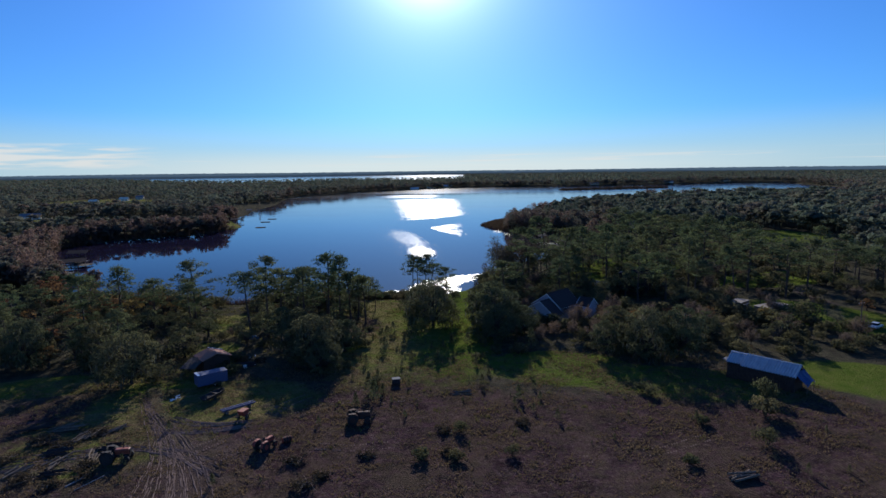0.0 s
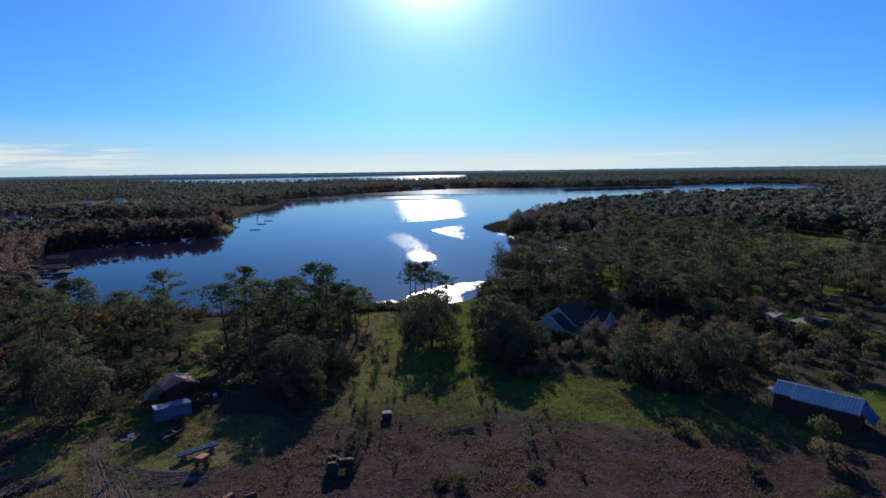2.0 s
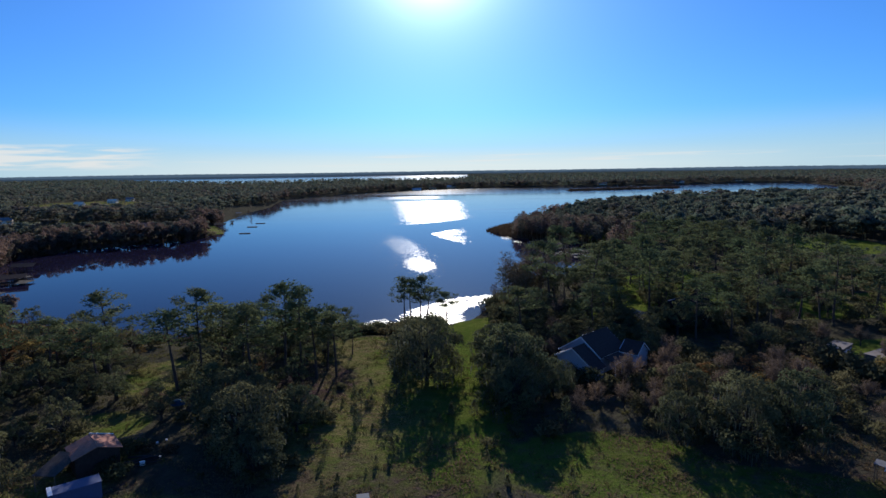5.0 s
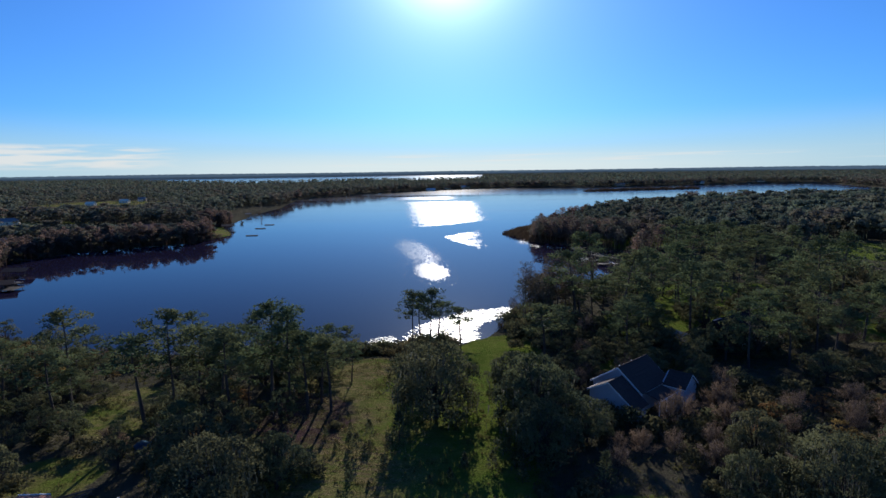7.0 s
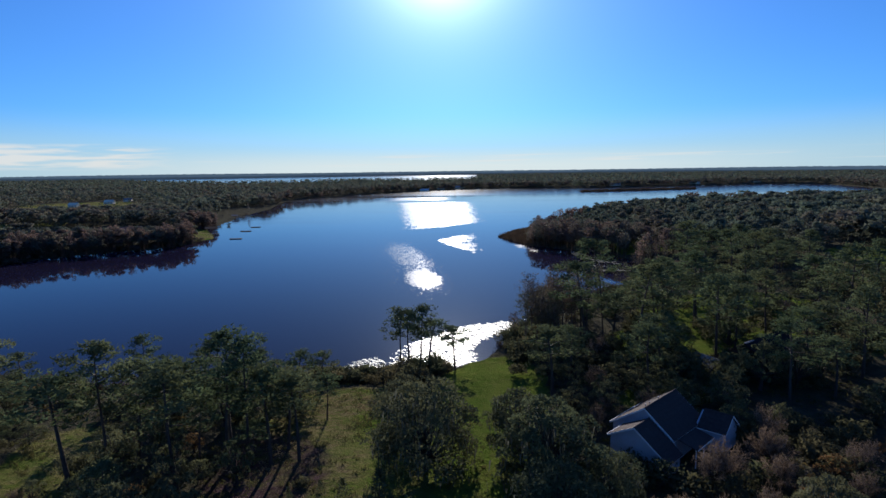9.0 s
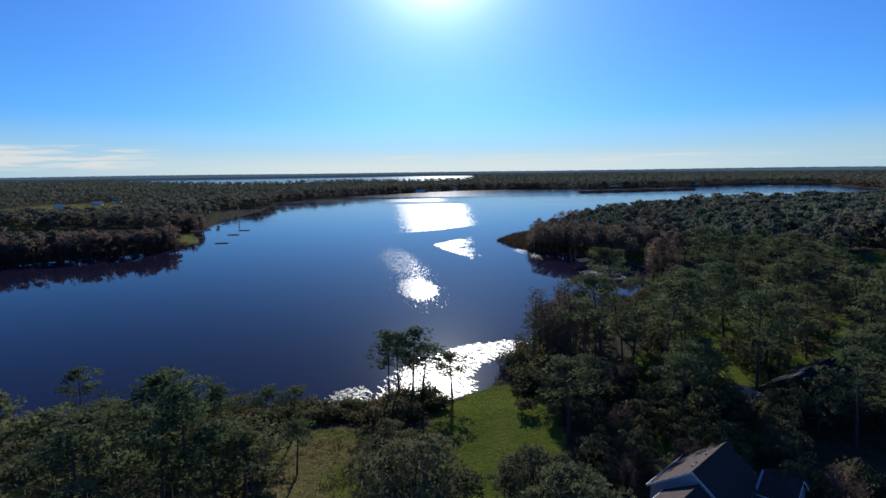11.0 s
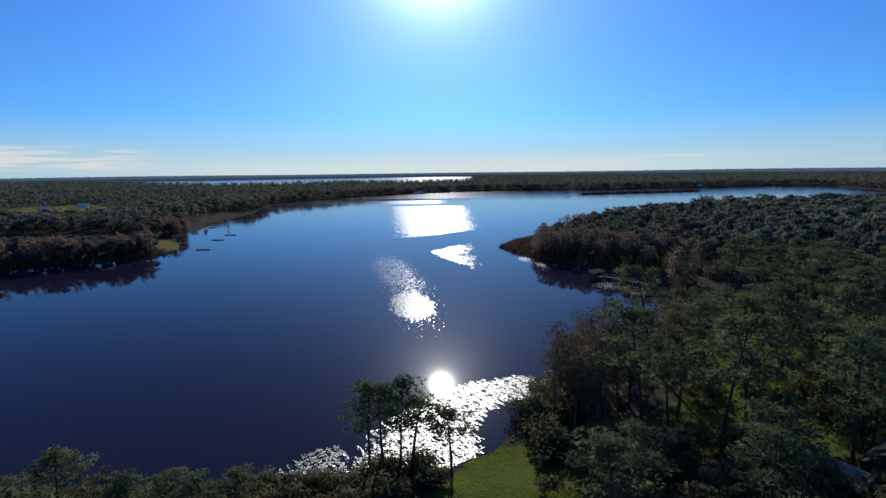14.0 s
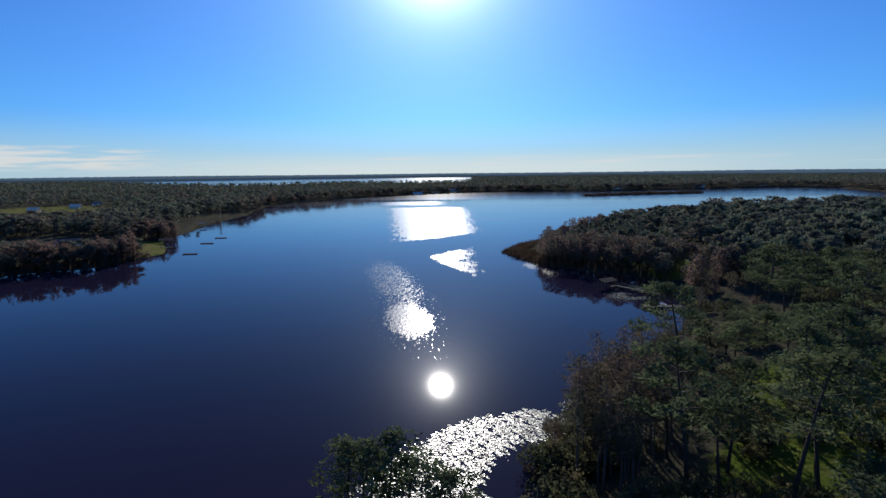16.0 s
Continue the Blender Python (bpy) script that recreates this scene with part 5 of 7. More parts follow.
def window(parent, at, w, h, facing_x=False):
    """A window with frame, pane and sill on a wall in local axes."""
    x, y, z = at
    d = 0.08
    f = box(d if facing_x else w + 0.16, w + 0.16 if facing_x else d, h + 0.16, (x, y, z - 0.08), 0.01)
    fr = part("window", f, M_TRIM, parent)
    part("pane", box(d + 0.03 if facing_x else w, w if facing_x else d + 0.03, h, (x, y, z), 0.0), M_GLASS, fr)
    return fr


def barn(x, y, turn):
    """A long low barn: ribbed metal roof, dark board walls, a blue tarpaulin lean-to at one end."""
    z = z_at(x, y)
    ob = thing("barn", pose(x, y, z - 0.1, 0, 0, turn), "long dark board barn with ribbed metal roof and blue tarpaulin", "barn")
    L, W, eave, ridge = 11.6, 4.6, 2.9, 4.5
    gable = [(-W / 2, 0), (W / 2, 0), (W / 2, eave), (0.3, ridge - 0.1), (-W / 2, eave)]
    part("wall", prism(gable, -L / 2, -L / 2 + 0.15), M_WOODWALL, ob)
    part("wall", prism(gable, L / 2 - 0.15, L / 2), M_WOODWALL, ob)
    n = 24
    for side in (-1, 1):
        for i in range(n):
            w = L / n
            part("board", box(0.06, w - 0.02, eave - (0.02 if i % 3 else 0.06), (side * W / 2, -L / 2 + (i + 0.5) * w, 0.0), 0.008), M_WOODWALL, ob)
    for i in range(13):
        short = 0.45 if i > 9 else 0.0
        a, b = -L / 2 - 0.3 + i * (L + 0.6) / 13, -L / 2 - 0.3 + (i + 1) * (L + 0.6) / 13
        part("roof_panel", rib_sheet(-W / 2 - 0.45 + short, eave - 0.05 + 0.3 * short, 0.3, ridge - 0.2 * short, a, b, 2, 0.2), M_TIN, ob)
        part("roof_panel", rib_sheet(W / 2 + 0.45, eave - 0.05, 0.3, ridge - 0.2 * short, a, b, 2, 0.2), M_TIN, ob)
    part("ridge_cap", prism([(0.0, ridge - 0.03), (0.3, ridge + 0.09), (0.6, ridge - 0.03)], -L / 2 - 0.32, L / 2 + 0.32), M_TIN, ob)
    part("door", box(0.07, 2.2, 2.2, (-W / 2 - 0.04, 1.5, 0), 0.01), M_WOODWALL, ob)
    tarp = bmesh.new()
    rows = []
    for i in range(9):
        rows.append([tarp.verts.new((-W / 2 + 0.2 + i * (W - 0.4) / 8, -L / 2 - 0.05 - j * 0.40, 3.4 - 0.26 * j - 0.05 * math.sin(i * 2.1 + j) - 0.03 * abs(i - 4) * j)) for j in range(6)])
    for i in range(8):
        for j in range(5):
            tarp.faces.new((rows[i][j], rows[i + 1][j], rows[i + 1][j + 1], rows[i][j + 1]))
    bmesh.ops.solidify(tarp, geom=tarp.faces[:], thickness=0.02)
    part("tarpaulin", tarp, M_TARP, ob, "dull blue sagging tarpaulin")
    for i in (-1, 1):
        part("post", rod((i * (W / 2 - 0.4), -L / 2 - 1.9, -0.1), (i * (W / 2 - 0.4), -L / 2 - 1.9, 2.0), 0.06), M_LOG, ob)
    part("porch_roof", box(1.8, 1.7, 0.06, (0.9, L / 2 + 1.0, 2.5), 0.01, 0, 4), M_GREYROOF, ob, "small pale flat porch roof")
    for i in (0.2, 1.6):
        part("post", rod((i, L / 2 + 1.7, -0.1), (i, L / 2 + 1.7, 2.5), 0.05), M_LOG, ob)
    return ob


barn(60.0, 105.0, 42)


def lake_house():
    """Two white gables under dark shingle roofs."""
    ox, oy = 28.8, 155.3
    z = z_at(ox, oy)
    ob = thing("house", pose(ox, oy, z, 0, 0, -45), "white two-gabled lake house with dark shingle roofs", "house")
    dz = -z
    def wing(ul, zl, up, zp, ur, zr, y0, y1):
        t = 0.14
        g = [(ul + 0.3, -0.4), (ur - 0.3, -0.4), (ur - 0.3, zr + dz), (up, zp + dz - 0.1), (ul + 0.3, zl + dz)]
        part("wall", prism(g, y0 + 0.35, y1 - 0.35), M_SIDING, ob)
        for i in range(int((zp + dz) / 0.28)):
            zz = 0.2 + i * 0.28
            lo = ul + 0.34 + max(0, (zz - zl - dz)) * (up - ul) / (zp - zl)
            hi = ur - 0.34 - max(0, (zz - zr - dz)) * (ur - up) / (zp - zr)
            if hi - lo > 0.4:
                part("siding_board", prism([(lo, zz), (hi, zz), (hi, zz + 0.26), (lo, zz + 0.26)], y0 + 0.31, y0 + 0.348), M_SIDING, ob)
        for xa, za in ((ul, zl), (ur, zr)):
            n = 8
            for k in range(n):
                a, b = k / n, (k + 1) / n
                xa1, za1 = xa + (up - xa) * a, za + (zp - za) * a + dz
                xb1, zb1 = xa + (up - xa) * b, za + (zp - za) * b + dz
                part("roof_course", slope(xa1, za1 + 0.02, xb1, zb1 - 0.01, y0, y1, 0.10), M_SHINGLE, ob)
            part("barge_board", slope(xa, za + dz - 0.16, up, zp + dz - 0.16, y0 - 0.04, y0 - 0.005, 0.24), M_TRIM, ob)
            part("barge_board", slope(xa, za + dz - 0.16, up, zp + dz - 0.16, y1 + 0.005, y1 + 0.04, 0.24), M_TRIM, ob)
            part("gutter", prism([(xa - 0.12, za + dz - 0.02), (xa, za + dz - 0.02), (xa, za + dz + 0.08), (xa - 0.12, za + dz + 0.08)], y0, y1), M_TRIM, ob)
        part("ridge_cap", prism([(up - 0.2, zp + dz + 0.05), (up, zp + dz + 0.16), (up + 0.2, zp + dz + 0.05)], y0, y1), M_SHINGLE, ob)
    wing(-5.2, 3.0, 0.0, 6.5, 4.5, 3.0, -0.2, 9.8)
    wing(-3.1, 3.2, 0.8, 5.3, 5.8, 1.7, -4.6, -0.25)
    for y in (2.2, 3.4, 6.1):
        part("roof_vent", rod((-1.0, y, 5.3 + dz), (-1.0, y, 6.2 + dz), 0.09), M_STEEL, ob)
    # the low wing at the back, its ridge square to the main one
    square = Matrix.Rotation(radians(-90), 4, "Z")
    part("wall", prism([(-11.7, -0.4), (-7.1, -0.4), (-7.1, 3.0 + dz), (-9.4, 4.75 + dz), (-11.7, 3.0 + dz)], 4.25, 8.3), M_SIDING, ob).matrix_basis = square
    for u in (-12.0, -6.8):
        for k in range(5):
            a, b = k / 5, (k + 1) / 5
            part("roof_course", slope(u + (-9.4 - u) * a, 2.82 + 2.1 * a + dz, u + (-9.4 - u) * b, 2.79 + 2.1 * b + dz, 4.55, 8.6, 0.10), M_SHINGLE, ob).matrix_basis = square
        part("barge_board", slope(u, 2.66 + dz, -9.4, 4.76 + dz, 8.605, 8.64, 0.24), M_TRIM, ob).matrix_basis = square
        part("gutter", prism([(u - 0.06, 2.80 + dz), (u + 0.06, 2.80 + dz), (u + 0.06, 2.90 + dz), (u - 0.06, 2.90 + dz)], 4.6, 8.6), M_TRIM, ob).matrix_basis = square
    part("ridge_cap", prism([(-9.6, 4.95 + dz), (-9.4, 5.06 + dz), (-9.2, 4.95 + dz)], 4.55, 8.6), M_SHINGLE, ob).matrix_basis = square
    part("porch_roof", slope(4.4, 2.9 + dz, 7.2, 2.2 + dz, 1.0, 6.5, 0.1), M_SHINGLE, ob)
    part("porch_fascia", prism([(7.2, 2.14 + dz), (7.24, 2.14 + dz), (7.24, 2.34 + dz), (7.2, 2.34 + dz)], 1.0, 6.5), M_TRIM, ob)
    for y in (1.2, 3.7, 6.2):
        part("porch_post", box(0.14, 0.14, 2.4 + dz, (6.9, y, -0.1), 0.01), M_TRIM, ob)
    return ob


lake_house()


def gable_house(name, x, y, turn, L, W, eave, ridge, wall, roof, label, windows=True, category="house"):
    """A plain gabled building."""
    z = z_at(x, y)
    ob = thing(name, pose(x, y, z - 0.05, 0, 0, turn), label, category)
    g = [(-W / 2, -0.3), (W / 2, -0.3), (W / 2, eave), (0, ridge - 0.1), (-W / 2, eave)]
    part("wall", prism(g, -L / 2, L / 2), wall, ob)
    for s in (-1, 1):
        for k in range(5):
            a, b = k / 5, (k + 1) / 5
            o = W / 2 + 0.4
            part("roof_course", slope(s * o * (1 - a), eave - 0.15 + (ridge - eave + 0.15) * a, s * o * (1 - b), eave - 0.17 + (ridge - eave + 0.15) * b, -L / 2 - 0.4, L / 2 + 0.4, 0.1), roof, ob)
    part("ridge_cap", prism([(-0.2, ridge), (0, ridge + 0.12), (0.2, ridge)], -L / 2 - 0.42, L / 2 + 0.42), roof, ob)
    if windows:
        for s in (-1, 1):
            for k in range(3):
                window(ob, (s * (W / 2 + 0.02), -L / 3 + k * L / 3, 0.9), 1.1, 1.2, True)
    return ob


h = gable_house("house", 63, 189, -52, 15, 11, 3.0, 6.6, M_WOODWALL, M_DARKROOF, "dark-roofed house shaded by tall trees")
# Pale piece painted along the dark roof's ridge where the sun catches its edge.
part("sunlit_ridge_strip", prism([(-0.3, 6.66), (0, 6.78), (0.3, 6.66)], -7.8, -4.5), M_GREYROOF, h, "pale strip standing in for the sunlit roof edge")
gable_house("outbuilding", 51.5, 187.5, 25, 5.4, 4.4, 2.0, 3.5, M_DULLGREY, M_GREENROOF, "small dull outbuilding with a grey-green metal roof", False, "outbuilding")
sh = gable_house("shed", -47.75, 119.5, 41, 4.6, 5.4, 3.05, 3.95, M_WOODWALL, M_BROWNROOF, "red-brown roofed shed with a white barge board amid junk", False, "shed")
part("barge_board", slope(0.0, 3.88, 3.1, 2.84, 2.72, 2.86, 0.26), M_TRIM, sh, "weathered white barge board")


def mobile_home(x, y, turn, L, W, label):
    z = z_at(x, y)
    ob = thing("mobile_home", pose(x, y, z, 0, 0, turn), label, "mobile home", "mobile homes")
    part("body", box(L, W, 2.5, (0, 0, 0.4), 0.06), M_DULLGREY, ob)
    part("roof", box(L + 0.3, W + 0.3, 0.18, (0, 0, 2.88), 0.05), M_DULLGREY, ob)
    part("skirt", box(L - 0.1, W - 0.1, 0.5, (0, 0, -0.1), 0.01), M_WOODWALL, ob)
    for k in (-0.3, 0.05, 0.34):
        window(ob, (k * L, -W / 2 - 0.02, 1.4), 1.0, 0.8)
    part("door", box(0.9, 0.06, 2.0, (-0.12 * L, -W / 2 - 0.04, 0.5), 0.01), M_TRIM, ob)
    return ob


mobile_home(88, 152.5, 28, 9, 4.0, "dull grey flat-roofed mobile home among shrubs")
mobile_home(82, 158, 40, 6, 3.2, "small grey flat-roofed mobile home behind brush")


def box_trailer(x, y, turn):
    z = z_at(x, y)
    ob = thing("box_trailer", pose(x, y, z, 0, 0, turn), "pale blue box trailer with a dull dented roof", "trailer")
    part("body", box(5.6, 2.3, 2.1, (0, 0, 0.55), 0.06), M_BLUEWHITE, ob)
    part("roof", box(5.7, 2.4, 0.06, (0, 0, 2.66), 0.02), M_BLUEWHITE, ob)
    for i in range(6):
        part("rib", box(0.06, 2.36, 2.0, (-2.4 + i * 0.96, 0, 0.6), 0.01), M_BLUEWHITE, ob)
    part("end_strip", box(0.5, 2.42, 0.05, (-2.55, 0, 2.73), 0.01), M_WHITE, ob)
    for s in (-1, 1):
        w = part("wheel", rod((0.3, s * 0.95, 0.4), (0.3, s * 1.18, 0.4), 0.4, 14), M_RUBBER, ob)
        part("rim", rod((0.3, s * 1.1, 0.4), (0.3, s * 1.2, 0.4), 0.2, 10), M_STEEL, w)
    part("drawbar", rod((2.8, 0, 0.5), (4.0, 0, 0.45), 0.06), M_DARKSTEEL, ob)
    return ob


box_trailer(-44.4, 109.6, 38)


def tractor(x, y, turn, paint, label, s=1.0, hood=None):
    """An old farm tractor."""
    z = z_at(x, y)
    ob = thing("tractor", Matrix.LocRotScale((x, y, z - 0.03), Euler((0, 0, radians(turn))), (s, s, s)), label, "tractor", "old tractors")
    part("hood", box(1.5, 0.62, 0.62, (0.75, 0, 0.75), 0.10), hood or paint, ob)
    part("chassis", box(2.5, 0.5, 0.42, (0.2, 0, 0.42), 0.05), M_DARKSTEEL, ob)
    part("engine", box(1.1, 0.55, 0.4, (0.75, 0, 0.5), 0.06), M_DARKSTEEL, ob)
    for sd in (-1, 1):
        arc = [(-0.6 + 0.78 * math.cos(radians(a)), 0.68 + 0.78 * math.sin(radians(a))) for a in range(10, 171, 20)]
        part("fender", prism(arc + [(-0.6 + 0.73 * math.cos(radians(a)), 0.68 + 0.73 * math.sin(radians(a))) for a in range(170, 9, -20)], sd * 0.5 - 0.02, sd * 0.93), paint, ob)
    part("radiator_grille", box(0.06, 0.52, 0.55, (1.53, 0, 0.78), 0.01), M_DARKSTEEL, ob)
    part("seat", box(0.42, 0.5, 0.12, (-0.55, 0, 1.1), 0.05), M_RUBBER, ob)
    part("seat_back", box(0.08, 0.5, 0.42, (-0.78, 0, 1.15), 0.03), M_RUBBER, ob)
    part("steering_wheel", rod((-0.08, 0, 1.42), (-0.12, 0, 1.46), 0.2, 12), M_RUBBER, ob)
    part("steering_column", rod((0.1, 0, 1.1), (-0.1, 0, 1.44), 0.03), M_DARKSTEEL, ob)
    part("exhaust_pipe", rod((0.8, 0.22, 1.3), (0.8, 0.22, 2.1), 0.045), M_DARKSTEEL, ob)
    for sd in (-1, 1):
        for wx, r, w in ((-0.6, 0.68, 0.36), (1.2, 0.4, 0.22)):
            t = merge(rod((wx, sd * 0.55, r), (wx, sd * (0.55 + w), r), r, 18), rod((wx, sd * 0.53, r), (wx, sd * (0.57 + w), r), r * 0.86, 18))
            wh = part("wheel", t, M_RUBBER, ob)
            part("rim", rod((wx, sd * (0.5 + w), r), (wx, sd * (0.6 + w), r), r * 0.5, 12), paint, wh)
        part("fender", prism([(-1.25, 1.0), (-1.05, 1.42), (-0.2, 1.42), (0.0, 1.1), (-0.25, 1.36), (-1.0, 1.36)], sd * 0.5 - 0.18 + 0.18 * sd, sd * 0.5 + 0.18 + 0.18 * sd), paint, ob)
    return ob


tractor(-13.8, 92.0, 8, M_OLDPAINT, "dark red-brown old tractor parked on the ploughed field", 1.3)
tractor(-26.3, 82.8, 62, M_RED, "faded red tractor standing on bare soil", 1.1)
tractor(-46.8, 80.0, 8, M_DARKSTEEL, "dark tractor with an orange-red hood among scrap", 1.35, M_ORANGE)


def loader(x, y, turn):
    """A small rusty farm implement on wheels."""
    z = z_at(x, y)
    ob = thing("farm_implement", pose(x, y, z, 0, 0, turn), "dark rusty wheeled farm implement beside a boat", "implement")
    part("frame", merge(box(2.6, 0.14, 0.14, (0, 0.5, 0.6), 0.02), box(2.6, 0.14, 0.14, (0, -0.5, 0.6), 0.02), box(0.14, 1.1, 0.14, (-1.2, 0, 0.6), 0.02), box(0.14, 1.1, 0.14, (1.2, 0, 0.6), 0.02)), M_DARKSTEEL, ob)
    part("hopper", prism([(-0.8, 1.6), (0.8, 1.6), (0.4, 0.7), (-0.4, 0.7)], -0.6, 0.6), M_RED, ob)
    for sd in (-1, 1):
        part("wheel", rod((-0.2, sd * 0.75, 0.45), (-0.2, sd * 0.95, 0.45), 0.45, 14), M_RUBBER, ob)
    for i in range(5):
        part("tine", rod((1.25, -0.5 + 0.25 * i, 0.6), (1.55, -0.5 + 0.25 * i, 0.0), 0.025, 5), M_DARKSTEEL, ob)
    return ob


loader(-33.0, 93.6, 70)


def crate(x, y, turn):
    z = z_at(x, y)
    ob = thing("water_tank", pose(x, y, z, 0, 0, turn), "dark square tank with a pale grey lid", "tank")
    part("tank", box(1.5, 1.2, 1.0, (0, 0, 0.12), 0.12), M_DARKSTEEL, ob)
    part("lid", box(1.55, 1.25, 0.10, (0, 0, 1.12), 0.04), M_GREYROOF, ob)
    for sx in (-1, 1):
        for sy in (-1, 1):
            part("foot", box(0.16, 0.16, 0.2, (sx * 0.6, sy * 0.45, -0.06), 0.02), M_LOG, ob)
    return ob


crate(-8.7, 108.8, 12)


def hull(L, W, H):
    """An open boat hull with sheer and a pointed bow."""
    bm = bmesh.new()
    n = 12
    outer, inner = [], []
    for i in range(n + 1):
        t = i / n
        w = W / 2 * min(1.0, 1.12 * (1 - max(0, (t - 0.45) / 0.55) ** 2.2) + 0.02)
        x = (t - 0.5) * L
        top = H * (0.85 + 0.3 * t * t)
        for lst, k in ((outer, 1.0), (inner, 0.88)):
            f = (1 - k) * 1.2
            lst.append([bm.verts.new((x, s * w * k * c, zz)) for s, c, zz in ((-1, 1, top), (-1, 0.8, 0.25 * H + f), (0, 0, 0.08 * t + f), (1, 0.8, 0.25 * H + f), (1, 1, top))])
    for i in range(n):
        for j in range(4):
            bm.faces.new((outer[i][j], outer[i][j + 1], outer[i + 1][j + 1], outer[i + 1][j]))
            bm.faces.new((inner[i][j + 1], inner[i][j], inner[i + 1][j], inner[i + 1][j + 1]))
        for j in (0, 4):
            bm.faces.new((outer[i][j], outer[i + 1][j], inner[i + 1][j], inner[i][j]))
    for j in range(4):
        bm.faces.new((outer[0][j + 1], outer[0][j], inner[0][j], inner[0][j + 1]))
    return bm


def boat(x, y, z, turn, mat, label, L=5.0, W=1.7, H=0.7, trailer=True):
    ob = thing("boat", pose(x, y, z, 0, 0, turn), label, "boat", "boats")
    up = 0.45 if trailer else -0.12
    hb = hull(L, W, H)
    bmesh.ops.translate(hb, vec=(0, 0, up), verts=hb.verts)
    part("hull", hb, mat, ob)
    for k in (-0.28, 0.05):
        part("thwart", box(0.25, W * 0.82, 0.05, (k * L, 0, up + H * 0.7), 0.01), M_LOG, ob)
    if trailer:
        part("trailer_frame", merge(box(L * 0.9, 0.1, 0.1, (0.2, 0.35, 0.33), 0.01), box(L * 0.9, 0.1, 0.1, (0.2, -0.35, 0.33), 0.01)), M_DARKSTEEL, ob)
        for sd in (-1, 1):
            part("wheel", rod((-0.5, sd * 0.65, 0.3), (-0.5, sd * 0.82, 0.3), 0.3, 12), M_RUBBER, ob)
    return ob


boat(-41.3, 102.8, z_at(-41, 103), 66, M_DARKSTEEL, "dark old boat on a low trailer in grass")


def pontoon(x, y, turn):
    """A pair of bright aluminium floats on blocks."""
    z = z_at(x, y)
    ob = thing("pontoon_frame", pose(x, y, z, 0, 0, turn), "pale blue-grey pontoon frame resting on blocks", "pontoon")
    for s in (-1, 1):
        part("float", merge(rod((-2.9, s * 0.34, 0.75), (2.5, s * 0.34, 0.75), 0.19, 12), rod((2.5, s * 0.34, 0.75), (3.2, s * 0.34, 0.85), 0.19, 12, 0.05)), M_BLUEWHITE, ob)
    for k in (-2.2, -0.7, 0.8, 2.2):
        part("crossbar", box(0.10, 0.95, 0.06, (k, 0, 0.93), 0.01), M_BLUEWHITE, ob)
    for k in (-2, 2):
        part("block", box(0.4, 1.0, 0.60, (k, 0, -0.03), 0.03), M_LOG, ob)
    return ob


pontoon(-35.2, 97.4, 42)


def utility_pole(x, y, high=9.0):
    ob = thing("utility_pole", pose(x, y, z_at(x, y) - 0.3, 0, 0, 20), "weathered grey wooden utility pole with a crossarm", "pole")
    part("pole", rod((0, 0, 0), (0, 0, high), 0.15, 9, 0.1), M_LOG, ob)
    part("crossarm", box(2.2, 0.12, 0.14, (0, 0.14, high - 0.8), 0.01), M_LOG, ob)
    for k in (-0.9, 0, 0.9):
        part("insulator", rod((k, 0.14, high - 0.66), (k, 0.14, high - 0.45), 0.05), M_STEEL, ob)
    return ob


utility_pole(97.5, 132.5)


def car(x, y, turn, paint, label):
    """A small saloon car."""
    ob = thing("car", pose(x, y, z_at(x, y), 0, 0, turn), label, "car", "cars")
    body = prism([(-2.2, 0.35), (2.2, 0.35), (2.25, 0.7), (1.3, 0.92), (-1.9, 0.95), (-2.25, 0.8)], -0.86, 0.86)
    bmesh.ops.bevel(body, geom=body.edges[:], offset=0.06, segments=2, affect="EDGES")
    part("body", body, paint, ob)
    part("cabin", prism([(-1.6, 0.93), (0.95, 0.9), (0.3, 1.42), (-1.1, 1.44)], -0.74, 0.74), M_GLASS, ob)
    part("roof", box(1.35, 1.44, 0.06, (-0.42, 0, 1.41), 0.02), paint, ob)
    for wx in (-1.35, 1.4):
        for sd in (-1, 1):
            w = part("wheel", rod((wx, sd * 0.7, 0.32), (wx, sd * 0.9, 0.32), 0.32, 14), M_RUBBER, ob)
            part("rim", rod((wx, sd * 0.86, 0.32), (wx, sd * 0.92, 0.32), 0.19, 10), M_STEEL, w)
    return ob


car(106.5, 139.5, 35, M_WHITE, "white saloon car parked on the grass")


def log_pile(x, y, turn, n, L, mat, label, name="log_pile"):
    ob = thing(name, pose(x, y, z_at(x, y) - 0.02, 0, 0, turn), label, "pile", "scrap piles")
    r = np.random.default_rng(int(abs(x * 13 + y)))
    for i in range(n):
        a, c = r.uniform(-0.35, 0.35), r.normal(0, 0.6, 2)
        k = r.uniform(0.5, 1.0) * L / 2
        zz = 0.12 + 0.16 * (i // 4)
        part("log", rod((c[0] - k * math.cos(a), c[1] - k * math.sin(a), zz), (c[0] + k * math.cos(a), c[1] + k * math.sin(a), zz + r.uniform(-0.05, 0.25)), r.uniform(0.06, 0.16), 7), mat, ob)
    return ob


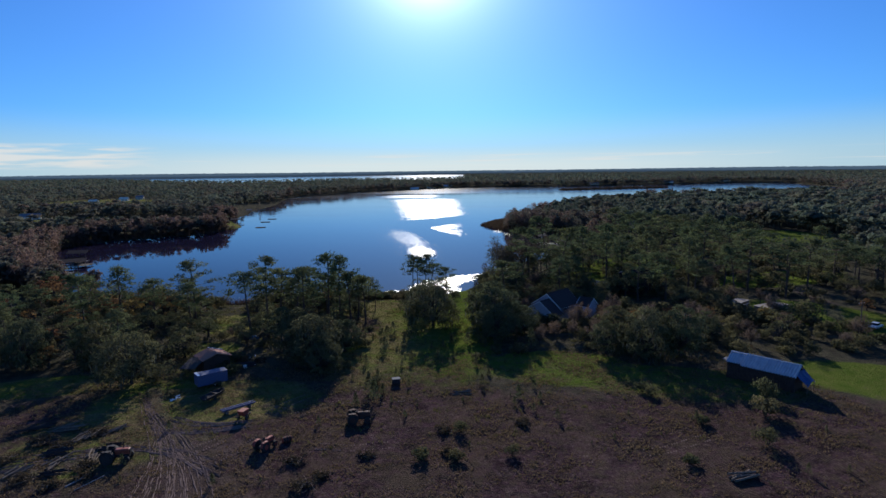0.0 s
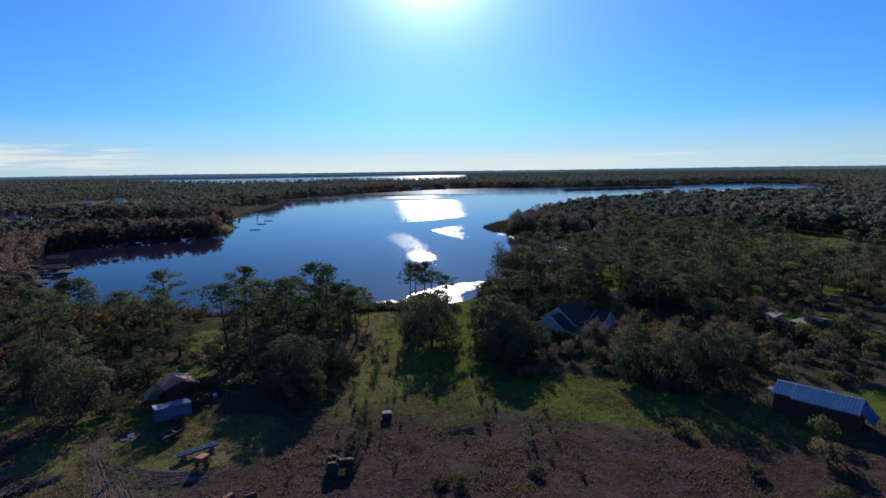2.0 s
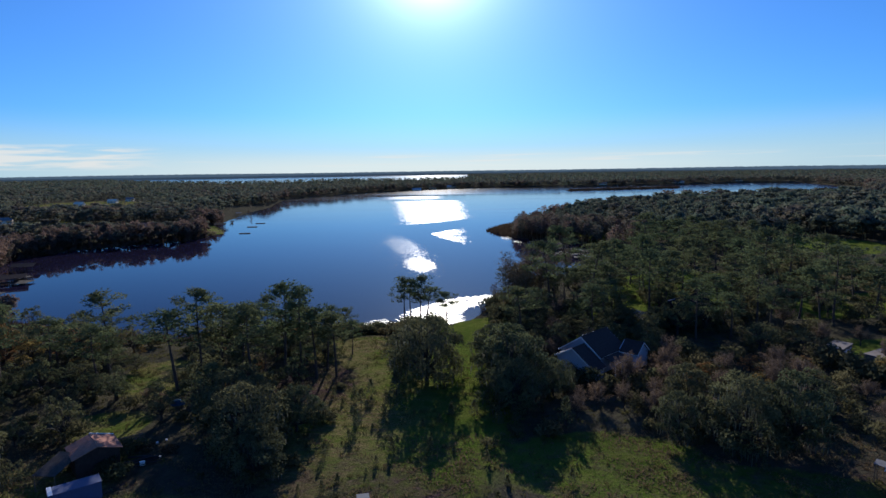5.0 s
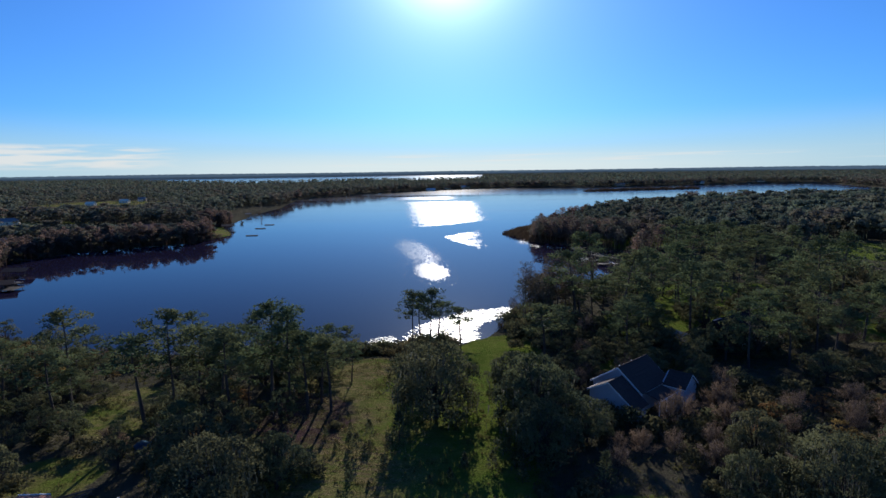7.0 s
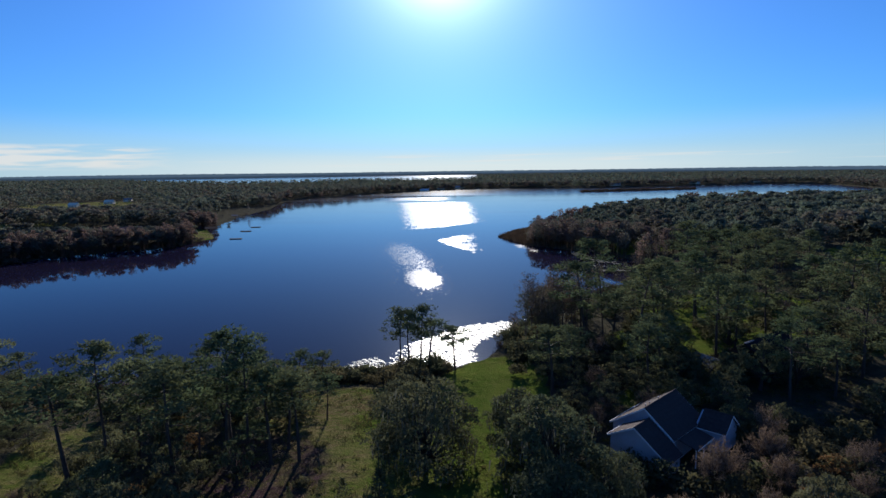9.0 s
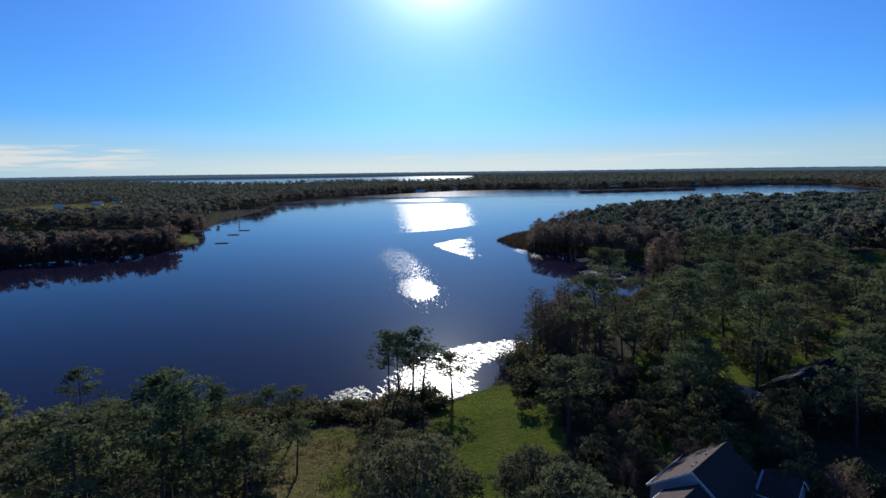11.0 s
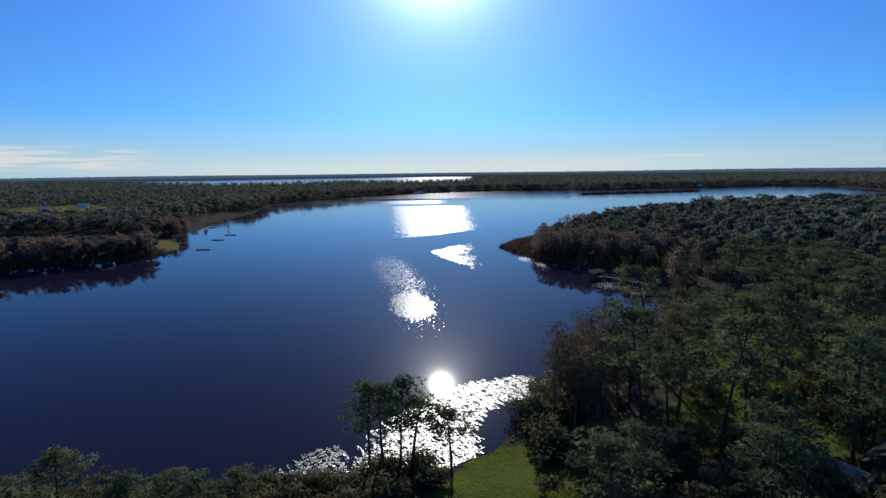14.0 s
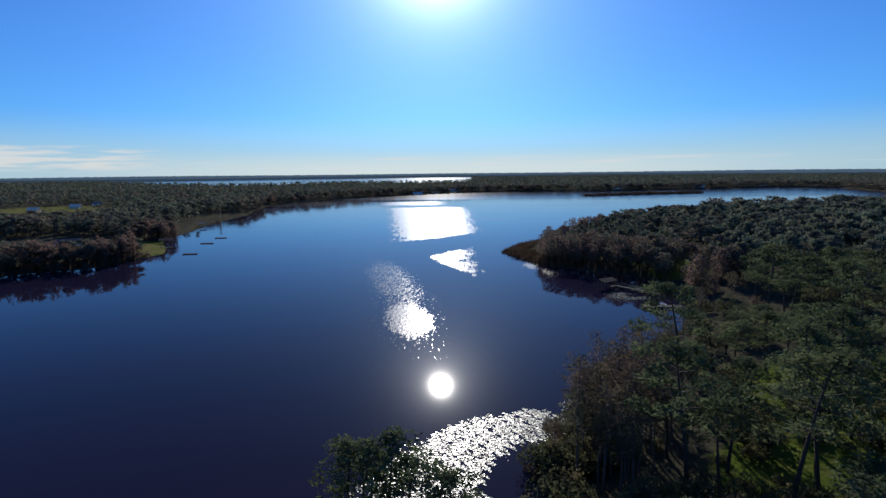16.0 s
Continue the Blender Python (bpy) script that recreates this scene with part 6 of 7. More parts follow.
log_pile(-56.5, 82.5, 30, 12, 3.5, M_DARKSTEEL, "heap of dark scrap metal in weeds", "scrap_heap")
log_pile(-51, 81, 100, 9, 3.0, M_LOG, "heap of weathered timber beside scrap")
log_pile(-53.5, 76.5, 10, 8, 2.6, M_DARKSTEEL, "small heap of dark scrap metal", "scrap_heap")
log_pile(-58.5, 77.0, 60, 8, 3.4, M_LOG, "heap of cut branches on sandy ground")
log_pile(-47.3, 74.0, 68, 2, 4.0, M_GREYROOF, "two long pale poles lying on the ground", "pole_stack")
for _x, _y, _t, _n, _L, _m, _l in ((-60, 90.5, 25, 12, 4.6, M_LOG, "tangle of long cut branches in dark weeds"), (-55.8, 88, 70, 11, 3.6, M_LOG, "heap of broken weathered timber on grass"),
                                   (-60.5, 85.5, 10, 10, 3.2, M_DARKSTEEL, "heap of dark twisted scrap metal"), (-52, 90.4, 50, 8, 3.4, M_LOG, "few rotting logs in rough grass"),
                                   (-65, 91, 40, 10, 4.2, M_DARKSTEEL, "long heap of rusty bars and pipes"), (-49.5, 83.5, 15, 10, 3.8, M_DARKSTEEL, "dark scrap piled behind a tractor"), (-55, 79.5, 80, 9, 3.2, M_LOG, "loose pile of grey boards and poles")):
    log_pile(_x, _y, _t, _n, _L, _m, _l)


def drum(x, y, turn):
    """A rusty red oil drum lying on its side."""
    ob = thing("oil_drum", pose(x, y, z_at(x, y), 0, 0, turn), "rusty red oil drum lying on bare soil", "drum")
    part("shell", rod((-0.65, 0, 0.42), (0.65, 0, 0.42), 0.42, 16), M_OLDPAINT, ob)
    for k in (-0.64, -0.22, 0.22, 0.64):
        part("hoop", rod((k - 0.03, 0, 0.42), (k + 0.03, 0, 0.42), 0.45, 16), M_RED, ob)
    return ob


drum(-23.6, 85.0, 35)
log_pile(-47, 126.5, 40, 14, 5.0, M_LOG, "brush and timber heap behind a shed")
log_pile(-41.5, 120.5, 15, 12, 4.5, M_DARKSTEEL, "tangle of rusty scrap under the oaks", "scrap_heap")
log_pile(-48.5, 102.5, 20, 4, 1.6, M_WHITE, "few white discarded boards in weeds", "board_heap")
log_pile(3.5, 103.5, 5, 5, 5.0, M_LOG, "few fallen grey poles in the field")
log_pile(39, 72, 20, 10, 4.0, M_LOG, "low heap of cut branches in the field")


def lean_to(x, y, turn):
    ob = thing("lean_to", pose(x, y, z_at(x, y), 0, 0, turn), "small lean-to roofed with ribbed grey metal sheets", "shelter")
    for i in range(4):
        part("roof_sheet", rib_sheet(-2.6, 2.2, 2.6, 2.9, -1.55 + 0.78 * i, -0.79 + 0.78 * i, 3, 0.12), M_RUSTTIN, ob)
    for px, h in ((-2.4, 2.2), (2.4, 2.86)):
        for py in (-1.4, 1.4):
            part("post", rod((px, py, -0.1), (px, py, h), 0.05), M_LOG, ob)
    return ob


lean_to(-50.2, 115.3, 86)


def brush_pile(x, y, size, turn, r):
    """A heap of cut branches with dead leaves still on them."""
    ob = thing("brush_pile", pose(x, y, z_at(x, y), 0, 0, turn), "dark heap of cut branches and dead leaves on the ground", "brush pile", "brush piles")
    wood, tips, outs = Wood(), [], []
    for i in range(34):
        a, k = r.uniform(0, 6.28), r.uniform(0.4, 1.0)
        c = r.normal(0, 0.35, 2) * size
        d = np.array([math.cos(a), math.sin(a), r.uniform(-0.1, 0.5)]) * size * k
        base = np.array([c[0], c[1], r.uniform(0.05, 0.5) * size * 0.7])
        wood.limb([base - d * 0.5 * (1, 1, 0.15), base, base + d * 0.8], [0.05, 0.04, 0.012], 4)
        n = 12
        tips.append(base + d * r.uniform(0.1, 0.9, (n, 1)) + r.normal(0, 0.12 * size, (n, 3)) * (1, 1, 0.5))
        outs.append(np.tile(d + (0, 0, 0.2), (n, 1)))
    part("branches", wood.mesh("branches", M_LOG), None, ob)
    v = cards(np.maximum(np.concatenate(tips), (-99, -99, 0.03)), np.concatenate(outs), 0.30, 0.10, r, 1.0)
    tagged(part("dead_leaves", tri_mesh("dead_leaves", v, M_DEADLEAF), None, ob), kind="stuff")
    return ob


M_DEADLEAF = foliage("dead_leaves", (0.060, 0.050, 0.036), (0.085, 0.066, 0.042), 0.3)
_r = np.random.default_rng(311)
for _x, _y, _s in ((-61.5, 85.5, 2.2), (-57.0, 84.2, 1.9), (-54.5, 89.0, 1.6), (-50.4, 78.4, 1.4), (-56.2, 74.6, 1.8), (-52.0, 73.0, 1.5), (-49.0, 75.6, 1.2), (-62.5, 80.0, 1.8),
                   (-20.9, 78.8, 1.7), (-18.2, 72.0, 1.8), (-16.4, 74.6, 1.2), (0.2, 88.0, 1.3), (1.0, 80.6, 1.2), (13.0, 90.4, 1.5), (-10.7, 80.0, 1.2), (-43.4, 124.4, 1.6), (-39.4, 124.0, 1.3)):
    brush_pile(_x, _y, _s, _r.uniform(0, 360), _r)


def tarp_heap(x, y, turn):
    """A small load under a blue sheet, tied down to the grass."""
    ob = thing("tarp_heap", pose(x, y, z_at(x, y) - 0.03, 0, 0, turn), "small load covered with a teal blue sheet in grass", "tarpaulin")
    bm = bmesh.new()
    rows = [[bm.verts.new((i * 0.25, j * 0.25, max(0.03, 0.75 * math.exp(-((i * 0.25) ** 4 + (j * 0.25) ** 4) / 0.7) + 0.05 * math.sin(i * 2.3 + j * 1.7)))) for j in range(-5, 6)] for i in range(-5, 6)]
    for i in range(10):
        for j in range(10):
            bm.faces.new((rows[i][j], rows[i + 1][j], rows[i + 1][j + 1], rows[i][j + 1]))
    part("sheet", bm, M_TEAL, ob)
    for sx in (-1, 1):
        for sy in (-1, 1):
            part("peg", rod((sx * 1.2, sy * 1.2, -0.05), (sx * 1.25, sy * 1.25, 0.12), 0.02, 6), M_STEEL, ob)
    return ob


M_TEAL = plain("teal_sheet", (0.03, 0.085, 0.14), 0.95, 0, 0.2, 2.0, 0.4, 0.03)
M_TEAL.node_tree.nodes["Principled BSDF"].inputs["Specular IOR Level"].default_value = 0.05
M_RUSTTIN.node_tree.nodes["Principled BSDF"].inputs["Specular IOR Level"].default_value = 0.1
tarp_heap(-46.4, 142.2, 20)


def white_bin(x, y, turn, w, label):
    """A discarded lidded bin lying in the weeds."""
    ob = thing("bin", pose(x, y, z_at(x, y), 0, 0, turn), label, "bin", "discarded bins")
    part("body", box(w, w * 0.7, w * 0.8, (0, 0, -0.02), 0.05), M_WHITE, ob)
    part("lid", box(w * 1.06, w * 0.76, 0.06, (0, 0, w * 0.78), 0.02), M_WHITE, ob)
    part("handle", rod((-w * 0.2, -w * 0.36, w * 0.6), (w * 0.2, -w * 0.36, w * 0.6), 0.02, 6), M_DARKSTEEL, ob)
    return ob


white_bin(-41.2, 119.6, 30, 0.65, "white lidded bin standing in shaded weeds")
white_bin(-42.3, 126.2, 70, 0.35, "small white bin lying among scrap")
white_bin(-41.4, 127.3, 10, 0.3, "small white bin lying among scrap")
white_bin(-39.7, 121.6, 50, 0.3, "small white bin lying in shaded weeds")

# ---- on the water ----
for x, y, turn in ((-137.5, 452, 8), (-148, 501, 3), (-151, 532, 5)):
    raft = thing("floating_raft", pose(x, y, WATER_Z, 0, 0, turn), "low dark floating raft on the open lake", "raft", "rafts")
    for k in range(7):
        part("plank", box(7.5, 0.36, 0.1, (0, -1.2 + 0.4 * k, 0.28), 0.01), M_RAFT, raft)
    for k in (-1, 1):
        part("float", rod((-3.6, k * 0.9, 0.05), (3.6, k * 0.9, 0.05), 0.32, 10), M_RAFT, raft)


def dock(x, y, turn, L, W=1.6, rails=False, label="weathered grey plank dock on posts", head=0.0, high=0.7):
    """A plank dock on posts that begins at the shore and runs out along its own x."""
    ob = thing("dock", pose(x, y, WATER_Z, 0, 0, turn), label, "dock", "docks")
    n = int(L / 0.3)
    plank = None
    for i in range(n):
        at = (i * 0.3 + 0.15, 0, high)
        if plank is None:
            plank = part("plank", box(0.27, W, 0.06, at, 0.0), M_PLANK, ob)
            first = at[0]
        else:
            o = new("plank", plank.data)
            o.parent, o.location = ob, (at[0] - first, 0, 0)
    for k in (-1, 1):
        part("beam", box(L, 0.12, 0.16, (L / 2, k * W * 0.4, high - 0.17), 0.01), M_LOG, ob)
    m = max(2, int(L / 2.6))
    for i in range(m + 1):
        for k in (-1, 1):
            part("post", rod((i * L / m, k * W * 0.46, -2.2), (i * L / m, k * W * 0.46, high + (1.25 if rails else 0.35)), 0.09, 7), M_LOG, ob)
    if rails:
        for k in (-1, 1):
            part("rail", box(L, 0.06, 0.12, (L / 2, k * W * 0.46, high + 1.05), 0.01), M_LOG, ob)
    if head:
        part("platform", box(head, head * 1.3, 0.1, (L + head / 2 - 0.02, 0, high - 0.04), 0.02), M_PLANK, ob)
        for sx in (0.15, 0.85):
            for k in (-1, 1):
                part("post", rod((L + head * sx, k * head * 0.6, -2.2), (L + head * sx, k * head * 0.6, high + 0.5), 0.09, 7), M_LOG, ob)
    return ob


def boat_shelter(x, y, turn, L=8, W=5, roof=None, label="open-sided boat shelter on posts over the water"):
    ob = thing("boat_shelter", pose(x, y, WATER_Z, 0, 0, turn), label, "boat shelter", "boat shelters")
    for i in range(4):
        for k in (-1, 1):
            part("post", rod((-L / 2 + 0.2 + i * (L - 0.4) / 3, k * (W / 2 - 0.2), -2.0), (-L / 2 + 0.2 + i * (L - 0.4) / 3, k * (W / 2 - 0.2), 2.6), 0.1, 7), M_LOG, ob)
    for k in (-1, 1):
        part("roof_slope", prism([(-L / 2 - 0.3, 0), (L / 2 + 0.3, 0), (L / 2 + 0.3, 0.1), (-L / 2 - 0.3, 0.1)], 0, W / 2 + 0.5), roof or M_GREYROOF, ob).matrix_basis = Matrix.Translation((0, 0, 3.5)) @ Matrix.Rotation(radians(-18 if k > 0 else 198), 4, "X") @ (Matrix.Identity(4) if k > 0 else Matrix.Translation((0, 0, -0.1)))
    part("walkway", box(L, 1.0, 0.1, (0, -W / 2 + 0.4, 0.6), 0.02), M_PLANK, ob)
    return ob


# the cove's pier, with its landing and small boats
dock(75.5, 331, 122, 22, 1.1, True, "long weathered pier with a handrail across the cove")
dock(75, 315, 175, 9, 2.2, False, "low grey dock with pale planks at the cove", 3.0)
boat(70.5, 321, WATER_Z, 100, M_WHITE, "white rowing boat moored beside the dock", 4.2, 1.5, 0.6, False)
boat_shelter(60, 349, 36, 7, 5, M_DARKROOF, "dark-roofed boat shelter on posts in the cove")
# the small landing among the lily pads
dock(25, 229, 160, 5.0, 1.6, False, "low brown dock reaching into the lily pads", 2.4, 0.45)
# docks and shelters along the far bank
dock(-196, 290, -20, 22, 2.0, False, "long grey dock with a broad head", 5.0)
dock(-185, 268, 8, 17, 2.0, False, "grey plank dock on posts", 6.0)
dock(-170, 245, 15, 10, 1.8, False, "short grey plank dock", 4.0)
boat_shelter(-170, 272, 30, 9, 7, M_WOODWALL, "dark-roofed boat shelter at the dock")
boat_shelter(-186, 302, 10, 9, 7, M_WOODWALL, "dark-roofed boat shelter at the dock")
boat(-176, 283, WATER_Z, 10, M_WHITE, "white motor boat moored at the dock", 6, 2.2, 0.9, False)
boat_shelter(-173, 501, 15, 8, 6, M_WOODWALL, "dark boat shelter at the grassy point")
dock(-166, 478, 10, 7, 1.6, False, "short grey plank dock off the grassy point")
dock(-203, 634, 10, 8, 1.6, False, "small grey plank dock off the marshy bank")
boat_shelter(-200, 622, 10, 5, 4, M_GREYROOF, "pale-roofed boat shelter on posts")

# houses on the farther banks
for x, y, turn, L, W, wall, roof, label in (
        (-263, 385, 20, 14, 9, M_SIDING, M_GREYROOF, "white far-bank house with a pale roof"),
        (-215, 470, 40, 13, 9, M_SIDING, M_BROWNROOF, "white far-bank house with a brown roof"),
        (-232, 330, 15, 14, 9, M_SIDING, M_GREYROOF, "white far-bank house set in lawns"),
        (-475, 815, 5, 11, 8, M_CREAM, M_CREAM, "long white farm building with a metal roof"),
        (-470, 885, 5, 12, 8, M_CREAM, M_CREAM, "long white farm building with a metal roof"),
        (-473, 938, 10, 11, 8, M_CREAM, M_GREYROOF, "pale farm building in a clearing"),
        (-374, 541, 30, 16, 10, M_CREAM, M_GREYROOF, "white house in a clearing"),
        (-52, 1262, 8, 18, 11, M_CREAM, M_TIN, "white house on the far shore"),
        (-20, 1330, 8, 14, 10, M_CREAM, M_TILE, "white house on the far shore with a red roof"),
        (20, 1372, 8, 18, 10, M_CREAM, M_TIN, "white house on the far shore"),
        (366, 1395, 5, 22, 11, M_CREAM, M_TIN, "white house on the far shore"),
        (560, 1445, 5, 24, 11, M_CREAM, M_TIN, "white house on the far shore"),
        (735, 1520, 5, 26, 11, M_CREAM, M_TILE, "white house on the far shore with a red roof"),
        (124, 391, -20, 11, 7, M_CREAM, M_GREYROOF, "pale-roofed house among the peninsula's trees"),
        (68, 478, 30, 9, 7, M_WOODWALL, M_TILE, "small red-roofed house near the peninsula's tip"),
        ):
    gable_house("house", x, y, turn + 90, L, W, 3.0, 5.6, wall, roof, label)


# ---- lily pads, reeds and grass ----
def lily_pads():
    r = np.random.default_rng(55)
    bed = [(-25, 194), (-22.5, 197.5), (-19, 204.5), (-16, 206), (-12.3, 202.8), (-11, 209), (-8, 217.5), (-3, 224.5), (2, 230), (6.5, 233.5), (12.3, 235.5), (17.5, 238),
           (21, 234.5), (25, 242.5), (29, 247), (27, 232), (22, 226.5), (19, 224.2), (13.6, 225.2), (8.8, 218.7), (5.6, 211), (7.2, 204), (4, 198), (-10, 195), (-18, 193)]
    c = np.stack([r.uniform(-27, 30, 60000), r.uniform(192, 249, 60000)], 1)
    x, y = c[:, 0], c[:, 1]
    rag = np.sin(x * 1.7 + 1.3 * np.sin(y * 0.9)) * np.sin(y * 1.5 + x * 0.4) + 0.6 * np.sin(x * 3.9 + y * 2.3)
    inside = shore_distance(x, y, bed) + 0.7 * rag + r.normal(0, 0.35, len(c)) < 0
    sparse = (rag > 0.75) | ((x < -8) & (x > -13.5) & (rag > -0.35)) | ((x < -8) & (rag > 0.3))
    keep = inside & ~(sparse & (r.random(len(c)) < 0.85)) & (shore(x, y) < 0.3)
    pts = [tuple(p) for p in c[keep][:10500]]
    # Cove pads at (72.5, 345) are added to imitate bright water behind the pier.
    for cx, cy, rx, ry, n in ((57, 288, 6, 11, 260), (40.0, 401, 3.0, 8, 420), (45.5, 382, 2.6, 8, 330), (61, 334, 4, 8, 700), (66, 330, 6, 3, 300), (72.5, 345, 4.0, 7, 1300), (-60, 193, 18, 4, 500)):
        q = r.normal(size=(n, 2)) * (rx * 0.55, ry * 0.55) + (cx, cy)
        pts += [tuple(p) for p in q[shore(q[:, 0], q[:, 1]) < 0]]
    pts = np.array(pts)
    n = len(pts)
    k = 7
    a = np.linspace(0.25, 2 * math.pi - 0.25, k)
    turn = r.uniform(0, 6.28, (n, 1))
    rad = r.uniform(0.08, 0.18, (n, 1))
    tx, ty = r.normal(0, 0.06, (n, 1)), r.normal(0, 0.06, (n, 1))
    ex, ey = np.cos(a[None] + turn) * rad, np.sin(a[None] + turn) * rad
    z0 = WATER_Z + 0.03 + r.uniform(0, 0.05, (n, 1))
    ring = np.stack([pts[:, :1] + ex, pts[:, 1:] + ey, z0 + ex * tx + ey * ty + 0.01], -1)
    cen = np.concatenate([pts, z0], 1)[:, None]
    v = np.concatenate([cen, ring], 1).reshape(-1, 3)
    o = (np.arange(n) * (k + 1))[:, None, None]
    f = np.stack([np.zeros(k - 1, int), np.arange(1, k), np.arange(2, k + 1)], 1)[None] + o
    me = mesh_from("lily_pads", v, f.reshape(-1, 3), M_PAD)
    tagged(new("lily_pads", me), "glossy lily pads floating thickly along the near shore, some added behind the pier as bright water", "lily pads", kind="stuff")


lily_pads()


def blades_field(name, label, places, height, width, mat, per, rng, spread=0.35, patch=0.25):
    c = np.repeat(np.asarray(places), per, 0) + rng.normal(0, patch, (len(places) * per, 2))
    z = np.maximum(land(c[:, 0], c[:, 1]), WATER_Z - 0.3) - 0.03
    base = np.concatenate([c, z[:, None]], 1)
    h = height * np.repeat(rng.uniform(0.5, 1.3, (len(places), 1)), per, 0)
    v = blades(base, np.tile((0, 0, 1.0), (len(base), 1)), 1.0, width, rng, spread).reshape(-1, 3, 3)
    v[:, 2] = base + (v[:, 2] - base) * h
    me = mesh_from(name, v.reshape(-1, 3), np.arange(len(v) * 3).reshape(-1, 3), mat)
    return tagged(new(name, me), label, "grass", kind="stuff")


M_DRY = foliage("dead_weeds", (0.20, 0.130, 0.088), (0.165, 0.122, 0.066), 0.35)
G = np.random.default_rng(77)
# reeds at the water's edge and on the peninsula's tip
c = np.stack([G.uniform(-130, 60, 60000), G.uniform(180, 300, 60000)], 1)
d = shore(c[:, 0], c[:, 1])
c = c[(d > -0.8) & (d < 2.6) & ~((c[:, 0] > -3) & (c[:, 0] < 14) & (c[:, 1] < 215))][:900]
blades_field("reeds", "brown reeds and sedge along the near shore", c, 1.5, 0.06, M_REED, 14, G, 0.22, 0.5)
c = np.stack([G.uniform(25, 75, 60000), G.uniform(395, 500, 60000)], 1)
d = shore(c[:, 0], c[:, 1])
c = c[(d > -1.5) & (d < 9)][:900]
blades_field("reeds", "dense brown reed bed on the peninsula's tip", c, 2.0, 0.20, M_REED, 12, G, 0.18, 0.8)
c = np.stack([G.uniform(215, 505, 30000), G.uniform(1120, 1260, 30000)], 1)
c = c[shore(c[:, 0], c[:, 1]) > 0][:900]
blades_field("reeds", "dark reeds on a low marshy spit", c, 2.5, 0.7, M_REED, 8, G, 0.2, 2.0)
# dead weeds and clods turned up over the field
c = np.stack([G.uniform(-80, 85, 26000), G.uniform(60, 128, 26000)], 1)
keep = (np.sin(c[:, 0] * 0.33 + 2 * np.sin(c[:, 1] * 0.21)) * np.sin(c[:, 1] * 0.37 + c[:, 0] * 0.11) + G.normal(0, 0.45, 26000) > 0.25) & ~((c[:, 0] > 70) & (c[:, 1] > 88))
blades_field("dead_weeds", "flattened dead weeds and clods on ploughed soil", c[keep], 0.36, 0.10, M_DRY, 8, G, 1.1, 0.45)
# rough grass on the field and meadow
c = np.stack([G.uniform(-75, 80, 9000), 200 - 120 * G.beta(1.0, 1.6, 9000)], 1)
keep = (shore(c[:, 0], c[:, 1]) > 2) & (np.sin(c[:, 0] * 0.5 + np.sin(c[:, 1] * 0.3)) * np.sin(c[:, 1] * 0.45) + G.normal(0, 0.5, 9000) > -0.1) & ~((c[:, 0] > 2) & (c[:, 0] < 20) & (c[:, 1] > 168)) & ~((c[:, 0] > 68) & (c[:, 1] > 85) & (c[:, 1] < 122))
blades_field("rough_grass", "tufts of rough dry and green grass", c[keep], 0.5, 0.08, M_GRASS, 9, G, 0.5, 0.3)
# raked hay on the meadow's western half
M_HAY = foliage("cut_hay", (0.24, 0.185, 0.095), (0.32, 0.25, 0.13), 0.35)
c = np.stack([G.uniform(-26, -2, 6000), G.uniform(132, 186, 6000)], 1)
keep = (np.sin((c[:, 0] * 0.79 + c[:, 1] * 0.62) * 2.1) + G.normal(0, 0.7, 6000) > 0.35) & (np.sin(c[:, 0] * 0.21 + 1.0) * np.sin(c[:, 1] * 0.17) + G.normal(0, 0.3, 6000) > 0.15)
blades_field("hay", "loose rows of pale cut hay on the meadow", c[keep], 0.28, 0.09, M_HAY, 6, G, 1.2, 0.3)


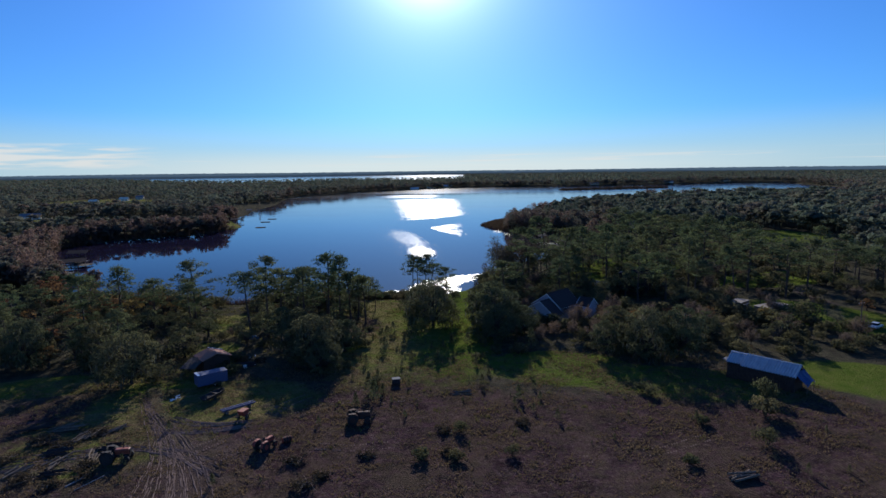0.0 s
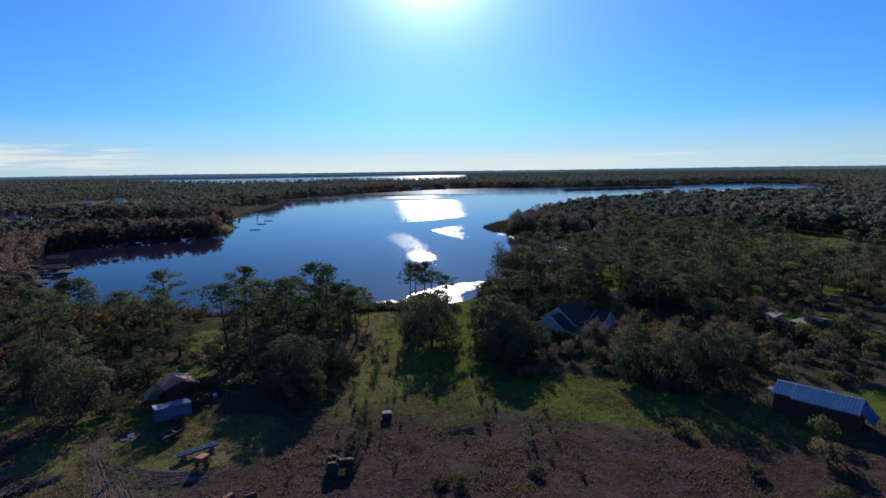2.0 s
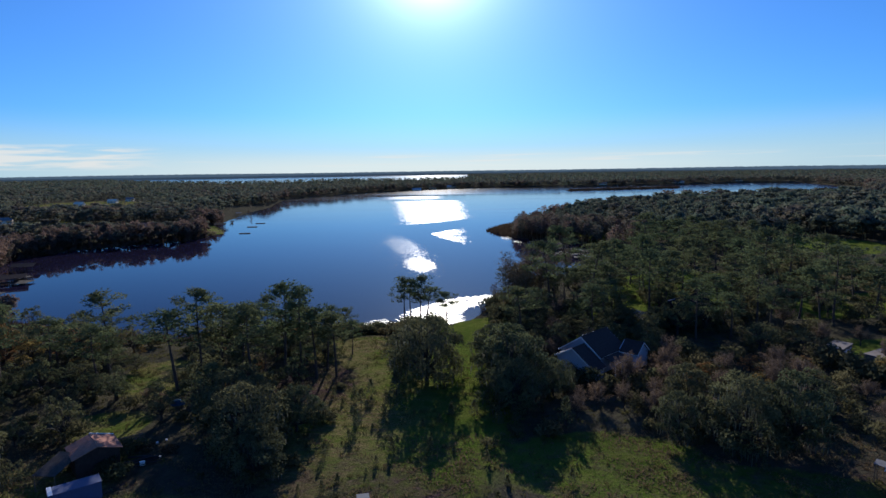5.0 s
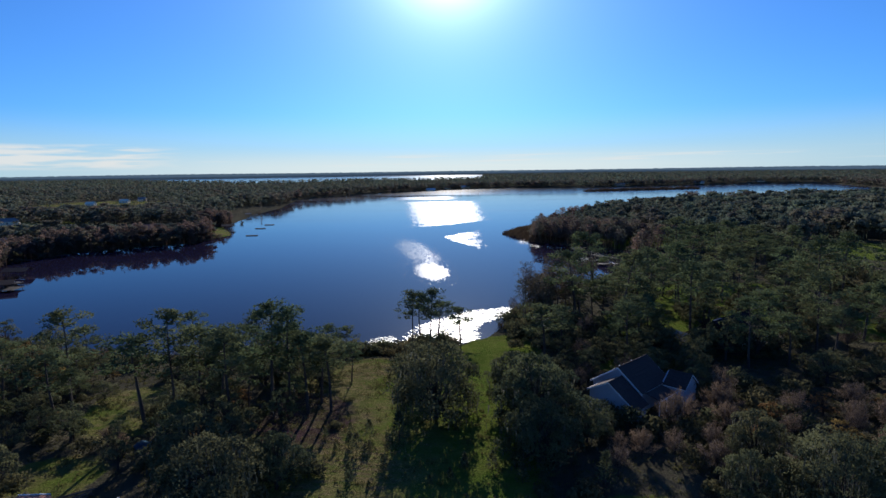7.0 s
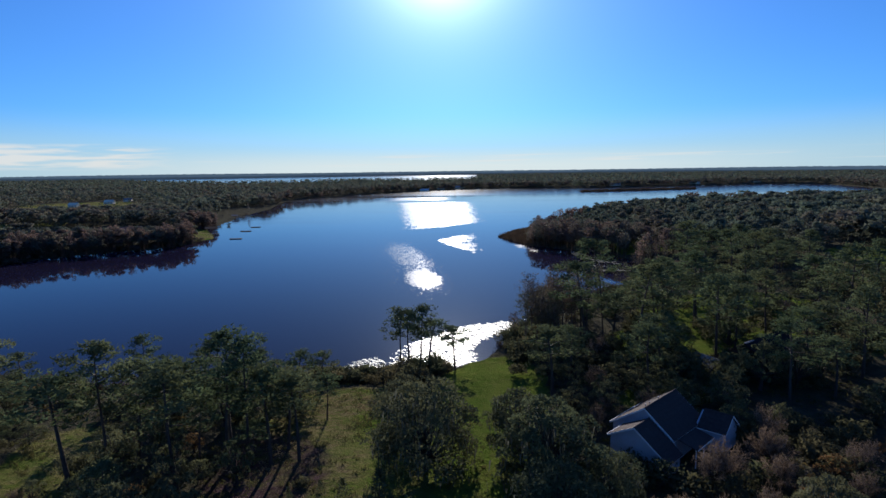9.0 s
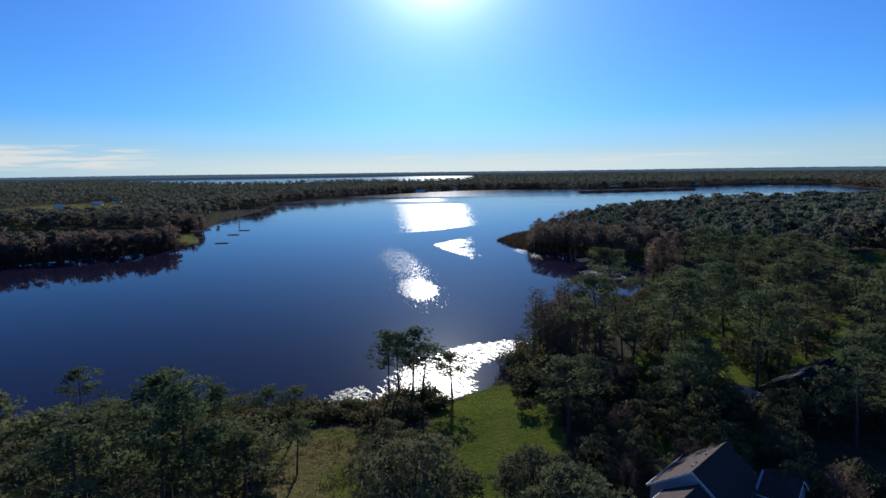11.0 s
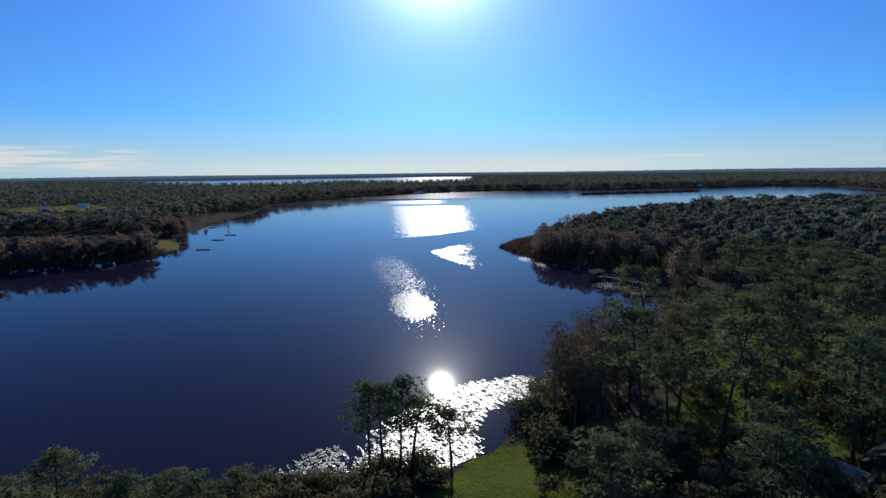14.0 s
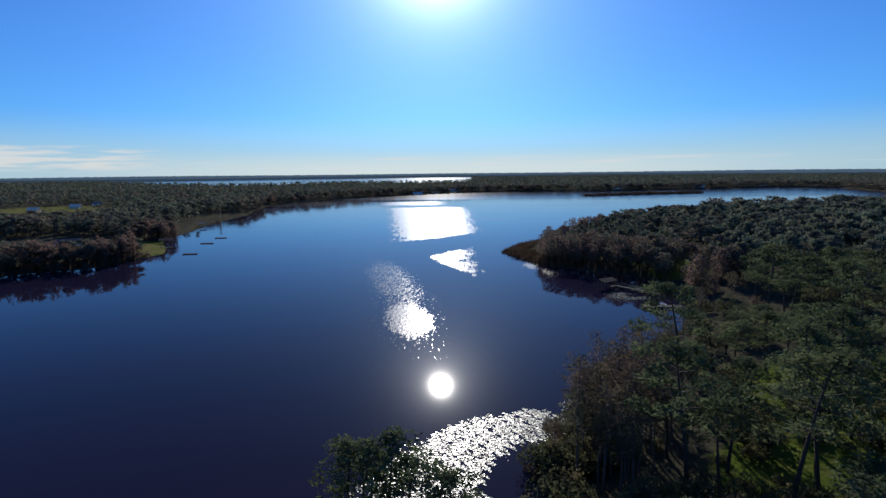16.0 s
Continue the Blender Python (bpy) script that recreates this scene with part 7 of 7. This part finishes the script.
def wheel_ruts():
    """Ridges of pale sand thrown up by wheels, in bundles that fan out over the field."""
    r = np.random.default_rng(31)
    v, f = [], []

    def ridge(pts, wide, high):
        pts = np.asarray(pts, float)
        k = np.linspace(0, len(pts) - 1, 60)
        x, y = np.interp(k, range(len(pts)), pts[:, 0]), np.interp(k, range(len(pts)), pts[:, 1])
        for _ in range(10):
            x[1:-1], y[1:-1] = (x[:-2] + 2 * x[1:-1] + x[2:]) / 4, (y[:-2] + 2 * y[1:-1] + y[2:]) / 4
        x, y = x + r.normal(0, 0.03, 60), y + r.normal(0, 0.03, 60)
        dx, dy = np.gradient(x), np.gradient(y)
        n = np.hypot(dx, dy) + 1e-6
        nx, ny = -dy / n, dx / n
        z = land(x, y) + 0.05
        w = wide * np.clip(r.uniform(0.4, 1.2, 60), 0, 1) * np.minimum(1, np.minimum(np.arange(60), np.arange(59, -1, -1)) / 8)
        o = len(v)
        for a, b, c, p, q, h in zip(x, y, z, nx * w, ny * w, high * r.uniform(0.5, 1.0, 60)):
            v.extend([(a - p, b - q, c - 0.06), (a, b, c + h), (a + p, b + q, c - 0.06)])
        for i in range(59):
            if r.random() < 0.76:
                j = o + 3 * i
                f.extend([(j, j + 1, j + 4, j + 3), (j + 1, j + 2, j + 5, j + 4)])

    for k in range(26):
        o, w = r.normal(0, 1.3), r.uniform(-3.2, 3.2)
        start = r.uniform(0, 0.5)
        path = [(-54.5 + 0.4 * o, 104), (-49.5 + 0.6 * o, 96), (-43.5 + o + 0.3 * w, 88), (-38.5 + o + 0.9 * w, 79), (-35 + o + 1.5 * w, 70), (-33 + o + 2 * w, 60)]
        ridge(path[int(start * 3):], 0.10, 0.05)
    for k in range(16):
        o = r.uniform(-2.5, 2.5)
        ridge([(-46 + 0.5 * o, 93 + o), (-41 + 0.6 * o, 90.5 + o), (-36, 90.5 + 0.8 * o), (-31, 92 + 0.6 * o)], 0.15, 0.05)
    for k in range(9):
        o = r.uniform(-3, 3)
        ridge([(-62, 79 + o), (-54, 82 + o * 0.6), (-46, 84 + 0.3 * o), (-38, 82 + o * 0.5), (-30, 76 + o)], 0.15, 0.05)

    def tread(pts, gauge, bar):
        """A ladder of lug marks left by a tractor tyre."""
        pts = np.asarray(pts, float)
        t = np.linspace(0, len(pts) - 1, 400)
        x, y = np.interp(t, range(len(pts)), pts[:, 0]), np.interp(t, range(len(pts)), pts[:, 1])
        for _ in range(400):
            x[1:-1], y[1:-1] = (x[:-2] + x[2:]) / 2, (y[:-2] + y[2:]) / 2
        run = np.concatenate([[0], np.cumsum(np.hypot(np.diff(x), np.diff(y)))])
        for d in np.arange(0.3, run[-1] - 0.3, 0.46):
            if r.random() < 0.3 or math.sin(d * 0.33 + gauge * 9 + pts[0][0]) < -0.2:
                continue
            a, b = np.interp(d, run, x), np.interp(d, run, y)
            a2, b2 = np.interp(d + 0.2, run, x), np.interp(d + 0.2, run, y)
            ux, uy = (a2 - a) / 0.2, (b2 - b) / 0.2
            for s in (-gauge, gauge):
                px, py = a - uy * s, b + ux * s
                z = float(land(np.array([px]), np.array([py]))[0]) + 0.05
                o = len(v)
                for e in (-bar, bar):
                    cx, cy = px - uy * e + ux * e * 0.4, py + ux * e + uy * e * 0.4
                    v.extend([(cx - ux * 0.12, cy - uy * 0.12, z - 0.06), (cx, cy, z + 0.06), (cx + ux * 0.12, cy + uy * 0.12, z - 0.06)])
                f.extend([(o, o + 1, o + 4, o + 3), (o + 1, o + 2, o + 5, o + 4)])

    tread([(-40, 78), (-37.5, 82), (-31, 89.5), (-27, 101), (-21, 106), (-12, 107)], 0.9, 0.24)
    tread([(-33, 79), (-28, 86), (-24, 96), (-18, 101), (-6, 101)], 0.9, 0.24)
    tread([(-22, 84), (-14, 82.5), (-6, 84)], 0.9, 0.2)
    tread([(20, 78), (32, 80), (46, 86)], 0.9, 0.18)
    me = mesh_from("wheel_ruts", v, f, M_SAND)
    return tagged(new("wheel_ruts", me), "pale sandy wheel ruts and tread marks across the field", "ruts", kind="stuff")


M_SAND = plain("dry_sand", (0.185, 0.136, 0.118), 1.0, 0, 0.35, 1.4, 0.4, 0.02)
M_SAND.node_tree.nodes["Principled BSDF"].inputs["Specular IOR Level"].default_value = 0.0
wheel_ruts()
